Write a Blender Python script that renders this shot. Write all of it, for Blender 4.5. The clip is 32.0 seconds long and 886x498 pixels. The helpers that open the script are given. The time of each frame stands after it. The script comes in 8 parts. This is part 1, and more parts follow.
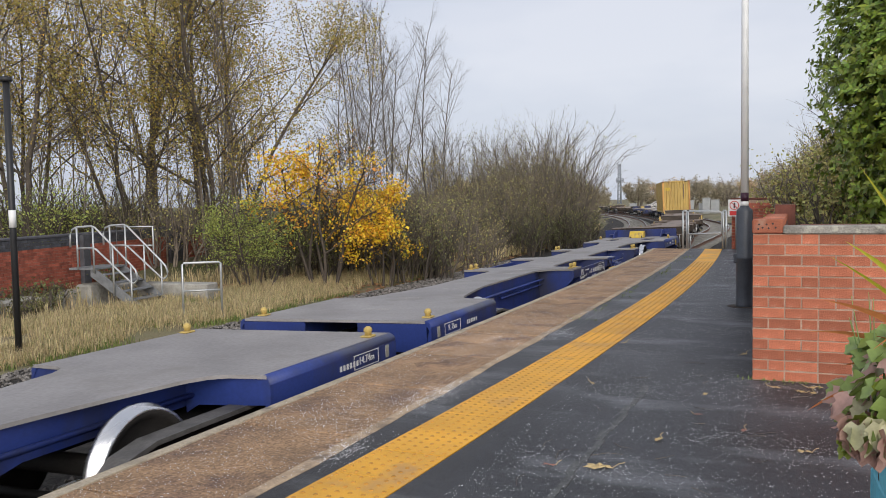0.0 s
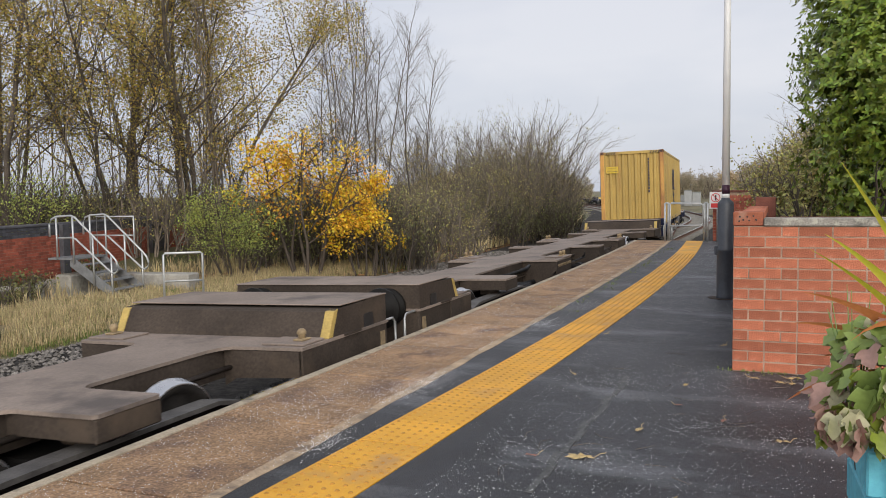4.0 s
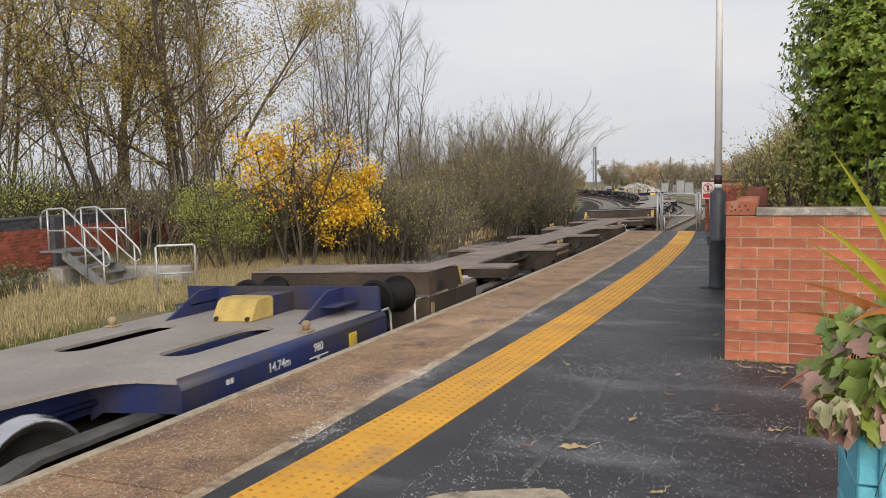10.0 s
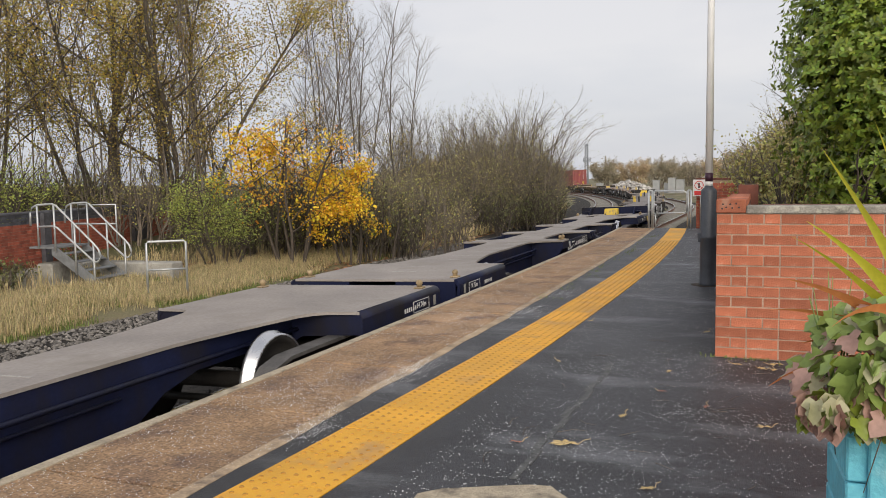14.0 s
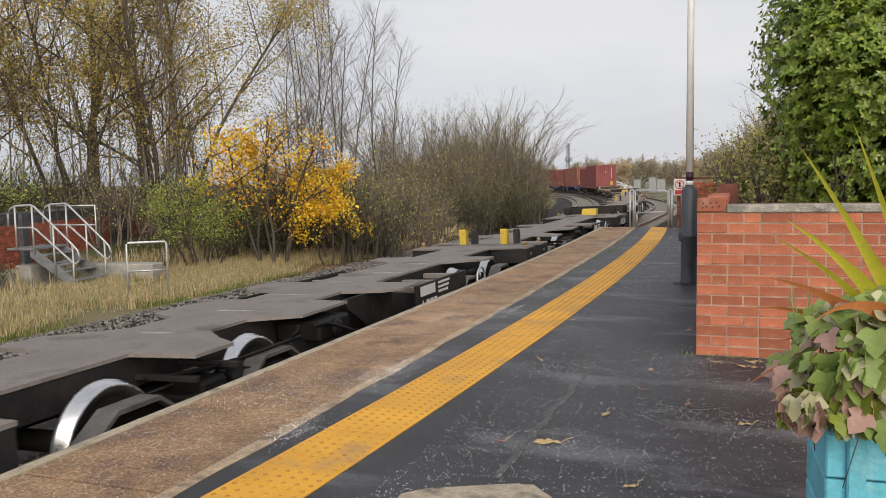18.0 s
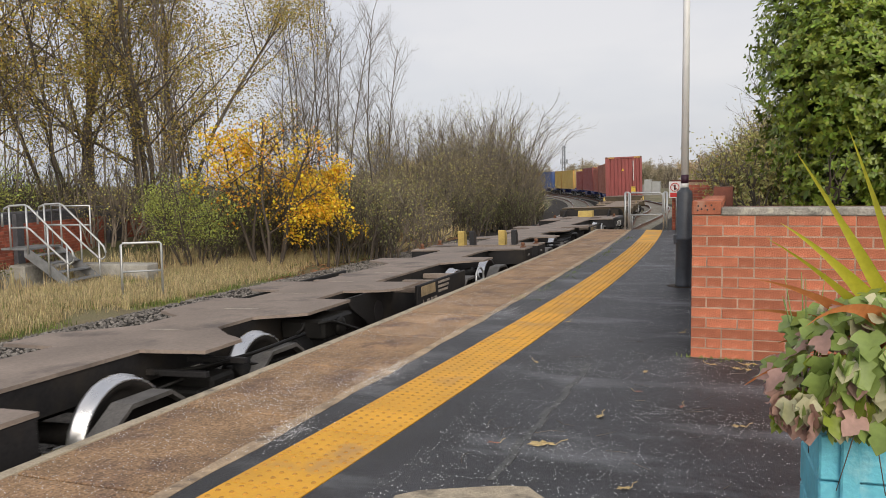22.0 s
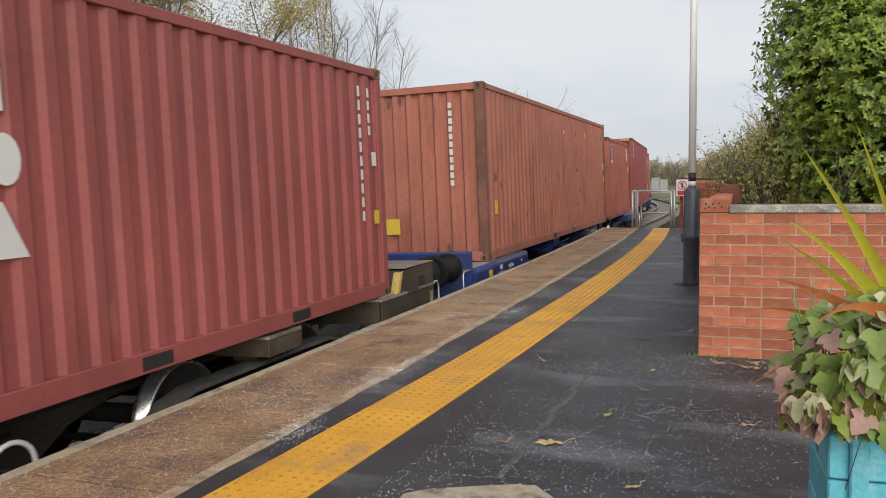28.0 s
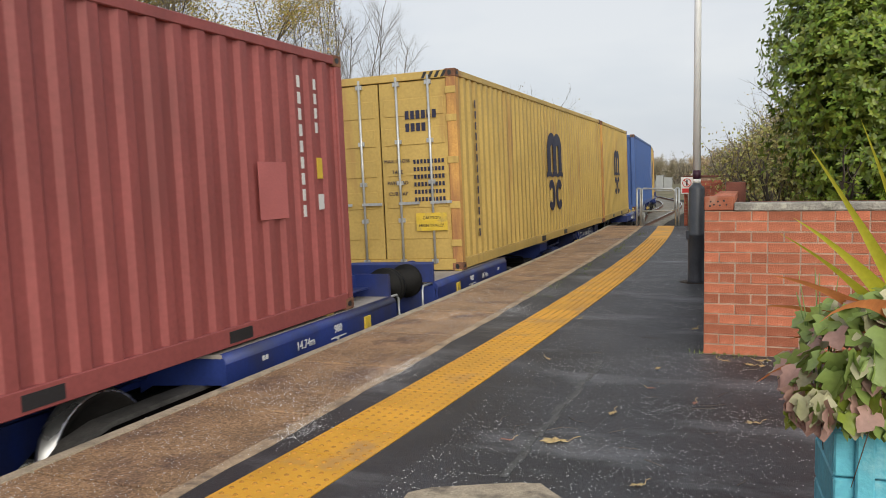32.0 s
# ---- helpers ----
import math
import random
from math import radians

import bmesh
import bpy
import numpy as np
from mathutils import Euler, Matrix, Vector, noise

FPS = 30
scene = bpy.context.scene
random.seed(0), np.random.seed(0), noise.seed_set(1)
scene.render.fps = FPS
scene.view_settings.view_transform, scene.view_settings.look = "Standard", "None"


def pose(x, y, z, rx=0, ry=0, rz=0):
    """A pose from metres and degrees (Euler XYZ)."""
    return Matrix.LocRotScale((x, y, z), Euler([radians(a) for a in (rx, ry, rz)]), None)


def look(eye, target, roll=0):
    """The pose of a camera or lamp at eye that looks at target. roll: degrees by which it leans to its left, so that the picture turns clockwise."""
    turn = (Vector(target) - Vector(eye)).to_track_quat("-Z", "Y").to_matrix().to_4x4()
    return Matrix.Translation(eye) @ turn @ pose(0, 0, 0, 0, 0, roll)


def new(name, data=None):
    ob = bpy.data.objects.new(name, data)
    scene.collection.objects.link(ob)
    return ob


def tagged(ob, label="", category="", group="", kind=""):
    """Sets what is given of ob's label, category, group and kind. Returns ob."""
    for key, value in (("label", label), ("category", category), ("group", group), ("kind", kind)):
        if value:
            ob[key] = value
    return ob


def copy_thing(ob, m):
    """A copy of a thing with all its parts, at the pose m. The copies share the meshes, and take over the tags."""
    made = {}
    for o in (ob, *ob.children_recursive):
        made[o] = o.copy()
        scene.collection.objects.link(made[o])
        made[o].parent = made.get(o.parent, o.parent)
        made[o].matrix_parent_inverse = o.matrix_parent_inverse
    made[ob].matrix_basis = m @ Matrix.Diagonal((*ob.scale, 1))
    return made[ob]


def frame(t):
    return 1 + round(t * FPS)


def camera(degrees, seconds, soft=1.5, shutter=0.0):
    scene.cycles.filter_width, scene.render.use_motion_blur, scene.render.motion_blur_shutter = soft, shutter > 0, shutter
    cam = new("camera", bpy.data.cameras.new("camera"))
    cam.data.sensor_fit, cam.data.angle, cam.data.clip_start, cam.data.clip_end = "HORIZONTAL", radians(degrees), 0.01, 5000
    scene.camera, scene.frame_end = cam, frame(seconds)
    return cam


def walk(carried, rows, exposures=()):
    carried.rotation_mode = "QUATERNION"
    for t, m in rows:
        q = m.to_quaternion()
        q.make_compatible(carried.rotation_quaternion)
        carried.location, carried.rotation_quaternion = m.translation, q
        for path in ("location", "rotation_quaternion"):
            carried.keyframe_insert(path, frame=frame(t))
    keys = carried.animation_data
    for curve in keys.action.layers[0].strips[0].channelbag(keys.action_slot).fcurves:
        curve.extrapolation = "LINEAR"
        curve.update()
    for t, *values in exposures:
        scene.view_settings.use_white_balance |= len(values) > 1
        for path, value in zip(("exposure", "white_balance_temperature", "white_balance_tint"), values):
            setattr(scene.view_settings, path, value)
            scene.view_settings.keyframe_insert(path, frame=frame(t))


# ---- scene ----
# a handheld phone at chest height: the eye stands still, the aim drifts
EYE = (0.0, 0.0, 1.45)


def aim(yaw, pitch, roll):
    """Degrees to the left of +y, degrees down, and lean."""
    a, b = radians(yaw), radians(pitch)
    ahead = Vector((-math.sin(a) * math.cos(b), math.cos(a) * math.cos(b), -math.sin(b)))
    return look(EYE, Vector(EYE) + ahead * 10, roll)


cam = camera(56.9, 32.0, soft=0.6, shutter=0.06)
walk(cam, [
    (0.0, aim(23.51, 3.28, -1.07)), (0.5, aim(23.39, 3.40, -1.06)), (1.0, aim(23.23, 3.54, -1.08)),
    (1.5, aim(23.05, 3.71, -0.97)), (2.0, aim(22.85, 3.81, -0.97)), (2.5, aim(22.72, 3.88, -0.91)),
    (3.0, aim(22.58, 3.89, -0.90)), (3.5, aim(22.44, 3.89, -0.84)), (5.5, aim(22.14, 4.09, -0.80)),
    (6.0, aim(22.17, 4.13, -0.75)), (6.5, aim(22.20, 4.10, -0.80)), (7.0, aim(22.24, 4.09, -0.79)),
    (7.5, aim(22.28, 4.12, -0.81)), (8.0, aim(22.29, 4.21, -0.89)), (8.5, aim(22.22, 4.36, -0.98)),
    (9.0, aim(22.09, 4.49, -0.98)), (9.5, aim(21.96, 4.55, -1.03)), (10.0, aim(21.85, 4.55, -1.02)),
    (10.5, aim(21.78, 4.55, -1.03)), (11.0, aim(21.73, 4.56, -1.11)), (11.5, aim(21.65, 4.64, -1.10)),
    (12.0, aim(21.58, 4.73, -1.04)), (12.5, aim(21.52, 4.81, -0.98)), (13.0, aim(21.43, 4.86, -0.91)),
    (13.5, aim(21.34, 4.85, -0.84)), (14.0, aim(21.27, 4.79, -0.84)), (14.5, aim(21.21, 4.78, -0.83)),
    (16.5, aim(20.55, 5.06, -0.87)), (17.0, aim(20.35, 5.03, -0.94)), (17.5, aim(20.17, 4.96, -0.95)),
    (18.0, aim(20.04, 4.82, -0.97)), (18.5, aim(19.98, 4.70, -0.97)), (19.0, aim(19.98, 4.64, -0.96)),
    (19.5, aim(19.97, 4.61, -0.91)), (20.0, aim(19.93, 4.60, -0.85)), (20.5, aim(19.92, 4.61, -0.81)),
    (21.0, aim(19.86, 4.62, -0.80)), (21.5, aim(19.76, 4.66, -0.74)), (22.0, aim(19.71, 4.71, -0.73)),
    (22.5, aim(19.66, 4.75, -0.78)), (23.0, aim(19.64, 4.79, -0.84)), (23.5, aim(19.62, 4.80, -0.87)),
    (24.0, aim(19.59, 4.76, -0.91)), (24.5, aim(19.58, 4.69, -0.91)), (25.0, aim(19.63, 4.60, -0.92)),
    (25.5, aim(19.73, 4.49, -1.00)), (27.5, aim(20.14, 4.61, -0.89)), (28.0, aim(20.20, 4.79, -0.91)),
    (28.5, aim(20.22, 5.02, -0.91)), (29.0, aim(20.22, 5.20, -0.99)), (29.5, aim(20.24, 5.35, -1.08)),
    (30.0, aim(20.28, 5.39, -1.10)), (30.5, aim(20.29, 5.31, -1.12)), (31.0, aim(20.36, 5.13, -1.15)),
    (31.5, aim(20.44, 4.96, -1.14)), (32.0, aim(20.51, 4.89, -1.11)),
], exposures=[(0.0, 0.24, 6500, 10), (2.5, 0.24, 6550, 10), (7.0, 0.26, 7000, 10), (25.0, 0.26, 7050, 10), (28.0, 0.28, 6800, 6), (32.0, 0.28, 6800, 6)])

# ---- sky and sun: bright overcast in late autumn ----
world = bpy.data.worlds.new("overcast_sky")
scene.world = world
world.use_nodes = True
wt = world.node_tree
wt.nodes.clear()
w_out = wt.nodes.new("ShaderNodeOutputWorld")
w_bg = wt.nodes.new("ShaderNodeBackground")
w_sky = wt.nodes.new("ShaderNodeTexSky")
w_sky.sky_type, w_sky.sun_disc = "NISHITA", False
SUN_EL, SUN_AZ = radians(24), radians(150)
w_sky.sun_elevation, w_sky.sun_rotation = SUN_EL, SUN_AZ
w_sky.air_density, w_sky.dust_density = 1.0, 2.0
w_dim = wt.nodes.new("ShaderNodeMix")
w_dim.data_type = "RGBA"
w_dim.blend_type = "MULTIPLY"
w_dim.inputs[0].default_value = 1.0
w_dim.inputs[7].default_value = (0.10, 0.10, 0.10, 1)
w_co = wt.nodes.new("ShaderNodeTexCoord")
w_map = wt.nodes.new("ShaderNodeMapping")
w_map.inputs["Scale"].default_value = (1.0, 1.0, 3.2)
w_noise = wt.nodes.new("ShaderNodeTexNoise")
w_noise.inputs["Scale"].default_value = 1.7
w_noise.inputs["Detail"].default_value = 5
w_noise.inputs["Roughness"].default_value = 0.5
w_ramp = wt.nodes.new("ShaderNodeValToRGB")
w_ramp.color_ramp.elements[0].position, w_ramp.color_ramp.elements[1].position = 0.33, 0.68
w_ramp.color_ramp.elements[0].color = (0.455, 0.505, 0.62, 1)
w_ramp.color_ramp.elements[1].color = (0.665, 0.683, 0.752, 1)
w_mix = wt.nodes.new("ShaderNodeMix")
w_mix.data_type = "RGBA"
w_mix.inputs[0].default_value = 0.88
wt.links.new(w_co.outputs["Generated"], w_map.inputs["Vector"])
wt.links.new(w_map.outputs["Vector"], w_noise.inputs["Vector"])
wt.links.new(w_noise.outputs["Fac"], w_ramp.inputs["Fac"])
wt.links.new(w_sky.outputs["Color"], w_dim.inputs[6])
wt.links.new(w_dim.outputs[2], w_mix.inputs[6])
wt.links.new(w_ramp.outputs["Color"], w_mix.inputs[7])
wt.links.new(w_mix.outputs[2], w_bg.inputs["Color"])
w_bg.inputs["Strength"].default_value = 1.0
wt.links.new(w_bg.outputs["Background"], w_out.inputs["Surface"])

sun_data = bpy.data.lights.new("sun", "SUN")
sun_data.energy, sun_data.angle, sun_data.color = 2.1, radians(55), (1.0, 0.95, 0.88)
sun = new("sun", sun_data)
sun_from = Vector((math.sin(SUN_AZ) * math.cos(SUN_EL), math.cos(SUN_AZ) * math.cos(SUN_EL), math.sin(SUN_EL)))
sun.matrix_basis = look(sun_from * 50, (0, 0, 0))

# ---- materials ----
def rgb(c):
    return (c[0], c[1], c[2], 1.0)


def scaled(c, k):
    return tuple(min(1.0, max(0.0, v * k)) for v in c)


def mat(name, base, rough=0.75, metal=0.0, var=0.25, scale=2.0, fine=60.0, bump=0.15, stain=None, amount=0.0, stain_scale=1.2, streak=1.0, island=0.0, each=0.0, spec=0.5, world_space=False, stretch=1.0, speck=None, cells=None):
    """A surface with grain at two scales, optional stains (streak > 1: drawn out downwards) and variation per piece."""
    m = bpy.data.materials.new(name)
    m.use_nodes = True
    t = m.node_tree
    t.nodes.clear()
    n, l = t.nodes.new, t.links.new
    out, bs = n("ShaderNodeOutputMaterial"), n("ShaderNodeBsdfPrincipled")
    l(bs.outputs[0], out.inputs["Surface"])
    bs.inputs["Metallic"].default_value = metal
    bs.inputs["Specular IOR Level"].default_value = spec
    if world_space:
        co = n("ShaderNodeNewGeometry").outputs["Position"]
    else:
        co = n("ShaderNodeTexCoord").outputs["Object"]
    big, small = n("ShaderNodeTexNoise"), n("ShaderNodeTexNoise")
    big.inputs["Scale"].default_value, big.inputs["Detail"].default_value = scale, 4
    small.inputs["Scale"].default_value, small.inputs["Detail"].default_value = fine, 3
    l(co, big.inputs["Vector"])
    l(co, small.inputs["Vector"])
    ramp = n("ShaderNodeValToRGB")
    ramp.color_ramp.elements[0].position, ramp.color_ramp.elements[1].position = 0.3, 0.7
    ramp.color_ramp.elements[0].color = rgb(scaled(base, 1 - var))
    ramp.color_ramp.elements[1].color = rgb(scaled(base, 1 + var))
    l(big.outputs["Fac"], ramp.inputs["Fac"])
    grain = n("ShaderNodeMix")
    grain.data_type, grain.blend_type = "RGBA", "OVERLAY"
    grain.inputs[0].default_value = min(1.0, var * 1.6)
    l(ramp.outputs["Color"], grain.inputs[6])
    l(small.outputs["Fac"], grain.inputs[7])
    col = grain.outputs[2]
    if stain:
        st, mp, sr = n("ShaderNodeTexNoise"), n("ShaderNodeMapping"), n("ShaderNodeValToRGB")
        mp.inputs["Scale"].default_value = (1.0 / stretch, 1.0, 1.0 / streak)
        st.inputs["Scale"].default_value, st.inputs["Detail"].default_value = stain_scale, 6
        st.inputs["Roughness"].default_value = 0.62
        l(co, mp.inputs["Vector"])
        l(mp.outputs["Vector"], st.inputs["Vector"])
        sr.color_ramp.elements[0].position, sr.color_ramp.elements[1].position = 0.62 - amount * 0.35, 0.74 - amount * 0.2
        l(st.outputs["Fac"], sr.inputs["Fac"])
        mx = n("ShaderNodeMix")
        mx.data_type = "RGBA"
        mx.inputs[7].default_value = rgb(stain)
        l(sr.outputs["Color"], mx.inputs[0])
        l(col, mx.inputs[6])
        col = mx.outputs[2]
    if cells:  # crushed stones of differing tone showing in the surface
        vo, vr, mu = n("ShaderNodeTexVoronoi"), n("ShaderNodeMapRange"), n("ShaderNodeMix")
        vo.inputs["Scale"].default_value = cells[0]
        vr.inputs[3].default_value, vr.inputs[4].default_value = 1 - cells[1], 1 + cells[1]
        mu.data_type, mu.blend_type, mu.clamp_result = "RGBA", "MULTIPLY", False
        mu.inputs[0].default_value = 1.0
        l(co, vo.inputs["Vector"])
        l(vo.outputs["Color"], vr.inputs[0])
        l(col, mu.inputs[6])
        l(vr.outputs[0], mu.inputs[7])
        col = mu.outputs[2]
    if speck:  # sharp round spots, thicker in some patches: (colour, scale, share, patch scale, patchiness, length, radius)
        sv, sm, s2 = n("ShaderNodeTexVoronoi"), n("ShaderNodeMapping"), n("ShaderNodeTexNoise")
        ad, cr, dr, mu, mx = n("ShaderNodeMath"), n("ShaderNodeMapRange"), n("ShaderNodeMapRange"), n("ShaderNodeMath"), n("ShaderNodeMix")
        sv.inputs["Scale"].default_value = speck[1]
        sm.inputs["Scale"].default_value = (1, 1, 1 / speck[5])
        s2.inputs["Scale"].default_value, s2.inputs["Detail"].default_value = speck[3], 5
        ad.operation, mu.operation = "MULTIPLY_ADD", "MULTIPLY"
        ad.inputs[1].default_value = speck[4]
        l(co, sm.inputs["Vector"])
        l(sm.outputs["Vector"], sv.inputs["Vector"])
        l(co, s2.inputs["Vector"])
        l(s2.outputs["Fac"], ad.inputs[0])
        l(sv.outputs["Color"], ad.inputs[2])
        k = 1 - speck[2] + 0.5 * speck[4]
        cr.inputs[1].default_value, cr.inputs[2].default_value = k, k + 0.05
        dr.inputs[1].default_value, dr.inputs[2].default_value = speck[6], speck[6] * 0.6
        l(ad.outputs[0], cr.inputs[0])
        l(sv.outputs["Distance"], dr.inputs[0])
        l(cr.outputs[0], mu.inputs[0])
        l(dr.outputs[0], mu.inputs[1])
        mx.data_type = "RGBA"
        mx.inputs[7].default_value = rgb(speck[0])
        l(mu.outputs[0], mx.inputs[0])
        l(col, mx.inputs[6])
        col = mx.outputs[2]
    if island or each:
        src = n("ShaderNodeNewGeometry").outputs["Random Per Island"] if island else n("ShaderNodeObjectInfo").outputs["Random"]
        k = island or each
        mr, hs = n("ShaderNodeMapRange"), n("ShaderNodeHueSaturation")
        mr.inputs[3].default_value, mr.inputs[4].default_value = 1 - k, 1 + k
        l(src, mr.inputs[0])
        l(mr.outputs[0], hs.inputs["Value"])
        l(col, hs.inputs["Color"])
        col = hs.outputs["Color"]
    l(col, bs.inputs["Base Color"])
    rr = n("ShaderNodeMapRange")
    rr.inputs[3].default_value, rr.inputs[4].default_value = max(0.02, rough - 0.12), min(1.0, rough + 0.12)
    l(big.outputs["Fac"], rr.inputs[0])
    l(rr.outputs[0], bs.inputs["Roughness"])
    if bump:
        bp = n("ShaderNodeBump")
        bp.inputs["Strength"].default_value, bp.inputs["Distance"].default_value = bump, 0.02
        l(small.outputs["Fac"], bp.inputs["Height"])
        l(bp.outputs["Normal"], bs.inputs["Normal"])
    return m


def leaf_mat(name, base, island=0.45, sub=0.25, hue=0.03, rough=0.55):
    m = mat(name, base, rough=rough, var=0.15, scale=6, bump=0.0, island=island)
    t = m.node_tree
    bs = [x for x in t.nodes if x.bl_idname == "ShaderNodeBsdfPrincipled"][0]
    hs = [x for x in t.nodes if x.bl_idname == "ShaderNodeHueSaturation"][0]
    geo = [x for x in t.nodes if x.bl_idname == "ShaderNodeNewGeometry"][0]
    wn = t.nodes.new("ShaderNodeTexWhiteNoise")
    wn.noise_dimensions = "1D"
    mr = t.nodes.new("ShaderNodeMapRange")
    mr.inputs[3].default_value, mr.inputs[4].default_value = 0.5 - hue, 0.5 + hue
    t.links.new(geo.outputs["Random Per Island"], wn.inputs["W"])
    t.links.new(wn.outputs["Value"], mr.inputs[0])
    t.links.new(mr.outputs[0], hs.inputs["Hue"])
    tr = t.nodes.new("ShaderNodeBsdfTranslucent")
    mix = t.nodes.new("ShaderNodeMixShader")
    mix.inputs[0].default_value = sub
    out = [x for x in t.nodes if x.bl_idname == "ShaderNodeOutputMaterial"][0]
    t.links.new(hs.outputs["Color"], tr.inputs["Color"])
    t.links.new(bs.outputs[0], mix.inputs[1])
    t.links.new(tr.outputs[0], mix.inputs[2])
    t.links.new(mix.outputs[0], out.inputs["Surface"])
    return m


M_ASPHALT = mat("asphalt", (0.046, 0.047, 0.052), rough=0.5, spec=0.28, var=0.5, scale=1.1, fine=170, bump=0.4, stain=(0.15, 0.155, 0.165), amount=0.26, stain_scale=1.6, world_space=True, stretch=2.6, speck=((0.72, 0.73, 0.75), 75, 0.055, 1.3, 1.6, 1.0, 0.33), cells=(130, 0.4))
M_SLAB = mat("brown_concrete_slab", (0.33, 0.202, 0.110), rough=0.8, var=0.28, scale=2.2, fine=160, bump=0.35, stain=(0.155, 0.092, 0.066), amount=0.3, stain_scale=1.9, each=0.12, world_space=True, speck=((0.68, 0.62, 0.56), 85, 0.05, 1.6, 1.3, 1.0, 0.33), cells=(95, 0.6))
M_NOSING = mat("worn_pale_concrete", (0.46, 0.385, 0.28), rough=0.85, var=0.3, scale=5, fine=90, bump=0.4, stain=(0.2, 0.17, 0.13), amount=0.35, stain_scale=5, world_space=True)
M_BUFF = mat("buff_mortar_band", (0.44, 0.325, 0.215), rough=0.9, var=0.3, scale=4, fine=90, bump=0.4, stain=(0.2, 0.15, 0.11), amount=0.3, stain_scale=5, world_space=True)
M_TACTILE = mat("yellow_tactile_paving", (0.76, 0.38, 0.035), rough=0.62, var=0.16, scale=1.6, fine=120, bump=0.15, stain=(0.55, 0.3, 0.09), amount=0.25, stain_scale=2.2, each=0.06, world_space=True)
M_BLISTER = mat("worn_blister", (0.50, 0.235, 0.03), rough=0.6, var=0.25, scale=3, fine=80, bump=0.1, world_space=True)
M_CONCRETE = mat("grey_concrete", (0.36, 0.345, 0.31), rough=0.85, var=0.3, scale=2.5, fine=70, bump=0.4, stain=(0.13, 0.12, 0.1), amount=0.35)
M_BRICK = mat("red_brick", (0.465, 0.150, 0.082), rough=0.88, var=0.22, scale=9, fine=110, bump=0.4, stain=(0.50, 0.27, 0.19), amount=0.14, stain_scale=7, each=0.26)
M_BRICK_DARK = mat("dark_red_brick", (0.19, 0.07, 0.05), rough=0.85, var=0.3, scale=7, fine=90, bump=0.35, each=0.3)
M_BRICK_BLUE = mat("blue_engineering_brick", (0.075, 0.075, 0.085), rough=0.6, var=0.3, scale=6, fine=80, bump=0.25, each=0.3)
M_MORTAR = mat("old_mortar", (0.40, 0.275, 0.205), rough=0.95, var=0.3, scale=6, fine=90, bump=0.5)
M_COPING = mat("lichened_stone_coping", (0.30, 0.28, 0.245), rough=0.9, var=0.4, scale=6, fine=70, bump=0.5, stain=(0.55, 0.53, 0.44), amount=0.2, stain_scale=11)
M_GALV = mat("galvanised_steel", (0.52, 0.535, 0.54), rough=0.45, metal=0.6, var=0.14, scale=8, fine=60, bump=0.05)
M_STEEL_GREY = mat("grey_painted_steel", (0.23, 0.24, 0.25), rough=0.55, metal=0.3, var=0.2, scale=6, bump=0.1)
M_WHITE = mat("white_paint", (0.78, 0.78, 0.77), rough=0.45, var=0.06, scale=4, bump=0.03)
M_POLE_DARK = mat("dark_grey_paint", (0.062, 0.07, 0.085), rough=0.45, var=0.2, scale=5, bump=0.08)
M_MAROON = mat("maroon_band", (0.045, 0.012, 0.03), rough=0.5, var=0.1, bump=0.02)
M_RED_SIGN = mat("sign_red", (0.62, 0.04, 0.04), rough=0.4, var=0.05, bump=0.0)
M_BLACK = mat("black_paint", (0.02, 0.02, 0.022), rough=0.5, var=0.2, bump=0.05)
M_TURQ = mat("turquoise_painted_wood", (0.13, 0.50, 0.62), rough=0.6, var=0.14, scale=7, fine=40, bump=0.25, stain=(0.33, 0.62, 0.68), amount=0.16, stain_scale=5, each=0.08)
M_SOIL = mat("soil", (0.06, 0.042, 0.03), rough=0.95, var=0.4, scale=8, fine=60, bump=0.7)
M_GROUND = mat("rough_ground", (0.20, 0.165, 0.095), rough=0.95, var=0.45, scale=0.7, fine=30, bump=0.8, stain=(0.10, 0.115, 0.045), amount=0.45, stain_scale=0.35, world_space=True)
M_BALLAST = mat("ballast_stone", (0.17, 0.155, 0.14), rough=0.9, var=0.35, scale=3, fine=50, bump=0.3, island=0.5)
# darker ballast copy and dark bed: the shade under the train put into colour
M_BALLAST_SHADED = mat("shaded_ballast_stone", (0.06, 0.053, 0.047), rough=0.8, var=0.35, scale=3, fine=50, bump=0.3, island=0.5)
M_BALLAST_BED = mat("ballast_bed", (0.045, 0.041, 0.037), rough=0.95, spec=0.2, var=0.5, scale=9, fine=50, bump=1.0, world_space=True)
M_SLEEPER = mat("concrete_sleeper", (0.25, 0.24, 0.215), rough=0.9, var=0.25, scale=4, bump=0.3)
M_RAIL = mat("rusty_rail", (0.16, 0.085, 0.055), rough=0.7, metal=0.4, var=0.3, scale=6, bump=0.2)
M_RAILTOP = mat("polished_rail_head", (0.55, 0.54, 0.52), rough=0.25, metal=1.0, var=0.1, bump=0.0)
M_DRYGRASS = leaf_mat("dry_grass", (0.56, 0.46, 0.26), island=0.45, sub=0.3, hue=0.02, rough=0.8)
M_GREENGRASS = leaf_mat("green_grass", (0.20, 0.25, 0.07), island=0.4, sub=0.3, hue=0.03, rough=0.7)
M_BARK = mat("grey_brown_bark", (0.115, 0.095, 0.077), rough=0.9, var=0.35, scale=3, fine=25, bump=0.6, island=0.25)
M_BARK_POPLAR = mat("grey_poplar_bark", (0.145, 0.123, 0.103), rough=0.9, var=0.3, scale=3, fine=25, bump=0.4, island=0.3)
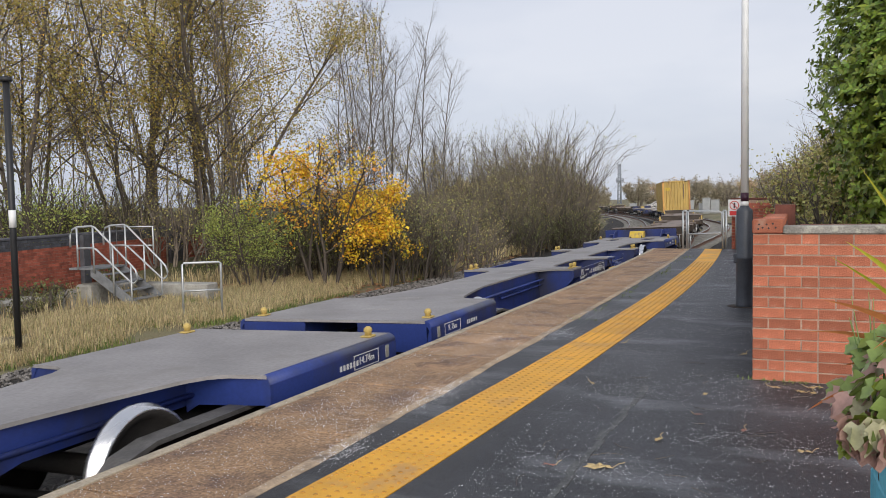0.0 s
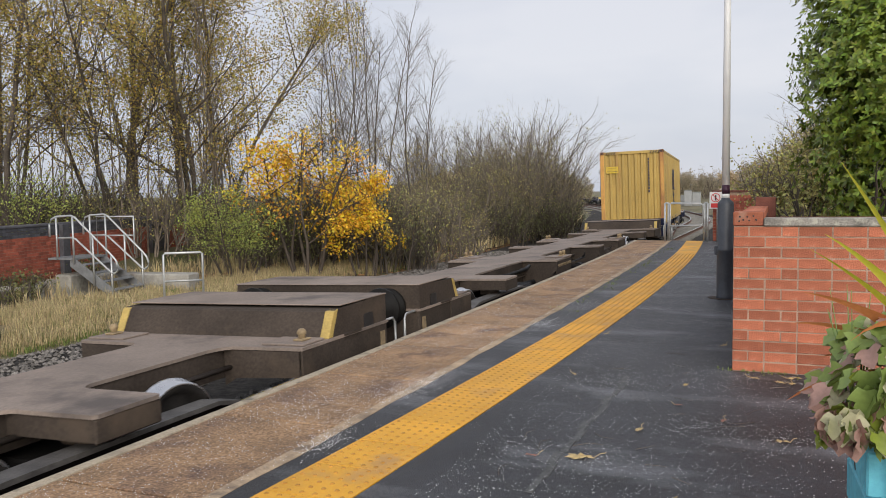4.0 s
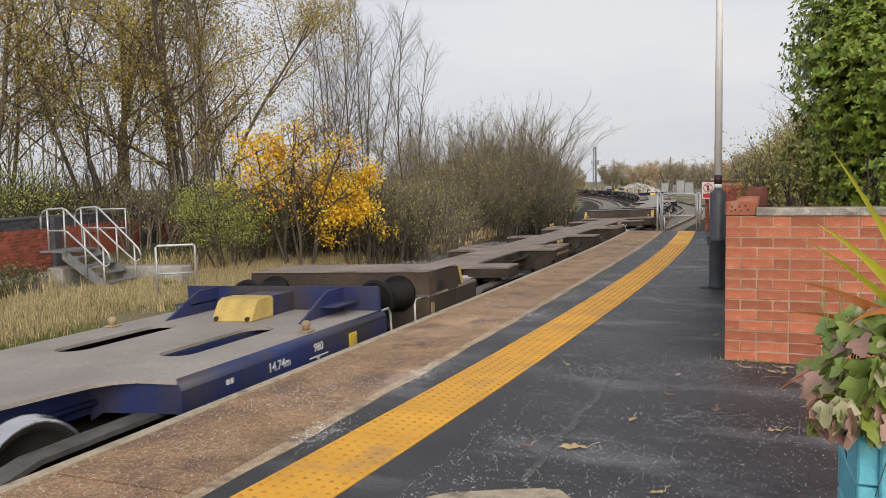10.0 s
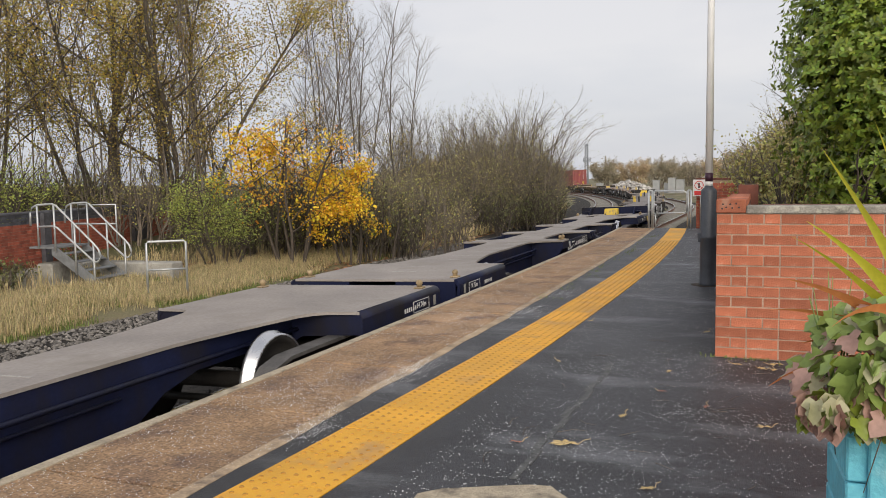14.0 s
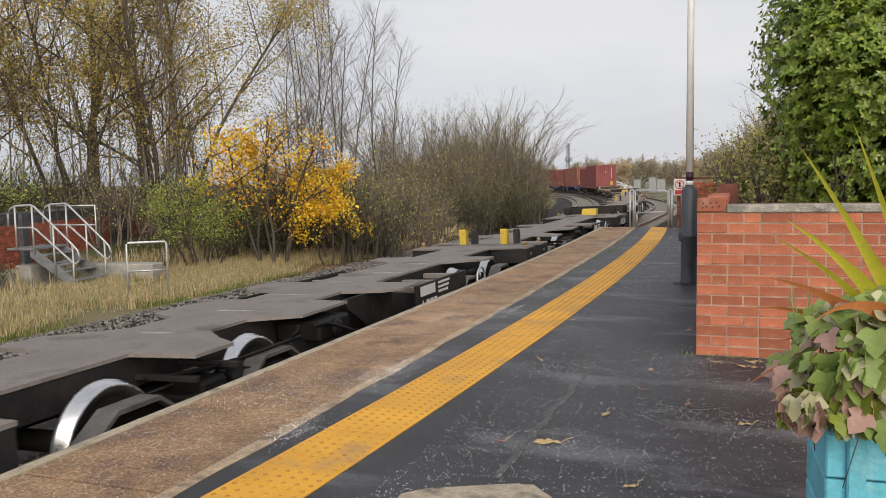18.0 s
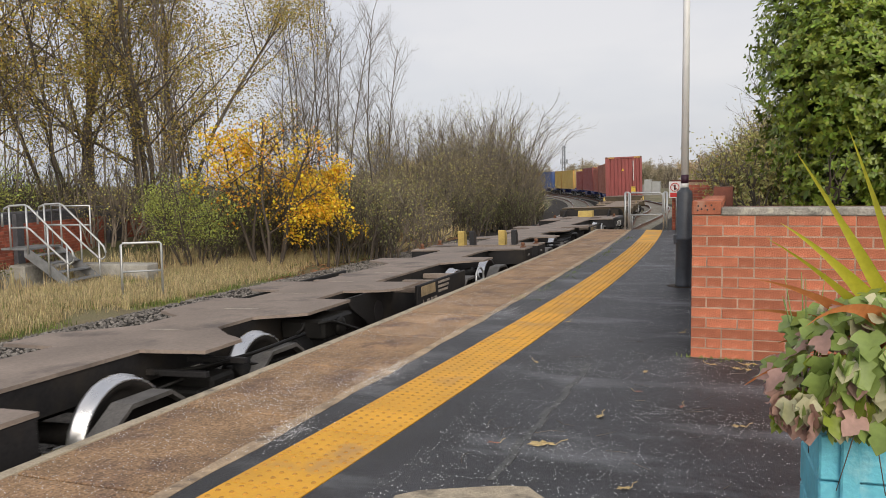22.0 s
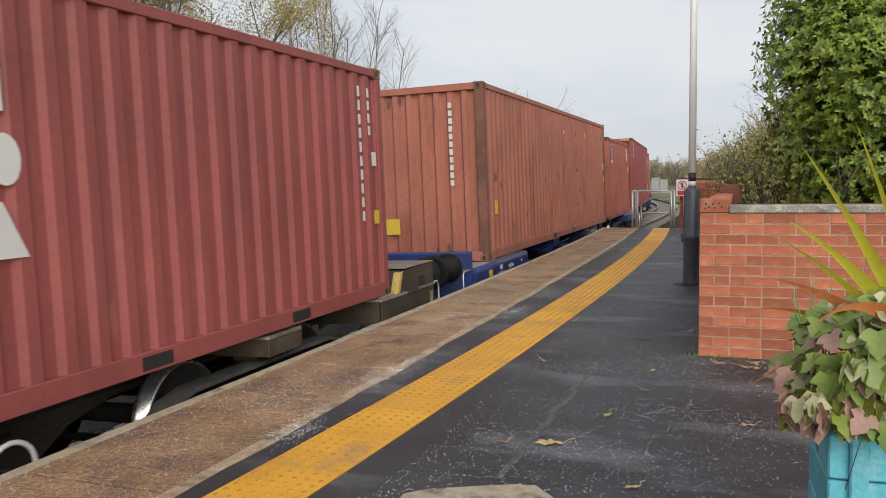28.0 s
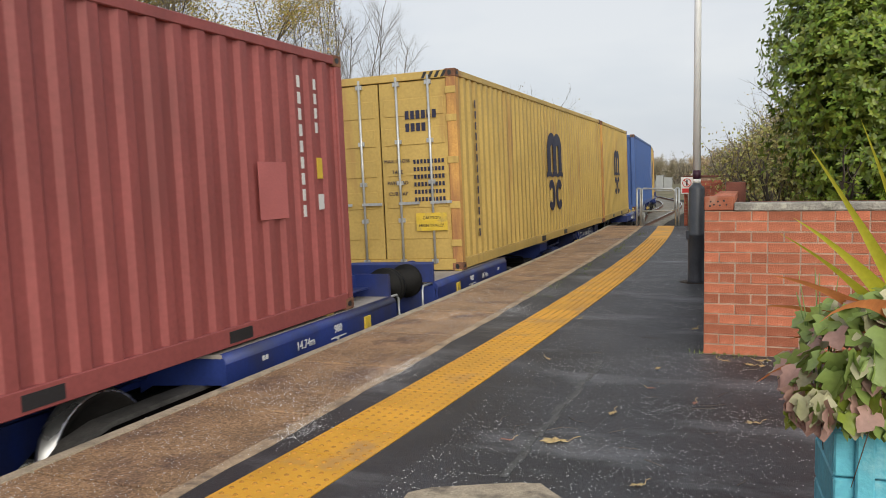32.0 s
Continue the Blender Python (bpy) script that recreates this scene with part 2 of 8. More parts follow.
M_BARK_PALE = mat("pale_twig_bark", (0.165, 0.136, 0.108), rough=0.9, var=0.3, scale=3, fine=25, bump=0.4, island=0.3)
M_BARK_DARK = mat("dark_stem_bark", (0.075, 0.06, 0.048), rough=0.9, var=0.3, scale=3, fine=25, bump=0.4, island=0.3)
M_LEAF_OLIVE = leaf_mat("olive_autumn_leaf", (0.40, 0.31, 0.082), island=0.40, sub=0.42, hue=0.03)
M_LEAF_YELLOW = leaf_mat("yellow_maple_leaf", (0.84, 0.56, 0.05), island=0.45, sub=0.35, hue=0.03)
M_LEAF_GREEN = leaf_mat("green_shrub_leaf", (0.33, 0.38, 0.09), island=0.5, sub=0.3, hue=0.03)
M_BRAMBLE = leaf_mat("bramble_leaf", (0.17, 0.175, 0.06), island=0.5, sub=0.25, hue=0.04)
M_LEAF_DARK = leaf_mat("dark_evergreen_leaf", (0.18, 0.25, 0.034), island=0.5, sub=0.15, hue=0.025, rough=0.38)
M_LEAF_DULL = leaf_mat("dull_olive_hedge_leaf", (0.41, 0.375, 0.125), island=0.45, sub=0.25, hue=0.04)
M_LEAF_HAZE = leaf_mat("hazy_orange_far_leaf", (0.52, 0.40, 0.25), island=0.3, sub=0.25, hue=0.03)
M_LEAF_AMBER = leaf_mat("amber_maple_leaf", (0.72, 0.36, 0.04), island=0.4, sub=0.35, hue=0.03)
M_LEAF_ORANGE = leaf_mat("orange_far_leaf", (0.58, 0.36, 0.13), island=0.35, sub=0.25, hue=0.03)
M_LEAF_FAR_HAZED = leaf_mat("haze_paled_brown_leaf", (0.36, 0.31, 0.215), island=0.35, sub=0.2, hue=0.03)
M_LITTER = leaf_mat("leaf_litter", (0.33, 0.175, 0.085), island=0.5, sub=0.1, hue=0.03, rough=0.8)
M_IVY = leaf_mat("ivy_leaf", (0.21, 0.32, 0.085), island=0.4, sub=0.2, hue=0.03, rough=0.4)
M_IVY_PALE = leaf_mat("variegated_pale_leaf", (0.50, 0.50, 0.30), island=0.3, sub=0.2, hue=0.03, rough=0.5)
M_IVY_PINK = leaf_mat("faded_pink_leaf", (0.44, 0.29, 0.22), island=0.35, sub=0.2, hue=0.03, rough=0.6)
M_STRAP = leaf_mat("lime_strap_leaf", (0.52, 0.53, 0.05), island=0.2, sub=0.35, hue=0.02, rough=0.4)
M_STRAP_ORANGE = leaf_mat("orange_strap_leaf", (0.62, 0.29, 0.08), island=0.25, sub=0.3, hue=0.03, rough=0.45)
M_LEAF_FALLEN = mat("fallen_cream_leaf", (0.56, 0.42, 0.2), rough=0.8, var=0.25, scale=12, bump=0.3)
M_SALT = mat("white_salt_grain", (0.82, 0.83, 0.84), rough=0.6, var=0.05, bump=0.0, island=0.1)
M_DECK_GREY = mat("dusty_grey_deck", (0.285, 0.268, 0.262), rough=0.7, var=0.16, scale=1.1, fine=30, bump=0.08, stain=(0.22, 0.205, 0.19), amount=0.25, stain_scale=0.8)
M_BLUE = mat("blue_wagon_paint", (0.022, 0.042, 0.19), rough=0.42, var=0.16, scale=2, fine=40, bump=0.05, stain=(0.032, 0.036, 0.075), amount=0.45, stain_scale=1.1, streak=2)
# grime, and a base darkened for the shade on the girders
M_BLUE_GRIMY = mat("grimy_shaded_blue_paint", (0.011, 0.015, 0.045), rough=0.5, spec=0.2, var=0.2, scale=2, fine=40, bump=0.05, stain=(0.018, 0.016, 0.017), amount=0.45, stain_scale=1.2, streak=2)
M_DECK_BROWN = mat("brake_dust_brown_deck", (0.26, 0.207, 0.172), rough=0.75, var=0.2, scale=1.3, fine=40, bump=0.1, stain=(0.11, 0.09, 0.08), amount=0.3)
# brake dust over a base darkened for girder shade
M_BROWN = mat("brake_dust_shaded_brown_paint", (0.060, 0.047, 0.038), rough=0.75, spec=0.2, var=0.3, scale=1.6, fine=40, bump=0.1, stain=(0.10, 0.075, 0.055), amount=0.25)
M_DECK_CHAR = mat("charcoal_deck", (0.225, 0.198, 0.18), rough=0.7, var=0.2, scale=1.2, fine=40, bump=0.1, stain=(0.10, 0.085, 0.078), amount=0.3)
# charcoal taken darker still, for shade below the deck
M_CHAR = mat("shaded_charcoal_paint", (0.026, 0.025, 0.026), rough=0.6, spec=0.2, var=0.3, scale=1.6, fine=40, bump=0.08, stain=(0.045, 0.038, 0.032), amount=0.3)
M_SPIGOT = mat("dust_caked_casting", (0.33, 0.245, 0.14), rough=0.8, var=0.3, scale=9, bump=0.2)
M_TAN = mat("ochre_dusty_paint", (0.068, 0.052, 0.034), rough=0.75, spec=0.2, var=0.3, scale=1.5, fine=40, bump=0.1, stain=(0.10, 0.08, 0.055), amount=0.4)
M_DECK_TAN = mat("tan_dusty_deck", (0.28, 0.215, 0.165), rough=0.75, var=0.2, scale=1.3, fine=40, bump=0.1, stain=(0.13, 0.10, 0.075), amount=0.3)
M_DECK_DUST = mat("brown_dusted_grey_deck", (0.315, 0.280, 0.255), rough=0.75, var=0.16, scale=1.1, fine=30, bump=0.08, stain=(0.25, 0.22, 0.19), amount=0.25, stain_scale=0.8)
M_BLUE_DUSTY = mat("dusty_blue_wagon_paint", (0.02, 0.032, 0.115), rough=0.5, var=0.2, scale=2, fine=40, bump=0.05, stain=(0.06, 0.05, 0.045), amount=0.45, stain_scale=1.1, streak=2)
M_SCUFF = mat("pale_scraped_steel", (0.36, 0.34, 0.32), rough=0.7, var=0.25, scale=9, bump=0.05)
M_SCUFF_WARM = mat("pale_scraped_dusty_steel", (0.33, 0.285, 0.24), rough=0.75, var=0.25, scale=9, bump=0.05)
# dusty grey, lightened so that the frame tops look lit from above
M_FRAME = mat("dusty_lit_bogie_frame", (0.115, 0.108, 0.102), rough=0.65, metal=0.2, var=0.3, scale=6, bump=0.1)
M_OCHRE_BRIGHT = mat("soiled_yellow_panel", (0.55, 0.42, 0.06), rough=0.65, var=0.25, scale=4, bump=0.08, stain=(0.10, 0.08, 0.05), amount=0.45, stain_scale=3)
# oily steel, its base blackened further to paint the shade beneath the wagons
M_BOGIE = mat("oily_shaded_bogie_steel", (0.010, 0.0095, 0.009), rough=0.6, spec=0.2, var=0.35, scale=5, bump=0.15)
M_WHEEL = mat("bright_wheel_tread", (0.62, 0.62, 0.63), rough=0.28, metal=0.9, var=0.1, scale=5, bump=0.02)
M_WHEELWEB = mat("wheel_web", (0.028, 0.025, 0.023), rough=0.75, spec=0.25, var=0.3, scale=6, bump=0.1)
M_YELLOW = mat("safety_yellow", (0.68, 0.47, 0.05), rough=0.55, var=0.15, scale=6, bump=0.05, stain=(0.36, 0.26, 0.1), amount=0.32, stain_scale=6)
M_OCHRE = mat("grimy_yellow", (0.50, 0.36, 0.11), rough=0.7, var=0.2, scale=5, bump=0.1)
M_CY = mat("yellow_container_paint", (0.50, 0.342, 0.10), rough=0.6, var=0.12, scale=0.9, fine=25, bump=0.05, stain=(0.36, 0.20, 0.07), amount=0.18, stain_scale=1.6, streak=5)
M_CY_POST = mat("rust_bleached_yellow_post", (0.60, 0.32, 0.09), rough=0.7, var=0.2, scale=2, fine=40, bump=0.1, stain=(0.30, 0.13, 0.06), amount=0.45, stain_scale=3, streak=6)
M_CR = mat("maroon_container_paint", (0.275, 0.068, 0.064), rough=0.6, var=0.15, scale=0.8, fine=25, bump=0.06, stain=(0.215, 0.056, 0.052), amount=0.30, stain_scale=1.7, streak=4, speck=((0.34, 0.13, 0.10), 6, 0.05, 0.9, 0.6, 3.0, 0.3))
M_CO = mat("faded_orange_container_paint", (0.355, 0.128, 0.09), rough=0.65, var=0.16, scale=0.8, fine=25, bump=0.06, stain=(0.26, 0.088, 0.056), amount=0.27, stain_scale=1.9, streak=4, speck=((0.13, 0.06, 0.042), 9, 0.10, 0.7, 1.3, 2.2, 0.4))
M_CO2 = mat("faded_brick_red_container_paint", (0.365, 0.108, 0.078), rough=0.65, var=0.15, scale=0.8, fine=25, bump=0.06, stain=(0.23, 0.075, 0.056), amount=0.28, stain_scale=1.9, streak=4, speck=((0.15, 0.065, 0.05), 8, 0.05, 0.7, 1.2, 2.2, 0.38))
M_CB = mat("blue_container_paint", (0.06, 0.12, 0.32), rough=0.55, var=0.15, scale=0.8, fine=25, bump=0.05)
M_RUST_POST = mat("rust_streaked_orange_post", (0.20, 0.085, 0.06), rough=0.85, var=0.3, scale=4, fine=50, bump=0.2, stain=(0.09, 0.05, 0.038), amount=0.4, stain_scale=3, streak=3)
M_RUST = mat("rusty_corner_steel", (0.20, 0.09, 0.05), rough=0.85, var=0.4, scale=7, fine=60, bump=0.25)
M_NAVY = mat("navy_lettering", (0.018, 0.02, 0.05), rough=0.6, var=0.15, bump=0.02)
M_LETTER = mat("white_lettering", (0.62, 0.61, 0.60), rough=0.6, var=0.08, bump=0.02)
M_PINK = mat("faded_pink_patch", (0.45, 0.13, 0.125), rough=0.65, var=0.1, bump=0.03)
M_SIGN_BLUE = mat("sign_blue", (0.03, 0.10, 0.42), rough=0.5, var=0.08, bump=0.0)
M_RUBBLE = mat("pale_rubble", (0.42, 0.40, 0.37), rough=0.95, var=0.3, scale=2, bump=0.3, island=0.4)
M_CABINET = mat("pale_grey_cabinet", (0.34, 0.35, 0.35), rough=0.6, var=0.1, bump=0.03)
M_MAST = mat("far_mast_steel", (0.28, 0.30, 0.33), rough=0.6, var=0.1, bump=0.0)

# ---- mesh helpers ----
def box(bm, x0, x1, y0, y1, z0, z1, bevel=0.0):
    """A box, its long edges chamfered when bevel is given."""
    vs = [bm.verts.new((x, y, z)) for x in (x0, x1) for y in (y0, y1) for z in (z0, z1)]
    fs = [bm.faces.new([vs[i] for i in f]) for f in ((0, 1, 3, 2), (4, 6, 7, 5), (0, 4, 5, 1), (2, 3, 7, 6), (0, 2, 6, 4), (1, 5, 7, 3))]
    if bevel:
        es = {e for f in fs for e in f.edges}
        bmesh.ops.bevel(bm, geom=list(es), offset=bevel, segments=1, affect="EDGES")
    return fs


def tube(bm, pts, r, sides=8, r1=None, cap=True):
    """A round bar along points, radius r at the start and r1 at the end."""
    rings = []
    pts = [Vector(p) for p in pts]
    for i, p in enumerate(pts):
        d = (pts[min(i + 1, len(pts) - 1)] - pts[max(i - 1, 0)]).normalized()
        a = d.cross(Vector((0, 0, 1)) if abs(d.z) < 0.95 else Vector((1, 0, 0))).normalized()
        b = d.cross(a)
        k = r if r1 is None else r + (r1 - r) * i / (len(pts) - 1)
        rings.append([bm.verts.new(p + (a * math.cos(u) + b * math.sin(u)) * k) for u in (2 * math.pi * j / sides for j in range(sides))])
    for q, w in zip(rings, rings[1:]):
        for j in range(sides):
            bm.faces.new((q[j], q[(j + 1) % sides], w[(j + 1) % sides], w[j])).smooth = True
    if cap:
        bm.faces.new(rings[0][::-1])
        bm.faces.new(rings[-1])


def lathe(bm, prof, axis="x", at=(0, 0, 0), sides=28):
    """A turned body: prof is (along, radius) pairs."""
    rings = []
    for a, r in prof:
        ring = []
        for j in range(sides):
            u = 2 * math.pi * j / sides
            c, s = r * math.cos(u), r * math.sin(u)
            p = (a, c, s) if axis == "x" else (c, a, s) if axis == "y" else (c, s, a)
            ring.append(bm.verts.new((p[0] + at[0], p[1] + at[1], p[2] + at[2])))
        rings.append(ring)
    for q, w in zip(rings, rings[1:]):
        for j in range(sides):
            bm.faces.new((q[j], q[(j + 1) % sides], w[(j + 1) % sides], w[j])).smooth = True
    bm.faces.new(rings[0][::-1])
    bm.faces.new(rings[-1])


def slab(bm, outline, z0, z1):
    """A flat outline with thickness."""
    lo = [bm.verts.new((x, y, z0)) for x, y in outline]
    hi = [bm.verts.new((x, y, z1)) for x, y in outline]
    bm.faces.new(hi)
    bm.faces.new(lo[::-1])
    for i in range(len(lo)):
        j = (i + 1) % len(lo)
        bm.faces.new((lo[i], lo[j], hi[j], hi[i]))


def side_plate(bm, outline, x0, x1):
    """An outline in y and z with thickness in x."""
    lo = [bm.verts.new((x0, y, z)) for y, z in outline]
    hi = [bm.verts.new((x1, y, z)) for y, z in outline]
    bm.faces.new(hi)
    bm.faces.new(lo[::-1])
    for i in range(len(lo)):
        j = (i + 1) % len(lo)
        bm.faces.new((lo[i], lo[j], hi[j], hi[i]))


def mesh_of(bm, name, material, fix=True):
    if fix:
        bmesh.ops.recalc_face_normals(bm, faces=bm.faces)
    me = bpy.data.meshes.new(name)
    bm.to_mesh(me)
    bm.free()
    me.materials.append(material)
    return me


def part(name, bm, material, parent=None, label="", at=None):
    """Links a bmesh as one mesh object, under a thing when parent is given."""
    ob = new(name, mesh_of(bm, name, material))
    if parent:
        ob.parent = parent
    if at is not None:
        ob.matrix_basis = at
    return tagged(ob, label)


def raw(name, verts, faces, material, parent=None, smooth=False, label=""):
    me = bpy.data.meshes.new(name)
    me.from_pydata(verts, [], faces)
    me.materials.append(material)
    if smooth:
        me.polygons.foreach_set("use_smooth", [True] * len(me.polygons))
    ob = new(name, me)
    if parent:
        ob.parent = parent
    return tagged(ob, label)


def thing(name, m, label, category, group="", kind=""):
    ob = new(name)
    ob.empty_display_size = 0.2
    ob.matrix_basis = m
    return tagged(ob, label, category, group, kind)


def words(name, text, size, material, parent, m, depth=0.002):
    """Lettering as a mesh, in the parent's space; it reads along x, upright along y of m."""
    cu = bpy.data.curves.new(name, "FONT")
    cu.body, cu.size, cu.extrude, cu.align_x, cu.align_y = text, size, depth, "CENTER", "CENTER"
    cu.resolution_u = 2
    ob = bpy.data.objects.new(name, cu)
    me = bpy.data.meshes.new_from_object(ob)
    bpy.data.objects.remove(ob)
    me.materials.clear()
    me.materials.append(material)
    out = new(name, me)
    out.parent = parent
    out.matrix_basis = m
    return tagged(out, kind="stuff")


def bars(bm, x, ys, z, h, w, side=1):
    """Upright blocks on a face that looks along x: unreadable characters."""
    for y in ys:
        box(bm, x, x + 0.004 * side, y - w / 2, y + w / 2, z - h / 2, z + h / 2)


RAIL = -0.92  # top of the rails below the platform surface


# ---- the railway line: straight past the platform, then a left-hand curve ----
CX, BEND, RADIUS = -5.04, 20.0, 320.0
CANT = 1.6  # degrees by which the track leans to the inside of its curve
LEAN = math.tan(radians(CANT))


def line_at(s, off=0.0):
    """Place on the line s metres along, off metres to its right, and the turn in degrees."""
    a = max(0.0, s - BEND) / RADIUS
    x = CX - RADIUS * (1 - math.cos(a)) + off * math.cos(a)
    y = (s if s < BEND else BEND + RADIUS * math.sin(a)) + off * math.sin(a)
    return x, y, math.degrees(a)


def vehicle_pose(s, length, z=RAIL):
    x0, y0, _ = line_at(s - length * 0.35)
    x1, y1, _ = line_at(s + length * 0.35)
    return pose((x0 + x1) / 2, (y0 + y1) / 2, RAIL, 0, -CANT, math.degrees(math.atan2(-(x1 - x0), y1 - y0))) @ pose(0, 0, z - RAIL)

# ---- ground ----
def ramp01(v, a, b):
    k = min(1.0, max(0.0, (v - a) / (b - a)))
    return k * k * (3 - 2 * k)


def ground_z(x, y):
    lx = x - (line_at(max(0.0, y))[0] - CX) * ramp01(300 - y, 0, 100)
    z = -1.22
    z += ramp01(-lx, 11.0, 13.5) * 0.22
    z += ramp01(-lx, 16.5, 21.0) * 0.75 * (1 - ramp01(y, 40, 90))
    z += ramp01(lx, 0.4, 3.0) * 1.25 * (1 - ramp01(y, 60, 140))
    z += 0.10 * noise.noise(Vector((x * 0.35, y * 0.35, 0))) * ramp01(-lx, 11, 13)
    return z


def graded(lo, hi, step, reach):
    mid = list(np.arange(lo, hi + 1e-6, step))
    up, down, d = [], [], step
    while (up[-1] if up else hi) < reach:
        d *= 1.25
        up.append((up[-1] if up else hi) + d)
        down.append((down[-1] if down else lo) - d)
    return down[::-1] + mid + up


gx, gy = graded(-34, 12, 0.6, 2600), graded(-6, 60, 0.8, 2600)
raw("ground", [(x, y, ground_z(x, y)) for y in gy for x in gx],
    [(j * len(gx) + i, j * len(gx) + i + 1, (j + 1) * len(gx) + i + 1, (j + 1) * len(gx) + i) for j in range(len(gy) - 1) for i in range(len(gx) - 1)],
    M_GROUND, smooth=True)
tagged(bpy.data.objects["ground"], "rough trackside ground with dry grass and soil", "ground", kind="structure")


# ---- tracks ----
def swept(name, prof, off, s0, s1, material, parent, step=2.5, offset=None):
    """A profile (across, up) swept along the line."""
    vs, fs, n = [], [], len(prof)
    ss = list(np.arange(s0, s1 + 0.01, step))
    for s in ss:
        o = offset(s) if offset else 0.0
        for px, pz in prof:
            x, y, _ = line_at(s, off + o + px)
            vs.append((x, y, RAIL + pz + (off + px) * LEAN * (abs(off) > 0.1)))
    for k in range(len(ss) - 1):
        for j in range(n):
            a, b = k * n + j, k * n + (j + 1) % n
            fs.append((a, b, b + n, a + n))
    fs += [tuple(range(n))[::-1], tuple(range((len(ss) - 1) * n, len(ss) * n))]
    return raw(name, vs, fs, material, parent)


def railway(label, s0, s1, offset):
    top = thing("railway_track", Matrix(), label, "railway track", "tracks", "structure")
    for side in (-0.75, 0.75):
        swept("rail", [(-0.07, -0.16), (0.07, -0.16), (0.07, -0.145), (0.012, -0.12), (0.012, -0.045), (0.036, -0.035), (0.036, -0.008), (-0.036, -0.008), (-0.036, -0.035), (-0.012, -0.045), (-0.012, -0.12), (-0.07, -0.145)], side, s0, s1, M_RAIL, top, offset=offset)
        swept("rail_head", [(-0.033, -0.007), (0.033, -0.007), (0.026, 0.001), (-0.026, 0.001)], side, s0, s1, M_RAILTOP, top, offset=offset)
    vs, fs = [], []
    for s in np.arange(s0, s1, 0.7):
        o, b = (offset(s) if offset else 0.0), len(vs)
        for dx in (-1.25, 1.25):
            for ds in (-0.12, 0.12):
                for z in (-0.36, -0.165):
                    x, y, _ = line_at(s + ds, o + dx)
                    vs.append((x, y, RAIL + z + dx * LEAN))
        fs += [tuple(b + i for i in f) for f in ((0, 1, 3, 2), (4, 6, 7, 5), (0, 4, 5, 1), (2, 3, 7, 6), (1, 5, 7, 3))]
    tagged(raw("sleepers", vs, fs, M_SLEEPER, top), "grey concrete sleepers", kind="stuff")
    return top


railway("running line of steel rails on concrete sleepers", -40, 320, None)
railway("second line of steel rails on the far side of the train", -40, 320, lambda s: -3.5)
railway("diverging line of steel rails beyond the platform gate", 40, 320, lambda s: 3.3 * ramp01(s, 32, 78))
for nm, a, b in (("ballast_bed", -7.0, 1.42), ("ballast_bed", 1.42, 6.0)):
    s0 = -40 if b < 2 else 27
    ob = swept(nm, [(a, -0.42), (a + 0.5, -0.23), (b - 0.02, -0.23), (b, -0.42)], 0.0, s0, 320, M_BALLAST_BED, None)
    tagged(ob, "bed of grey track ballast under the rails", "ballast", kind="structure")


def rocks(name, n, place, size, material, label, seed=3, parent=None):
    """Many angular stones in one mesh."""
    rnd = random.Random(seed)
    ico = [(-1, 0, 0.2), (1, 0.1, 0), (0, -1, 0.1), (0.1, 1, -0.1), (0, 0, 1), (0.1, 0, -1)]
    fc = [(4, 0, 2), (4, 2, 1), (4, 1, 3), (4, 3, 0), (5, 2, 0), (5, 1, 2), (5, 3, 1), (5, 0, 3)]
    vs, fs = [], []
    for _ in range(n):
        x, y, z = place(rnd)
        k, a, b = rnd.uniform(*size), rnd.uniform(0, 6.3), len(vs)
        ca, sa = math.cos(a), math.sin(a)
        for p in ico:
            u, v, w = (p[0] * rnd.uniform(0.6, 1.2) * k, p[1] * rnd.uniform(0.6, 1.2) * k, p[2] * rnd.uniform(0.5, 0.9) * k)
            vs.append((x + u * ca - v * sa, y + u * sa + v * ca, z + w))
        fs += [(b + i, b + j, b + m) for i, j, m in fc]
    return tagged(raw(name, vs, fs, material, parent), label, "ballast", kind="stuff")


def shoulder(rnd):
    y = rnd.uniform(3.0, 34)
    x = rnd.uniform(-12.3, -9.4)
    return x, y, RAIL - 0.215 - max(0.0, -11.5 - x) * 0.36


rocks("ballast_stones", 13000, shoulder, (0.025, 0.055), M_BALLAST, "loose grey ballast stones along the track shoulder")
rocks("ballast_stones", 5000, lambda r: (r.uniform(-6.4, -3.75), r.uniform(1.0, 15), RAIL - 0.21), (0.025, 0.05), M_BALLAST_SHADED, "loose ballast stones between the rails, darkened for shade", 4)


# ---- platform ----
def edge_x(y):
    return -3.49 - 0.0008 * (y - 6.0) ** 2 if y < 14 else -3.541 - 0.0128 * (y - 14) - 0.0018 * (y - 14) ** 2


def tac_x(y):
    """The left side of the tactile strip, a gentle arc."""
    return -2.05 - 0.0029 * (y - 13.0) ** 2


PEND = 24.1
TAC = 0.45


def slab_x(y):
    """The inner side of the edge slabs."""
    return edge_x(y) + 0.945


platform = thing("platform", Matrix(), "station platform with brown edge slabs, yellow tactile strip and dark asphalt", "platform", kind="structure")
ys = list(np.arange(-4.0, PEND + 0.01, 0.7))
vs, fs = [], []
for y in ys:
    vs += [(tac_x(y) + 0.02, y, -0.012), (9.0, y, -0.012), (9.0, y, -1.3), (edge_x(y) + 0.16, y, -1.3), (edge_x(y) + 0.16, y, -0.06), (tac_x(y) + 0.02, y, -0.06)]
n = 6
for k in range(len(ys) - 1):
    for j in range(n):
        a, b = k * n + j, k * n + (j + 1) % n
        fs.append((a, b, b + n, a + n))
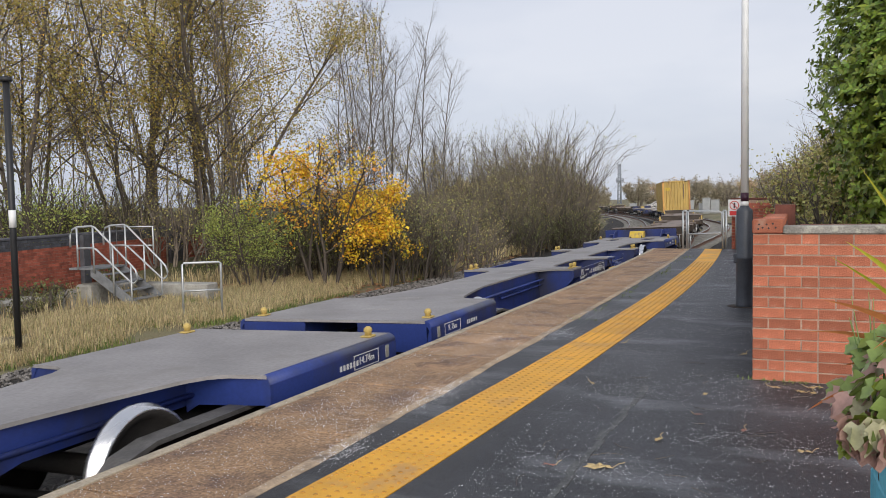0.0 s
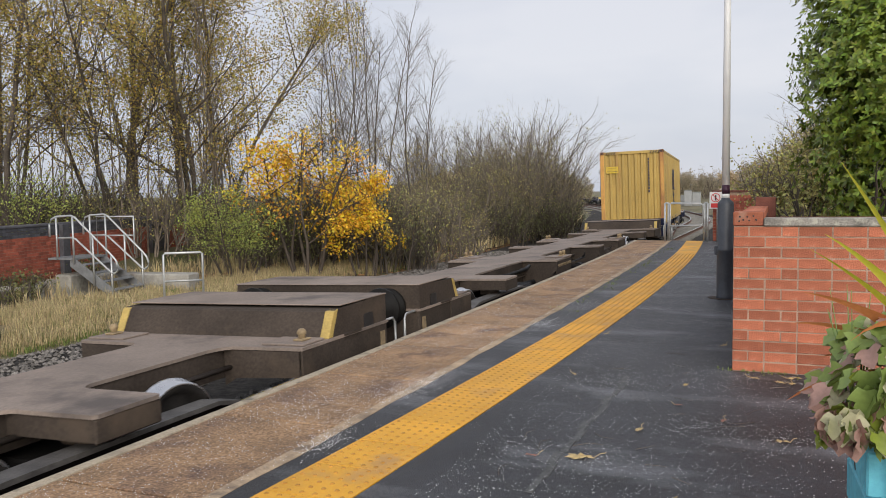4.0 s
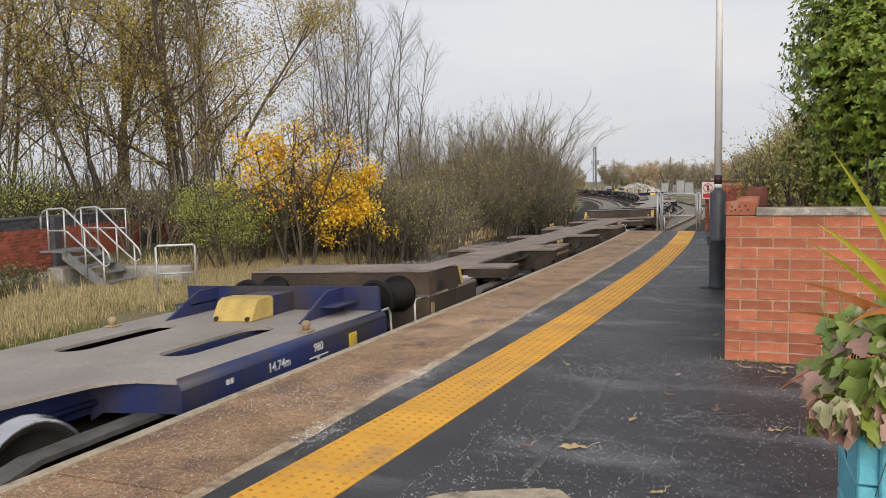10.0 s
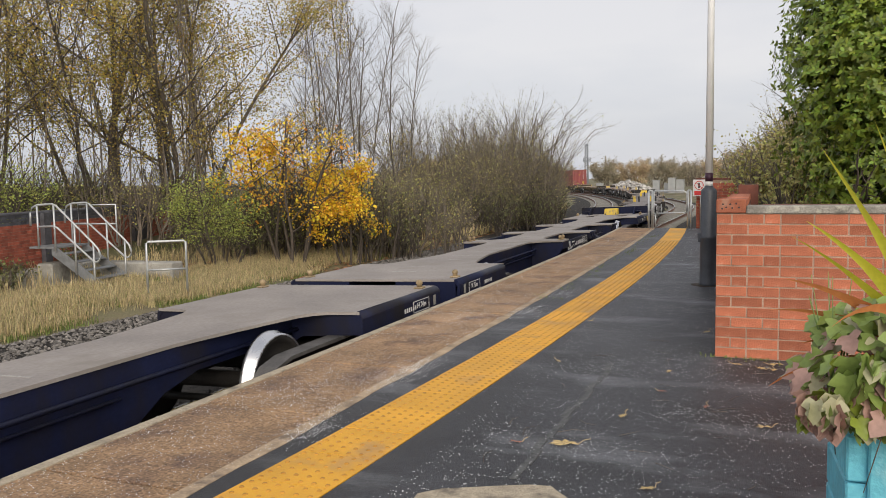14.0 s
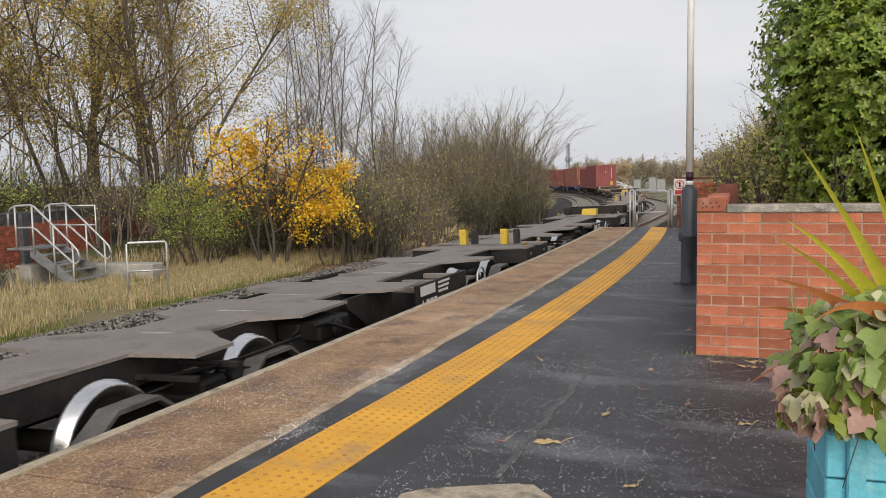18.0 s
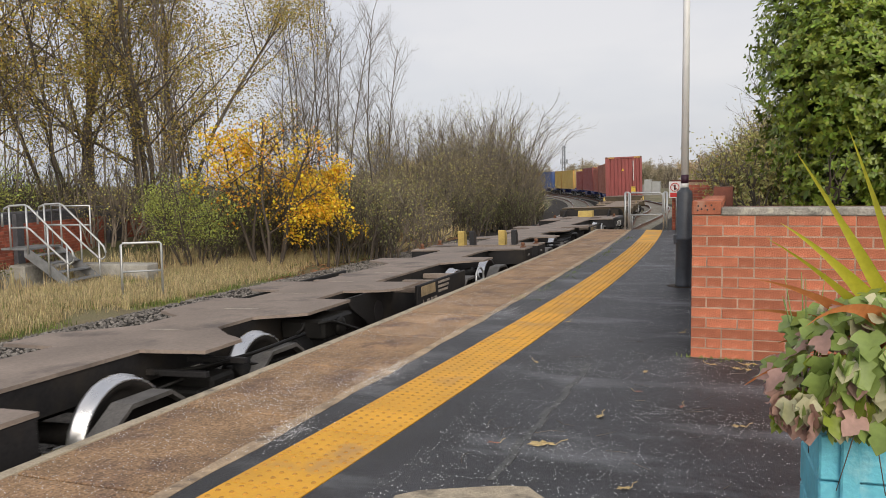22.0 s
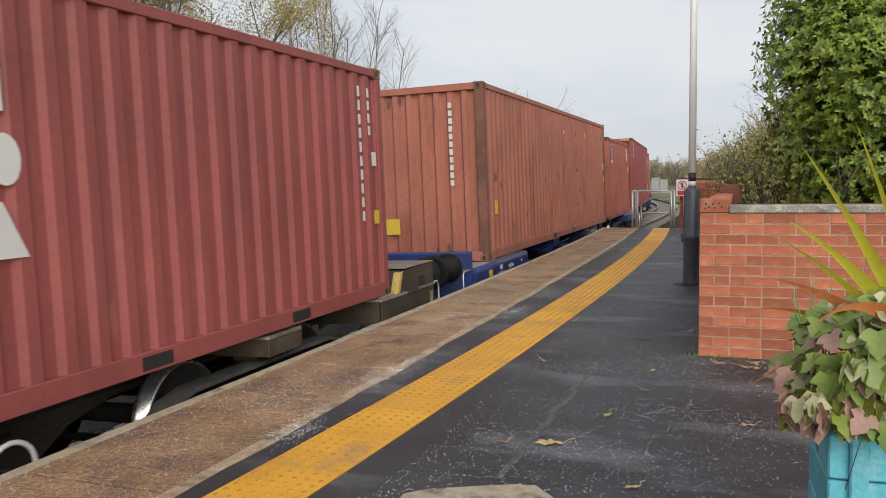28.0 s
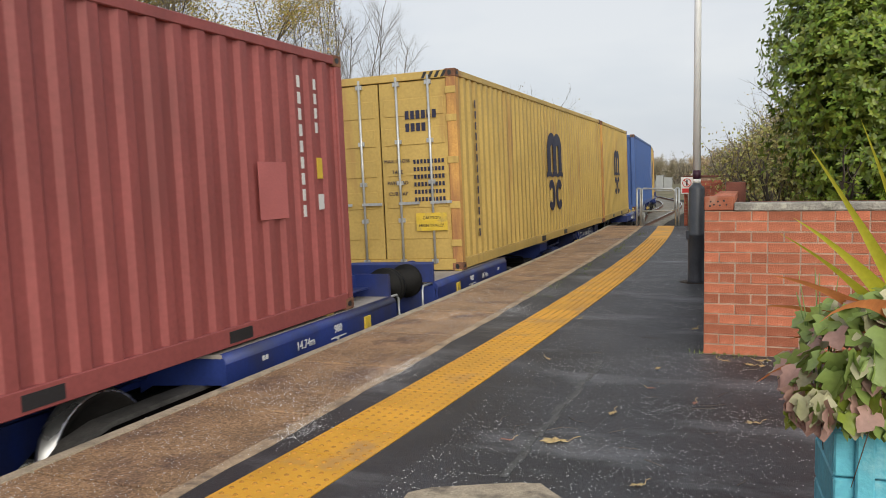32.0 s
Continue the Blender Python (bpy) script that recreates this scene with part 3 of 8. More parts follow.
fs += [tuple(range(n))[::-1], tuple(range((len(ys) - 1) * n, len(ys) * n))]
# mostly unseen faces in dark brick, to bounce less light under the train
raw("platform_body", vs, fs, M_BRICK_DARK, platform)


def strip(name, x0, x1, z, y0, y1, material, thick=0.02, step=0.6, parent=None, label=""):
    """A band of paving between two curves of x over y."""
    yy = list(np.arange(y0, y1, step)) + [y1]
    v, f = [], []
    for y in yy:
        a, b = x0(y), x1(y)
        v += [(a, y, z), (b, y, z), (b, y, z - thick), (a, y, z - thick)]
    for k in range(len(yy) - 1):
        o = 4 * k
        f += [(o, o + 1, o + 5, o + 4), (o + 1, o + 2, o + 6, o + 5), (o + 3, o, o + 4, o + 7)]
    f += [(0, 3, 2, 1), tuple(4 * (len(yy) - 1) + i for i in range(4))]
    return tagged(raw(name, v, f, material, parent or platform), label)


strip("asphalt_surface", lambda y: tac_x(y) + TAC + 0.004, lambda y: 9.0, 0.0, -4, PEND, M_ASPHALT, label="dark worn asphalt with salt stains")
strip("asphalt_strip", lambda y: slab_x(y) + 0.06, lambda y: tac_x(y) - 0.004, 0.0, -4, PEND, M_ASPHALT)
strip("mortar_band", lambda y: slab_x(y) + 0.003, lambda y: slab_x(y) + 0.088 + 0.014 * math.sin(y * 5.3) * math.sin(y * 2.1), 0.004, -4, PEND, M_BUFF, step=0.2)
strip("platform_nosing", lambda y: edge_x(y), lambda y: edge_x(y) + 0.078 + 0.008 * math.sin(y * 7) * math.sin(y * 2.3), 0.006, -4, PEND, M_NOSING, thick=0.14, step=0.2, label="worn pale concrete platform edge")
y = -3.58
joints = [y]
while y < PEND:
    y += 1.33
    joints.append(min(y, PEND))

# ---- wagons: every unit is built round its middle, y along the line, z from the rail ----
DECK = 1.01
WHEEL_R = 0.46
SPINE = 0.455  # half width of the deck between its outriggers


def wheelset(parent, y):
    bm = bmesh.new()
    for s in (-1, 1):
        prof = [(0.66 * s, 0.10), (0.69 * s, 0.485), (0.72 * s, 0.485), (0.735 * s, WHEEL_R + 0.004), (0.815 * s, WHEEL_R), (0.822 * s, WHEEL_R - 0.02), (0.80 * s, 0.385), (0.765 * s, 0.37), (0.775 * s, 0.14), (0.83 * s, 0.12), (0.84 * s, 0.08)]
        lathe(bm, prof, "x", sides=32)
    lathe(bm, [(-1.02, 0.065), (-0.6, 0.085), (0.6, 0.085), (1.02, 0.065)], "x", sides=12)
    ob = part("wheelset", bm, M_WHEELWEB, parent, "bright-rimmed steel wheels on an axle")
    ob.matrix_basis = pose(0, y, WHEEL_R)
    ob.data.materials.append(M_WHEEL)
    for p in ob.data.polygons:
        r = math.hypot(p.center[1], p.center[2])
        if r > 0.43 and abs(p.center[0]) > 0.64:
            p.material_index = 1
    return ob


def bogie(parent, y, humped=False):
    """Two wheelsets with pressed side frames, axle boxes, springs and brake gear."""
    for dy in (-0.93, 0.93):
        wheelset(parent, y + dy)
    for s in (-1, 1):
        top = [(-1.55, 0.46), (-1.50, 0.60), (-1.36, 0.70), (-1.1, 0.755), (-0.6, 0.76), (0.6, 0.76), (1.1, 0.755), (1.36, 0.70), (1.50, 0.60), (1.55, 0.46)]
        if humped:
            top = [(-1.55, 0.40), (-1.42, 0.62), (-1.15, 0.80), (-0.72, 0.80), (-0.45, 0.62), (0.45, 0.62), (0.72, 0.80), (1.15, 0.80), (1.42, 0.62), (1.55, 0.40)]
        bm = bmesh.new()
        for i in range(len(top) - 1):
            (a, p), (b, q) = top[i], top[i + 1]
            o = [(y + a, p), (y + b, q), (y + b, q - 0.035), (y + a, p - 0.035)]
            side_plate(bm, o, 0.88 * s, 1.07 * s)
        part("frame_flange", bm, M_FRAME, parent, "dusty grey top flange of the bogie frame, lightened to look lit")
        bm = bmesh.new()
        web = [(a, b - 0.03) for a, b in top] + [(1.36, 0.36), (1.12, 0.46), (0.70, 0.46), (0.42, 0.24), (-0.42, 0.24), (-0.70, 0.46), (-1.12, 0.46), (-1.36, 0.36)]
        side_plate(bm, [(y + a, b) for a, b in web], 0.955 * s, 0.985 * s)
        part("bogie_frame", bm, M_BOGIE, parent, "oily bogie side frame blackened for shade")
        for dy in (-0.93, 0.93):
            bm = bmesh.new()
            x0, x1 = sorted((0.90 * s, 1.09 * s))
            box(bm, x0, x1, y + dy - 0.15, y + dy + 0.15, 0.33, 0.60, 0.03)
            lathe(bm, [(1.09 * s, 0.11), (1.13 * s, 0.10), (1.14 * s, 0.05)], "x", (0, y + dy, 0.46), 14)
            part("axle_box", bm, M_BOGIE, parent)
            bm = bmesh.new()
            for k in (-0.24, 0.24):
                lathe(bm, [(0.34 + 0.03 * i, 0.07 if i % 2 else 0.052) for i in range(9)], "z", (1.0 * s, y + dy + k, 0), 10)
            tagged(part("springs", bm, M_FRAME, parent), kind="stuff")
        bm = bmesh.new()
        for dy in (-0.42, 0.42):
            tube(bm, [(0.80 * s, y + dy, 0.72), (0.80 * s, y + dy * 1.05, 0.40)], 0.03, 6)
            box(bm, min(0.73 * s, 0.83 * s), max(0.73 * s, 0.83 * s), y + dy - 0.05, y + dy + 0.05, 0.32, 0.56, 0.015)
        tagged(part("brake_rigging", bm, M_BOGIE, parent), kind="stuff")
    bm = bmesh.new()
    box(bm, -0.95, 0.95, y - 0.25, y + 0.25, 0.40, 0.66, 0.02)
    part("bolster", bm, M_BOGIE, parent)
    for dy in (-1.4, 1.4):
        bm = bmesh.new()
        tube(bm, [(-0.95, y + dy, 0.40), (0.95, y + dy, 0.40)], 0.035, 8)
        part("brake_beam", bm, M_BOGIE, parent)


def outline(keys):
    """A deck's outline from (y, half width) keys."""
    return [(w, y) for y, w in keys] + [(-w, y) for y, w in keys[::-1]]


def lobe(c, half, w, soft):
    """The keys of one outrigger about c: square ended, its roots rounded over soft metres."""
    up = [(c - half - soft, SPINE)]
    for i in range(1, 6):
        u = math.pi / 10 * i
        up.append((c - half - soft * (1 - math.sin(u)), SPINE + soft * 0.75 * (1 - math.cos(u))))
    up += [(c - half + 0.004, w - 0.03), (c - half + 0.03, w)]
    return up + [(2 * c - y, k) for y, k in up[::-1]]


def slot(x, y, a, b, sharp=False):
    """A long opening in a deck with rounded or slanting ends."""
    if sharp:
        return [(x - a, y - b), (x + a * 0.3, y - b * 0.75), (x + a, y - b * 0.3), (x + a, y + b * 0.8), (x + a * 0.6, y + b), (x - a * 0.5, y + b), (x - a, y + b * 0.7)]
    return [(x + a * math.cos(u), y + (b - a if math.sin(u) > 0 else a - b) + a * math.sin(u)) for u in (math.pi / 10 * (i + 0.5) for i in range(20))]


def pierced(bm, loop, holes, z0, z1):
    """A flat outline with thickness and with openings through it."""
    edges = []
    for o in [loop] + holes:
        vs = [bm.verts.new((x, y, z1)) for x, y in o]
        edges += [bm.edges.new((vs[i], vs[(i + 1) % len(vs)])) for i in range(len(vs))]
    top = [f for f in bmesh.ops.triangle_fill(bm, use_beauty=True, edges=edges, normal=(0, 0, 1))["geom"] if isinstance(f, bmesh.types.BMFace)]
    made_ = bmesh.ops.extrude_face_region(bm, geom=top)["geom"]
    bmesh.ops.translate(bm, vec=(0, 0, z0 - z1), verts=[v for v in made_ if isinstance(v, bmesh.types.BMVert)])


def spine(parent, y0, y1, ends, paint, depth=0.60, pipes=True):
    """The deep fish-bellied centre girder with flanges, stiffeners and pipes; ends: how far its shallow parts over the bogies reach."""
    z1, g = DECK - 0.032, SPINE - 0.035
    a, b = y0 + ends[0], y1 - ends[1]
    for s in (-1, 1):
        bm = bmesh.new()
        prof = [(y0, z1), (y1, z1), (y1, z1 - 0.26), (b + 1.0, z1 - 0.26), (b + 0.55, z1 - 0.36), (b + 0.2, z1 - depth + 0.06), (b, z1 - depth), (a, z1 - depth), (a - 0.2, z1 - depth + 0.06), (a - 0.55, z1 - 0.36), (a - 1.0, z1 - 0.26), (y0, z1 - 0.26)]
        side_plate(bm, prof, g * s, (g + 0.018) * s)
        x0, x1 = sorted(((g - 0.1) * s, (g + 0.10) * s))
        box(bm, x0, x1, a, b, z1 - depth - 0.022, z1 - depth - 0.002)
        part("side_girder", bm, paint, parent)
        if pipes:
            bm = bmesh.new()
            tube(bm, [((g + 0.10) * s, y0 + 1.2, z1 - 0.16), ((g + 0.10) * s, y1 - 1.2, z1 - 0.16)], 0.024, 6)
            tube(bm, [((g + 0.07) * s, a, z1 - 0.26), ((g + 0.07) * s, b, z1 - 0.26)], 0.016, 6)
            part("brake_pipe", bm, paint, parent)
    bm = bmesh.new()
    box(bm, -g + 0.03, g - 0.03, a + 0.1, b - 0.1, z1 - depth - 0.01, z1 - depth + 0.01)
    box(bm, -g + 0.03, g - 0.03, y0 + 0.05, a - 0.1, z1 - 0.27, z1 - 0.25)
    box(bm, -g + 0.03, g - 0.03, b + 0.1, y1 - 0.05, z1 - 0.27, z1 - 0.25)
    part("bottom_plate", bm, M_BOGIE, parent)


def scuffs(parent, y0, y1, material, seed, half=0.4):
    """Pale scraped strips across the top of a deck."""
    r = random.Random(seed)
    y = y0
    while y < y1:
        c, k, e = r.uniform(-0.12, 0.22), r.uniform(0.10, half * 0.62), r.uniform(0.012, 0.03)
        bm = bmesh.new()
        slab(bm, [(c - k, y - e), (c + k, y - e * 0.6), (c + k * 0.95, y + e), (c - k * 0.9, y + e * 0.7)], DECK, DECK + 0.003)
        part("scuff_mark", bm, material, parent)
        y += r.uniform(0.6, 1.4)


def buffer_end(parent, y, d, paint, dark):
    """Headstock, two buffers, screw coupling and hoses at the end y, which faces along d."""
    bm = bmesh.new()
    box(bm, -1.25, 1.25, min(y, y - 0.12 * d), max(y, y - 0.12 * d), DECK - 0.42, DECK - 0.04, 0.015)
    part("headstock", bm, paint, parent)
    for s in (-0.87, 0.87):
        bm = bmesh.new()
        lathe(bm, [(y, 0.22), (y + 0.05 * d, 0.22), (y + 0.05 * d, 0.165), (y + 0.40 * d, 0.16), (y + 0.40 * d, 0.13), (y + 0.60 * d, 0.13), (y + 0.60 * d, 0.235), (y + 0.64 * d, 0.24), (y + 0.67 * d, 0.21)], "y", (s, 0, DECK + 0.02), 20)
        part("buffer", bm, dark, parent, "dark round buffer")
    bm = bmesh.new()
    tube(bm, [(0, y, DECK - 0.1), (0, y + 0.3 * d, DECK - 0.14), (0, y + 0.62 * d, DECK - 0.22)], 0.05, 8)
    part("coupling", bm, M_BOGIE, parent)
    for s in (-0.35, 0.35):
        bm = bmesh.new()
        tube(bm, [(s, y, DECK - 0.3), (s, y + 0.2 * d, DECK - 0.32), (s, y + 0.42 * d, DECK - 0.62), (s * 0.6, y + 0.62 * d, DECK - 0.55)], 0.022, 6)
        part("brake_hose", bm, M_BLACK, parent)
    for s in (-1.2, 1.2):
        bm = bmesh.new()
        z = DECK - 0.02
        tube(bm, [(s, y, z), (s, y + 0.25 * d, z), (s, y + 0.3 * d, z - 0.05), (s, y + 0.3 * d, z - 0.36), (s, y + 0.25 * d, z - 0.41), (s, y, z - 0.41)], 0.014, 6)
        part("shunter_handle", bm, M_GALV, parent, "bent pale grab handle")


def spigot(parent, x, y, material, size=0.055, z=None):
    z = DECK if z is None else z
    bm = bmesh.new()
    box(bm, x - size, x + size, y - size * 1.3, y + size * 1.3, z, z + 0.02, 0.008)
    lathe(bm, [(z + 0.02, size * 0.62), (z + 0.05, size * 0.62), (z + 0.06, size * 0.8), (z + 0.085, size * 0.75), (z + 0.105, size * 0.4)], "z", (x, y, 0), 10)
    part("container_spigot", bm, material, parent, "small cast container spigot")


def sill(parent, y0, y1, paint, h=0.25, x=1.30, r=0.075, cut=0.0):
    """The rounded side skirt of a full-width deck end; cut: where a black plate paints the shade of a bow-shaped
    opening in it.
    """
    for s in (-1, 1):
        bm = bmesh.new()
        z1 = DECK - 0.001
        arc = [(x - r + r * math.sin(u), -r + r * math.cos(u)) for u in (math.pi / 12 * i for i in range(7))]
        prof = arc + [(x, -h + 0.02), (x - 0.02, -h), (x - 0.05, -h), (x - 0.05, -h + 0.03), (x - 0.03, -r - 0.03), (x - r, -0.03)]
        n = len(prof)
        a = [bm.verts.new((p * s, y0, z1 + q)) for p, q in prof]
        b = [bm.verts.new((p * s, y1, z1 + q)) for p, q in prof]
        bm.faces.new(a)
        bm.faces.new(b[::-1])
        for i in range(n):
            bm.faces.new((a[i], b[i], b[(i + 1) % n], a[(i + 1) % n])).smooth = i < 6
        part("side_sill", bm, paint, parent)
        if cut:
            bm = bmesh.new()
            side_plate(bm, [(cut - 0.3, DECK - h - 0.002), (cut + 0.3, DECK - h - 0.002), (cut + 0.24, DECK - h + 0.08), (cut + 0.12, DECK - h + 0.115), (cut - 0.12, DECK - h + 0.115), (cut - 0.24, DECK - h + 0.08)], (x - 0.01) * s, (x + 0.003) * s)
            part("sill_opening", bm, M_BLACK, parent)


def end_web(parent, y, d, paint, w=1.27, depth=0.24):
    """The upright plate that closes a wide deck end towards its waist, and the rib behind it."""
    for s in (-1, 1):
        bm = bmesh.new()
        o = [(SPINE, DECK - 0.034), (w, DECK - 0.034), (w, DECK - depth), (SPINE + 0.12, DECK - depth - 0.03), (SPINE, DECK - depth - 0.1)]
        lo = [bm.verts.new((p * s, y, q)) for p, q in o]
        hi = [bm.verts.new((p * s, y + 0.016 * d, q)) for p, q in o]
        bm.faces.new(lo)
        bm.faces.new(hi[::-1])
        for i in range(5):
            bm.faces.new((lo[i], hi[i], hi[(i + 1) % 5], lo[(i + 1) % 5]))
        part("end_web", bm, paint, parent)


def sill_text(parent, y, text, size=0.12, z=DECK - 0.15, x=1.302):
    words("lettering", text, size, M_LETTER, parent, pose(x, y, z, 90, 0, 90))


def tag_row(parent, y0, n, size, z, material=M_LETTER, x=1.304, gap=1.25):
    bm = bmesh.new()
    bars(bm, x, [y0 + i * size * gap * 0.62 for i in range(n)], z, size, size * 0.5)
    tagged(part("marking", bm, material, parent), kind="stuff")


def rect_frame(bm, x, y0, y1, z0, z1, t=0.012):
    """A painted rectangle's four sides on a face that looks along x."""
    for a, b, c, e in ((y0, y1, z1 - t, z1), (y0, y1, z0, z0 + t), (y0, y0 + t, z0 + t, z1 - t), (y1 - t, y1, z0 + t, z1 - t)):
        box(bm, x, x + 0.003, a, b, c, e)


def brake_gear(parent, y, paint, metal, r=0.16, long=0.45, x=0.86):
    """Air tank, valve, pipes and lever gear hung beside the girder."""
    bm = bmesh.new()
    lathe(bm, [(y - long - 0.05, r * 0.6), (y - long, r), (y + long, r), (y + long + 0.05, r * 0.6)], "y", (x, 0, 0.60), 20)
    tank = part("air_tank", bm, metal, parent, "cylindrical air brake tank")
    for k in (-0.6, 0.6):
        bm = bmesh.new()
        tube(bm, [(x + (r + 0.006) * math.cos(u), y + long * k, 0.60 + (r + 0.006) * math.sin(u)) for u in (math.pi / 8 * i for i in range(17))], 0.014, 6, cap=False)
        part("tank_strap", bm, metal, tank)
    bm = bmesh.new()
    tube(bm, [(0.56, y - 1.4, 0.80), (0.80, y - 1.1, 0.80), (0.98, y - 0.6, 0.82), (1.02, y + 0.3, 0.84)], 0.018, 6)
    tube(bm, [(0.66, y - 1.5, 0.70), (0.72, y - 0.6, 0.74), (1.0, y - 0.5, 0.70), (1.05, y + 0.25, 0.66)], 0.016, 6)
    tube(bm, [(1.0, y + 0.2, 0.86), (1.04, y + 0.24, 0.90), (1.04, y + 0.24, 0.96)], 0.02, 6)
    part("lever_gear", bm, metal, parent)
    for k in (-1.35, -0.8):
        bm = bmesh.new()
        box(bm, SPINE, 1.05, y + k - 0.03, y + k + 0.03, 0.78, 0.83, 0.006)
        part("cross_member", bm, paint, parent)
    bm = bmesh.new()
    box(bm, 0.60, 0.98, y - 1.2, y - 0.85, 0.46, 0.74, 0.03)
    lathe(bm, [(0.98, 0.09), (1.03, 0.085), (1.04, 0.04)], "x", (0, y - 1.02, 0.60), 12)
    part("brake_valve", bm, M_BOGIE, parent)


def outrigger(parent, c, half, w, paint, cap=None, pads=None, folded=None):
    """A boxed or gusseted arm on each side: two webs, a tip plate, and the castings it carries."""
    for s in (-1, 1):
        z1, w0 = DECK - 0.034, SPINE - 0.02
        o = [(w0, z1), (w - 0.03, z1), (w - 0.03, z1 - 0.17), (w - 0.22, z1 - 0.36), (w0 + 0.14, z1 - 0.52), (w0, z1 - 0.55)]
        for k in (-half + 0.035, half - 0.05):
            bm = bmesh.new()
            lo = [bm.verts.new((a * s, c + k, b)) for a, b in o]
            hi = [bm.verts.new((a * s, c + k + 0.015, b)) for a, b in o]
            bm.faces.new(lo)
            bm.faces.new(hi[::-1])
            for i in range(6):
                bm.faces.new((lo[i], hi[i], hi[(i + 1) % 6], lo[(i + 1) % 6]))
            part("arm_web", bm, paint, parent)
        bm = bmesh.new()
        x0, x1 = sorted(((w - 0.028) * s, (w - 0.006) * s))
        box(bm, x0, x1, c - half + 0.03, c + half - 0.03, z1 - (0.24 if cap else 0.15), z1 - 0.001, 0.004)
        if cap:
            x0, x1 = sorted(((w - 0.3) * s, (w - 0.03) * s))
            box(bm, x0, x1, c - half + 0.055, c + half - 0.055, z1 - 0.30, z1 - 0.26, 0.006)
        part("arm_tip", bm, paint, parent)
        for k in pads or ():
            spigot(parent, (w - 0.10) * s, c + k[0], k[1], 0.05)
        if folded:  # spigots swung down beside the arm, with the bar that carries them
            bm = bmesh.new()
            tube(bm, [((w + 0.01) * s, c - half + 0.05, DECK - 0.03), ((w + 0.01) * s, c + half + 0.1, DECK - 0.03)], 0.03, 8)
            part("hinge_bar", bm, paint, parent)
            for k in (-0.12, 0.16):
                bm = bmesh.new()
                x0, x1 = sorted(((w + 0.0) * s, (w + 0.07) * s))
                box(bm, x0, x1, c + k - 0.09, c + k + 0.09, DECK - 0.36, DECK - 0.22, 0.015)
                lathe(bm, [((w + 0.07) * s, 0.05), ((w + 0.12) * s, 0.045), ((w + 0.13) * s, 0.02)], "x", (0, c + k, DECK - 0.29), 10)
                part("folded_spigot", bm, folded, parent, "container spigot folded down beside the arm")
                bm = bmesh.new()
                tube(bm, [((w + 0.02) * s, c + k - 0.05, DECK - 0.04), ((w + 0.04) * s, c + k - 0.02, DECK - 0.24)], 0.018, 6)
                part("hinge_arm", bm, paint, parent)


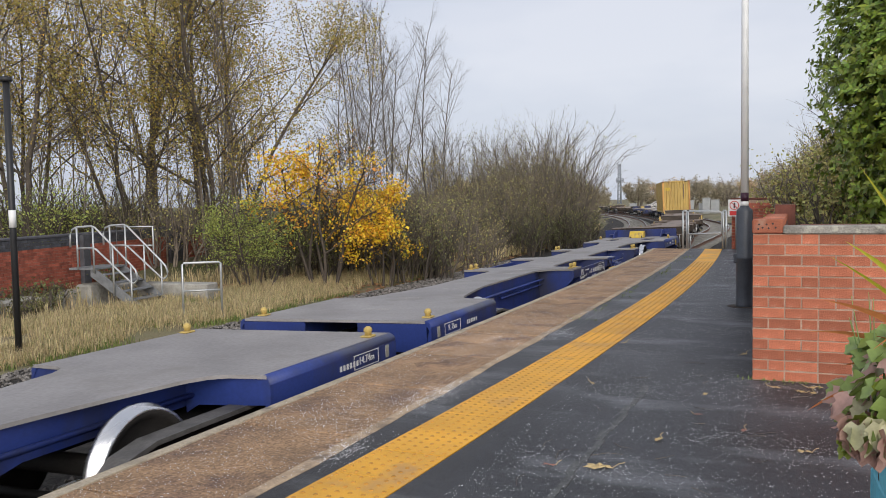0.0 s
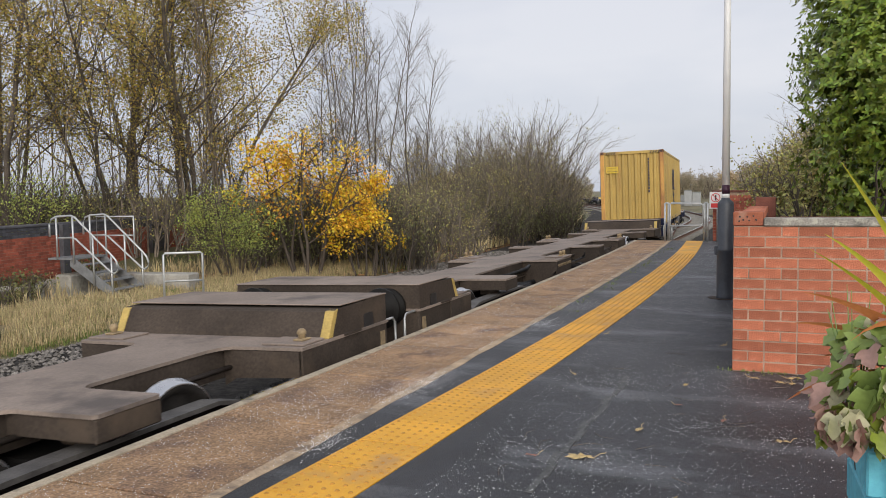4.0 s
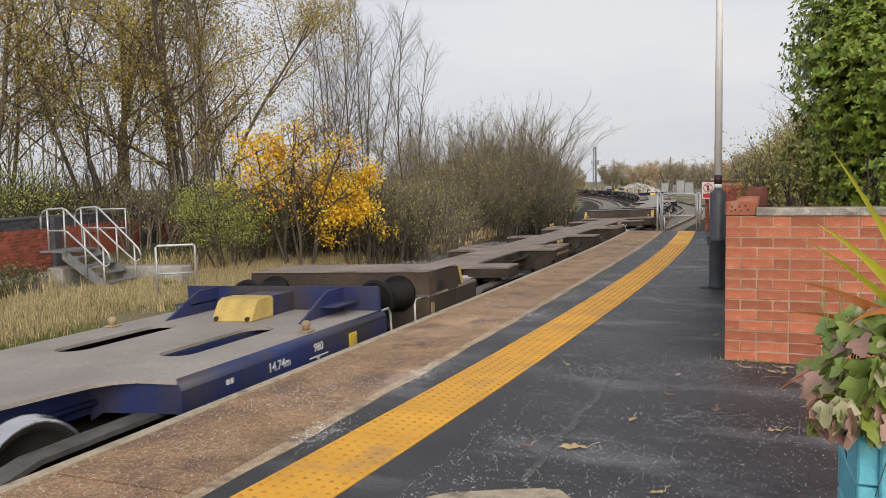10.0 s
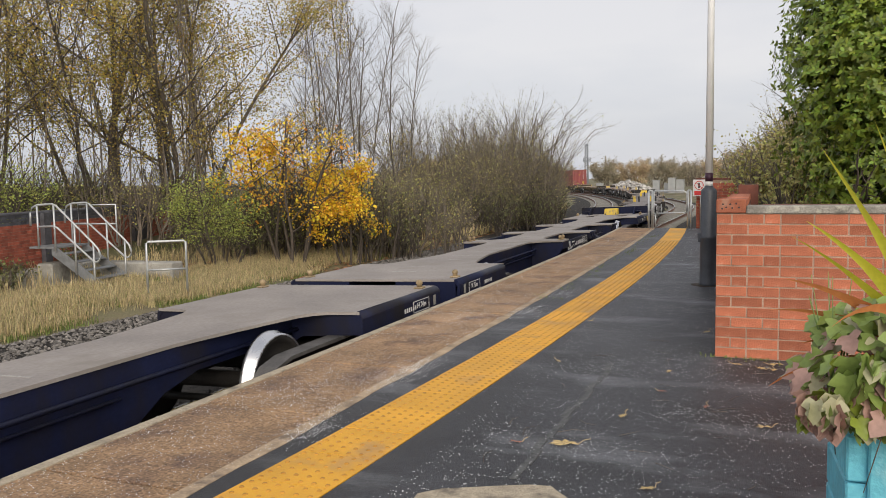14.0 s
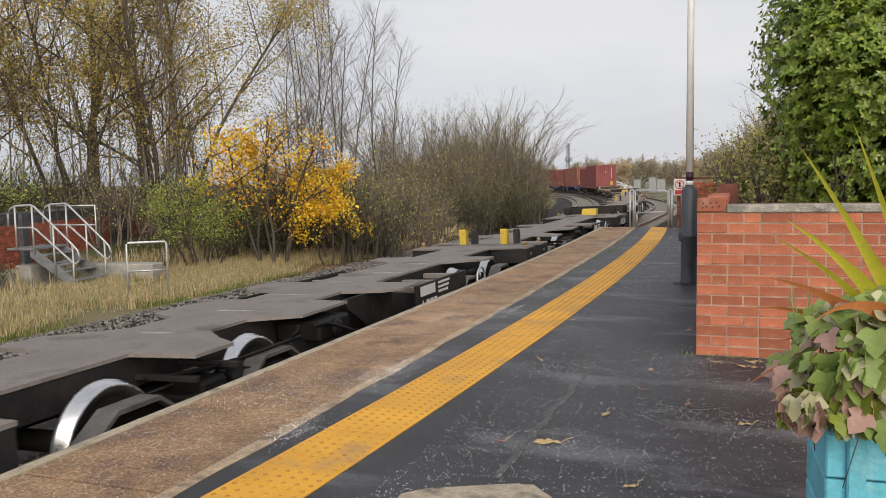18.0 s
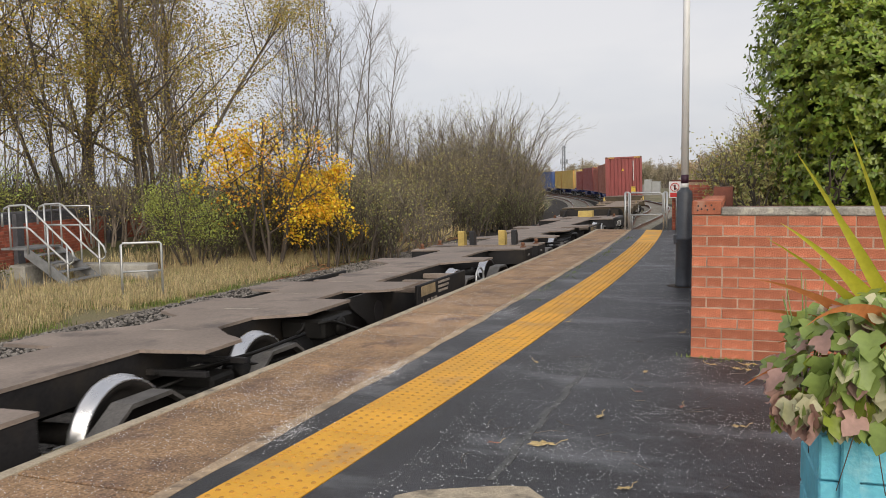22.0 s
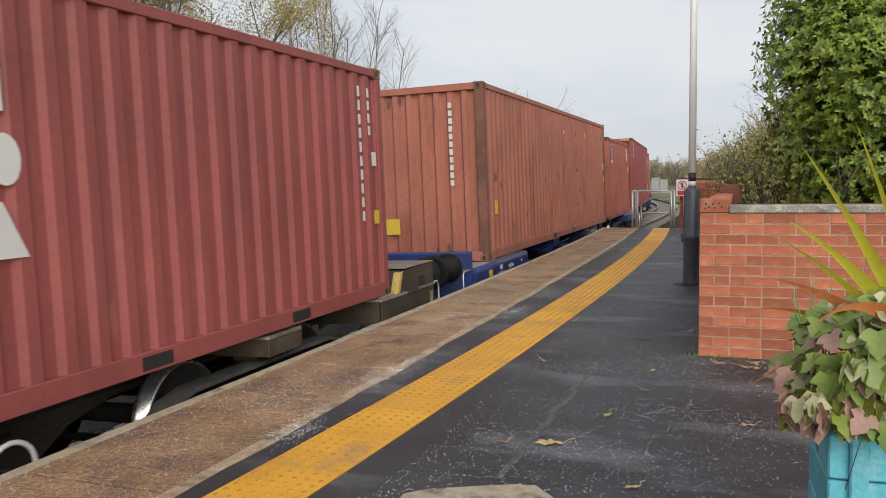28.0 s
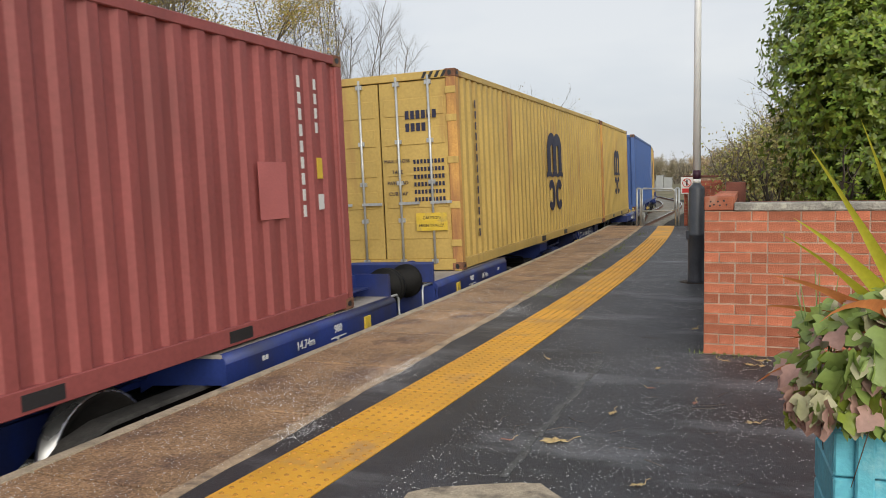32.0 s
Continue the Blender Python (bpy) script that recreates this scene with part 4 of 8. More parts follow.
def long_wagon(name, label, length, deck, paint, castings, flat_at, end_kind, letters="14.74m"):
    """A 60-foot container flat with curved cut-outs. flat_at: -1 or 1, the end that couples close; end_kind: 'box' or 'rail' at the other one."""
    w = thing(name, Matrix(), label, "container wagon", "wagons of the train")
    h, f = length / 2, flat_at
    # built from the flat end; y runs to the outer end
    Y = lambda d: f * (h - d)
    arms = (7.4, 10.45, 13.9)
    keys = [(0.0, 1.225), (2.15, 1.225), (2.17, 1.27), (2.2, 0.93), (2.28, 0.80), (2.45, 0.71), (2.8, 0.64), (3.2, 0.57), (3.6, 0.505), (4.0, SPINE)]
    for c in arms:
        keys += lobe(c, 0.33, 1.14, 0.42)
    e = length
    keys += [(e - 5.0, SPINE), (e - 4.6, 0.50), (e - 4.2, 0.57), (e - 3.8, 0.64), (e - 3.5, 0.71), (e - 3.36, 0.80), (e - 3.29, 0.93), (e - 3.27, 1.27), (e - 3.24, 1.225), (e, 1.225)]
    loop = outline(sorted((Y(d), k) for d, k in keys))
    holes = [slot(s, Y(e - 1.85), 0.17, 0.70) for s in (-0.57, 0.57)]
    bm = bmesh.new()
    pierced(bm, loop, holes, DECK - 0.03, DECK)
    part("deck", bm, deck, w, "flat steel deck dulled by dust")
    scuffs(w, -h + 1.0, h - 4.5, M_SCUFF, len(label) + int(length * 7))
    spine(w, -h + 0.1, h - 0.1, (4.6, 4.6), paint, 0.60)
    for a, b in ((0.0, 2.17), (e - 3.27, e)):
        y0, y1 = sorted((Y(a), Y(b)))
        sill(w, y0, y1, paint)
    end_web(w, Y(2.16), f, paint)
    end_web(w, Y(e - 3.26), -f, paint)
    bogie(w, Y(2.05))
    bogie(w, Y(e - 3.15))
    outrigger(w, Y(arms[0]), 0.33, 1.14, paint, pads=[(-0.14, castings), (0.14, castings)])
    outrigger(w, Y(arms[1]), 0.33, 1.14, paint, folded=castings)
    outrigger(w, Y(arms[2]), 0.33, 1.14, paint, pads=[(-0.14, castings), (0.14, castings)] if castings is M_OCHRE and paint is M_BLUE else None, folded=None if castings is M_OCHRE and paint is M_BLUE else castings)
    for s in (-1.14, 1.14):
        spigot(w, s, Y(0.28), castings)
        spigot(w, s, Y(e - 1.35), castings)
    bm = bmesh.new()
    y = Y(0)
    box(bm, -1.24, -0.36, min(y, y - 0.03 * f), max(y, y - 0.03 * f), DECK - 0.36, DECK - 0.036)
    box(bm, 0.36, 1.24, min(y, y - 0.03 * f), max(y, y - 0.03 * f), DECK - 0.36, DECK - 0.036)
    box(bm, -0.359, 0.359, min(y, y - 0.03 * f), max(y, y - 0.03 * f), DECK - 0.36, DECK - 0.18)
    part("end_plate", bm, paint, w)
    bm = bmesh.new()
    tube(bm, [(0, y - 0.4 * f, DECK - 0.3), (0, y + 0.4 * f, DECK - 0.3)], 0.14, 12)
    part("drawbar", bm, M_BOGIE, w)
    # the outer end: raised rail with curved gussets, buffers, and on some a yellow stop
    y, d = Y(e), -f
    buffer_end(w, y, d, paint, M_BOGIE)
    if end_kind == "box":
        bm = bmesh.new()
        o = [(y - 0.92 * d, DECK), (y - 0.52 * d, DECK), (y - 0.50 * d, DECK + 0.20), (y - 0.54 * d, DECK + 0.225), (y - 0.76 * d, DECK + 0.225), (y - 0.82 * d, DECK + 0.19), (y - 0.90 * d, DECK + 0.04)]
        side_plate(bm, o, -0.24, 0.24)
        bmesh.ops.bevel(bm, geom=list(bm.edges), offset=0.012, segments=1, affect="EDGES")
        stop = part("end_stop", bm, M_YELLOW if paint is M_BLUE or paint is M_BLUE_GRIMY else M_OCHRE, w, "yellow raised end stop")
        bm = bmesh.new()
        side_plate(bm, [(y - 0.50 * d, DECK), (y - 0.06 * d, DECK), (y - 0.06 * d, DECK + 0.21), (y - 0.50 * d, DECK + 0.21)], -0.2, 0.2)
        part("stop_back", bm, paint, stop)
        bm = bmesh.new()
        for x in (-0.19, 0.19):
            lathe(bm, [(y - 0.93 * d, 0.024), (y - 0.89 * d, 0.024)], "y", (x, 0, DECK + 0.03), 8)
        part("stop_bolt", bm, M_BLACK, stop)
    for s in (-1, 1):
        bm = bmesh.new()
        curve = [(y - 0.95 * d, DECK), (y - 0.02 * d, DECK), (y - 0.02 * d, DECK + 0.25), (y - 0.34 * d, DECK + 0.25), (y - 0.42 * d, DECK + 0.235), (y - 0.60 * d, DECK + 0.16), (y - 0.80 * d, DECK + 0.06)]
        side_plate(bm, curve, 0.80 * s, 0.825 * s)
        part("gusset", bm, paint, w)
        bm = bmesh.new()
        x0, x1 = sorted((0.80 * s, 1.02 * s))
        box(bm, x0, x1, min(y - 0.55 * d, y - 0.1 * d), max(y - 0.55 * d, y - 0.1 * d), DECK + 0.10, DECK + 0.115)
        part("gusset_shelf", bm, paint, w)
    bm = bmesh.new()
    side_plate(bm, [(y, DECK - 0.03), (y, DECK + 0.23), (y - 0.03 * d, DECK + 0.26), (y - 0.05 * d, DECK + 0.26), (y - 0.05 * d, DECK - 0.03)], -1.24, 1.24)
    part("end_rail", bm, paint, w)
    # gear under the middle, and the panel with its lettering
    brake_gear(w, Y(12.25), paint, paint, 0.17, 0.42)
    bm = bmesh.new()
    yv = Y(e - 5.9)
    box(bm, 0.50, 1.0, yv - 0.35, yv + 0.35, 0.68, 0.72, 0.01)
    box(bm, 0.56, 0.95, yv - 0.3, yv + 0.28, 0.44, 0.68, 0.03)
    tube(bm, [(0.52, yv - 0.3, 0.86), (0.7, yv - 0.36, 0.84), (0.98, yv - 0.38, 0.80), (1.0, yv - 0.36, 0.68)], 0.016, 6)
    part("brake_valve", bm, M_BOGIE, w, "oily brake valve on a bracket")
    p0, p1 = sorted((Y(7.78), Y(10.1)))
    z1 = DECK - 0.05
    bm = bmesh.new()
    box(bm, 1.06, 1.085, p0, p1, z1 - 0.50, z1, 0.006)
    panel = part("marking_panel", bm, paint, w, "painted panel with white lettering")
    bm = bmesh.new()
    box(bm, -1.085, -1.06, p0, p1, z1 - 0.50, z1, 0.006)
    part("marking_panel", bm, paint, w)
    X = 1.0855
    words("lettering", "FEA-G", 0.17, M_LETTER, panel, pose(X, p1 - 0.33, z1 - 0.13, 90, 0, 90))
    words("lettering", "Sgnss", 0.13, M_LETTER, panel, pose(X, p1 - 0.93, z1 - 0.255, 90, 0, 90))
    bm = bmesh.new()
    rect_frame(bm, X, p1 - 0.62, p1 - 0.04, z1 - 0.24, z1 - 0.03)
    bars(bm, X, [p0 + 0.98 + 0.065 * i for i in (0, 1, 3, 4)] + [p0 + 1.32 + 0.05 * i for i in (0, 1, 2, 3, 5, 6, 7, 9)], z1 - 0.12, 0.09, 0.034)
    bars(bm, X, [p0 + 1.08 + 0.055 * i for i in (0, 1, 3, 4, 5, 6)], z1 - 0.255, 0.09, 0.038)
    for k, n in ((0.40, 5), (0.36, 7), (0.43, 4)):
        bars(bm, X, [p0 + 0.86 + 0.05 * i for i in range(n)], z1 - k, 0.025, 0.03)
    rect_frame(bm, X, p0 + 0.80, p0 + 1.22, z1 - 0.46, z1 - 0.34, 0.008)
    tube(bm, [(X, p0 + 1.45 + 0.05 * math.cos(u), z1 - 0.36 + 0.05 * math.sin(u)) for u in (math.pi / 6 * i for i in range(13))], 0.006, 4, cap=False)
    tube(bm, [(X, p0 + 0.62 + 0.14 * math.cos(u), z1 - 0.22 + 0.08 * math.sin(u)) for u in (math.pi / 8 * i for i in range(1, 8))], 0.006, 4)
    tagged(part("marking", bm, M_LETTER, panel), kind="stuff")
    bm = bmesh.new()
    tube(bm, [(1.12, p0 + 0.58 + 0.21 * math.cos(u), z1 - 0.44 + 0.21 * math.sin(u)) for u in (math.pi * i / 12 for i in range(25))], 0.017, 6, cap=False)
    tube(bm, [(1.12, p0 + 0.38, z1 - 0.44), (1.12, p0 + 0.78, z1 - 0.44)], 0.012, 6)
    part("handbrake_wheel", bm, M_LETTER, w, "white handbrake wheel")
    for t, yy, zz in (("OFF", p0 + 0.38, z1 - 0.19), ("ON", p0 + 0.86, z1 - 0.14), ("HANDBRAKE", p0 + 0.62, z1 - 0.07)):
        words("lettering", t, 0.05 if len(t) > 3 else 0.075, M_LETTER, panel, pose(X, yy, zz, 90, 0, 90))
    bm = bmesh.new()
    side_plate(bm, [(p0 + 0.03, z1 - 0.21), (p0 + 0.29, z1 - 0.21), (p0 + 0.29, z1 - 0.03), (p0 + 0.03, z1 - 0.03)], X, X + 0.004)
    plate = part("marking_plate", bm, M_LETTER, panel)
    bm = bmesh.new()
    side_plate(bm, [(p0 + 0.06, z1 - 0.18), (p0 + 0.12, z1 - 0.18), (p0 + 0.26, z1 - 0.06), (p0 + 0.18, z1 - 0.10)], X + 0.004, X + 0.006)
    bars(bm, X + 0.002, [p0 + 0.17 + 0.03 * i for i in range(4)], z1 - 0.16, 0.02, 0.02)
    part("plate_print", bm, M_BLACK, plate)
    for k in (-1, 1):  # lettering on the rounded skirts
        y = k * h
        flat = k == f
        if flat:
            sill_text(w, y - k * 0.62, "R 75m" if k < 0 else letters, 0.10)
            bm = bmesh.new()
            rect_frame(bm, 1.301, y - k * 0.62 - 0.24, y - k * 0.62 + 0.24, DECK - 0.22, DECK - 0.085, 0.008)
            bars(bm, 1.301, [y - k * 1.1 + 0.06 * i for i in range(6)], DECK - 0.16, 0.05, 0.03)
            tagged(part("marking", bm, M_LETTER, w), kind="stuff")
            bm = bmesh.new()
            box(bm, 1.301, 1.306, y - k * 0.2 - 0.035, y - k * 0.2 + 0.035, DECK - 0.21, DECK - 0.09)
            part("casting_plate", bm, M_CONCRETE, w)
        else:
            sill_text(w, y - k * 2.05, letters, 0.11)
            sill_text(w, y - k * 1.42, "980", 0.11, DECK - 0.12)
            bm = bmesh.new()
            box(bm, 1.301, 1.304, y - k * 1.42 - 0.16, y - k * 1.42 + 0.16, DECK - 0.205, DECK - 0.192)
            side_plate(bm, [(y - k * 1.42 - 0.1, DECK - 0.19), (y - k * 1.42, DECK - 0.235), (y - k * 1.42 + 0.02, DECK - 0.19)], 1.301, 1.304)
            bars(bm, 1.301, [y - k * 2.75 + 0.05 * i for i in range(2)], DECK - 0.13, 0.04, 0.035)
            tagged(part("marking", bm, M_LETTER, w), kind="stuff")
            bm = bmesh.new()
            box(bm, 1.301, 1.318, y - k * 0.78 - 0.07, y - k * 0.78 + 0.07, DECK - 0.27, DECK - 0.10, 0.004)
            part("yellow_plate", bm, M_YELLOW, w)
    return w


def block_wagon(name, label, length, deck, paint, castings, panel=False):
    """An older flat with a raised box end at both ends, square arms with open grilles and wide bolsters over the bogies."""
    w = thing(name, Matrix(), label, "container wagon", "wagons of the train")
    h, e = length / 2, length
    Y = lambda d: d - h
    arms = ((7.5, 0.62), (11.35, 0.34), (e - 7.5, 0.62))
    half = [(0.0, 1.27), (1.68, 1.27), (1.70, 1.25), (1.72, 0.56), (1.80, 0.49), (1.95, SPINE)] + [(d, k) for d, k in lobe(3.68, 0.30, 1.23, 0.16)]
    keys = list(half)
    for c, k in arms:
        keys += lobe(c, k, 1.14, 0.14)
    keys += [(e - d, k) for d, k in half[::-1]]
    holes = []
    for c in (7.15, 11.35, e - 7.85):  # grilles let into the arms
        holes += [[(s * 0.88 - 0.17, Y(c) + k - 0.05), (s * 0.88 + 0.17, Y(c) + k - 0.05), (s * 0.88 + 0.17, Y(c) + k + 0.05), (s * 0.88 - 0.17, Y(c) + k + 0.05)] for s in (-1, 1) for k in (-0.15, 0.0, 0.15)]
    bm = bmesh.new()
    pierced(bm, outline([(Y(d), k) for d, k in keys]), holes, DECK - 0.028, DECK)
    part("deck", bm, deck, w, "flat steel deck dulled by brake dust")
    scuffs(w, -h + 4.5, h - 4.2, M_SCUFF_WARM, int(length * 10) + len(label), 0.42)
    spine(w, -h + 0.1, h - 0.1, (5.9, 5.9), paint, 0.62)
    for c, k in arms:
        outrigger(w, Y(c), k, 1.14, paint, cap=True)
    for c in (3.68, e - 3.68):
        bm = bmesh.new()
        for s in (-1, 1):
            x0, x1 = sorted((1.20 * s, 1.225 * s))
            box(bm, x0, x1, Y(c) - 0.29, Y(c) + 0.29, DECK - 0.19, DECK - 0.03, 0.01)
            for k in (-0.28, 0.265):
                x0, x1 = sorted((SPINE * s, 1.20 * s))
                box(bm, x0, x1, Y(c) + k, Y(c) + k + 0.014, DECK - 0.18, DECK - 0.03)
            x0, x1 = sorted((0.72 * s, 0.98 * s))
            box(bm, x0, x1, Y(c) - 0.12, Y(c) + 0.12, DECK - 0.27, DECK - 0.15, 0.02)
        part("bolster_arm", bm, paint, w)
        bogie(w, Y(c))
    # raised pads with paired spigots
    for c in (7.83, e - 7.2):
        for s in (-1, 1):
            bm = bmesh.new()
            x0, x1 = sorted((0.72 * s, 1.15 * s))
            box(bm, x0, x1, Y(c) - 0.30, Y(c) + 0.30, DECK + 0.001, DECK + 0.022, 0.006)
            part("spigot_pad", bm, deck, w)
            for k in (-0.16, 0.12):
                spigot(w, 1.02 * s, Y(c) + k, castings, 0.048, DECK + 0.022)
    for end in (-1, 1):
        y, d = end * h, end
        buffer_end(w, y, d, paint, M_BOGIE)
        bm = bmesh.new()
        o = [(y - 1.22 * d, DECK), (y - 1.10 * d, DECK + 0.23), (y - 1.06 * d, DECK + 0.25), (y - 0.25 * d, DECK + 0.27), (y - 0.02 * d, DECK + 0.27), (y - 0.02 * d, DECK - 0.36), (y - 0.95 * d, DECK - 0.36), (y - 0.95 * d, DECK)]
        side_plate(bm, o, -1.255, 1.255)
        block = part("end_block", bm, paint, w, "raised box-shaped wagon end")
        bm = bmesh.new()
        box(bm, -1.258, 1.258, min(y, y - 0.98 * d), max(y, y - 0.98 * d), DECK + 0.272, DECK + 0.284, 0.004)
        part("block_lid", bm, deck, block)
        for s in (-1, 1):
            bm = bmesh.new()
            side_plate(bm, [(y - 1.225 * d, DECK + 0.004), (y - 1.105 * d, DECK + 0.236), (y - 1.03 * d, DECK + 0.252), (y - 1.15 * d, DECK + 0.004)], 1.17 * s, 1.262 * s)
            part("warning_stripe", bm, M_OCHRE, block)
            # a black plate paints the shade inside the lifting hole
            bm = bmesh.new()
            side_plate(bm, [(y - (0.42 + 0.1 * a) * d, DECK + 0.06 + 0.075 * b) for a, b in ((-1, -0.7), (-0.7, -1), (0.7, -1), (1, -0.7), (1, 0.7), (0.7, 1), (-0.7, 1), (-1, 0.7))], 1.257 * s, 1.261 * s)
            part("lifting_hole", bm, M_BLACK, block)
            bm = bmesh.new()
            x0, x1 = sorted((1.256 * s, 1.285 * s))
            box(bm, x0, x1, min(y - 0.95 * d, y - 0.62 * d), max(y - 0.95 * d, y - 0.62 * d), DECK - 0.015, DECK + 0.005)
            part("side_lip", bm, paint, block)
            bm = bmesh.new()
            x0, x1 = sorted((1.256 * s, 1.262 * s))
            box(bm, x0, x1, y - 0.12 * d - 0.05, y - 0.12 * d + 0.05, DECK - 0.28, DECK - 0.10)
            part("end_label", bm, M_SPIGOT, block)
            bm = bmesh.new()
            x0, x1 = sorted((1.245 * s, 1.268 * s))
            box(bm, x0, x1, min(y - 1.69 * d, y - 0.96 * d), max(y - 1.69 * d, y - 0.96 * d), DECK - 0.26, DECK - 0.03, 0.006)
            part("end_skirt", bm, paint, w)
            bm = bmesh.new()
            x0, x1 = sorted((0.8 * s, 1.24 * s))
            box(bm, x0, x1, min(y - 1.62 * d, y - 1.26 * d), max(y - 1.62 * d, y - 1.26 * d), DECK + 0.001, DECK + 0.02, 0.005)
            part("spigot_pad", bm, deck, w)
            spigot(w, 1.1 * s, y - 1.42 * d, castings, 0.055, DECK + 0.02)
        end_web(w, y - 1.69 * d, -d, paint, 1.24, 0.26)
    # gear between the arms
    brake_gear(w, Y(12.95), paint, paint, 0.24, 0.62, 0.78)
    brake_gear(w, Y(9.6), paint, M_BOGIE, 0.13, 0.3, 0.95)
    bm = bmesh.new()
    tube(bm, [(1.12, Y(e - 6.55) + 0.17 * math.cos(u), 0.70 + 0.17 * math.sin(u)) for u in (math.pi * i / 10 for i in range(21))], 0.017, 6, cap=False)
    part("handbrake_wheel", bm, M_LETTER, w, "white handbrake wheel")
    bm = bmesh.new()
    tube(bm, [(0.45, Y(e - 6.55), 0.70), (1.12, Y(e - 6.55), 0.70)], 0.02, 6)
    part("brake_spindle", bm, M_BOGIE, w)
    bm = bmesh.new()
    tube(bm, [(0.52, Y(5.0), 0.86), (0.60, Y(5.5), 0.86), (0.70, Y(6.2), 0.90), (0.64, Y(6.7), 0.92)], 0.035, 8)
    tube(bm, [(0.5, Y(4.4), 0.66), (0.72, Y(5.4), 0.66), (0.74, Y(6.6), 0.62)], 0.05, 8)
    box(bm, 0.50, 0.95, Y(5.35), Y(5.85), 0.42, 0.70, 0.04)
    part("slack_adjuster", bm, M_BOGIE, w)
    g = SPINE - 0.012
    if panel:
        bm = bmesh.new()
        side_plate(bm, [(Y(5.2), 0.60), (Y(6.75), 0.60), (Y(6.75), 0.955), (Y(5.2), 0.955)], g, g + 0.006)
        yp = part("yellow_panel", bm, M_OCHRE_BRIGHT, w, "grimy yellow lettered panel")
        words("lettering", "FEAS", 0.17, M_BLACK, yp, pose(g + 0.007, Y(6.3), 0.85, 90, 0, 90))
    else:
        words("lettering", "FEAS", 0.17, M_DECK_BROWN, w, pose(g + 0.001, Y(13.6), 0.74, 90, 0, 90))
        words("lettering", "MINIMUM CURVE 75 METRES", 0.085, M_SPIGOT, w, pose(1.136, Y(7.55), DECK - 0.12, 90, 0, 90))
    return w


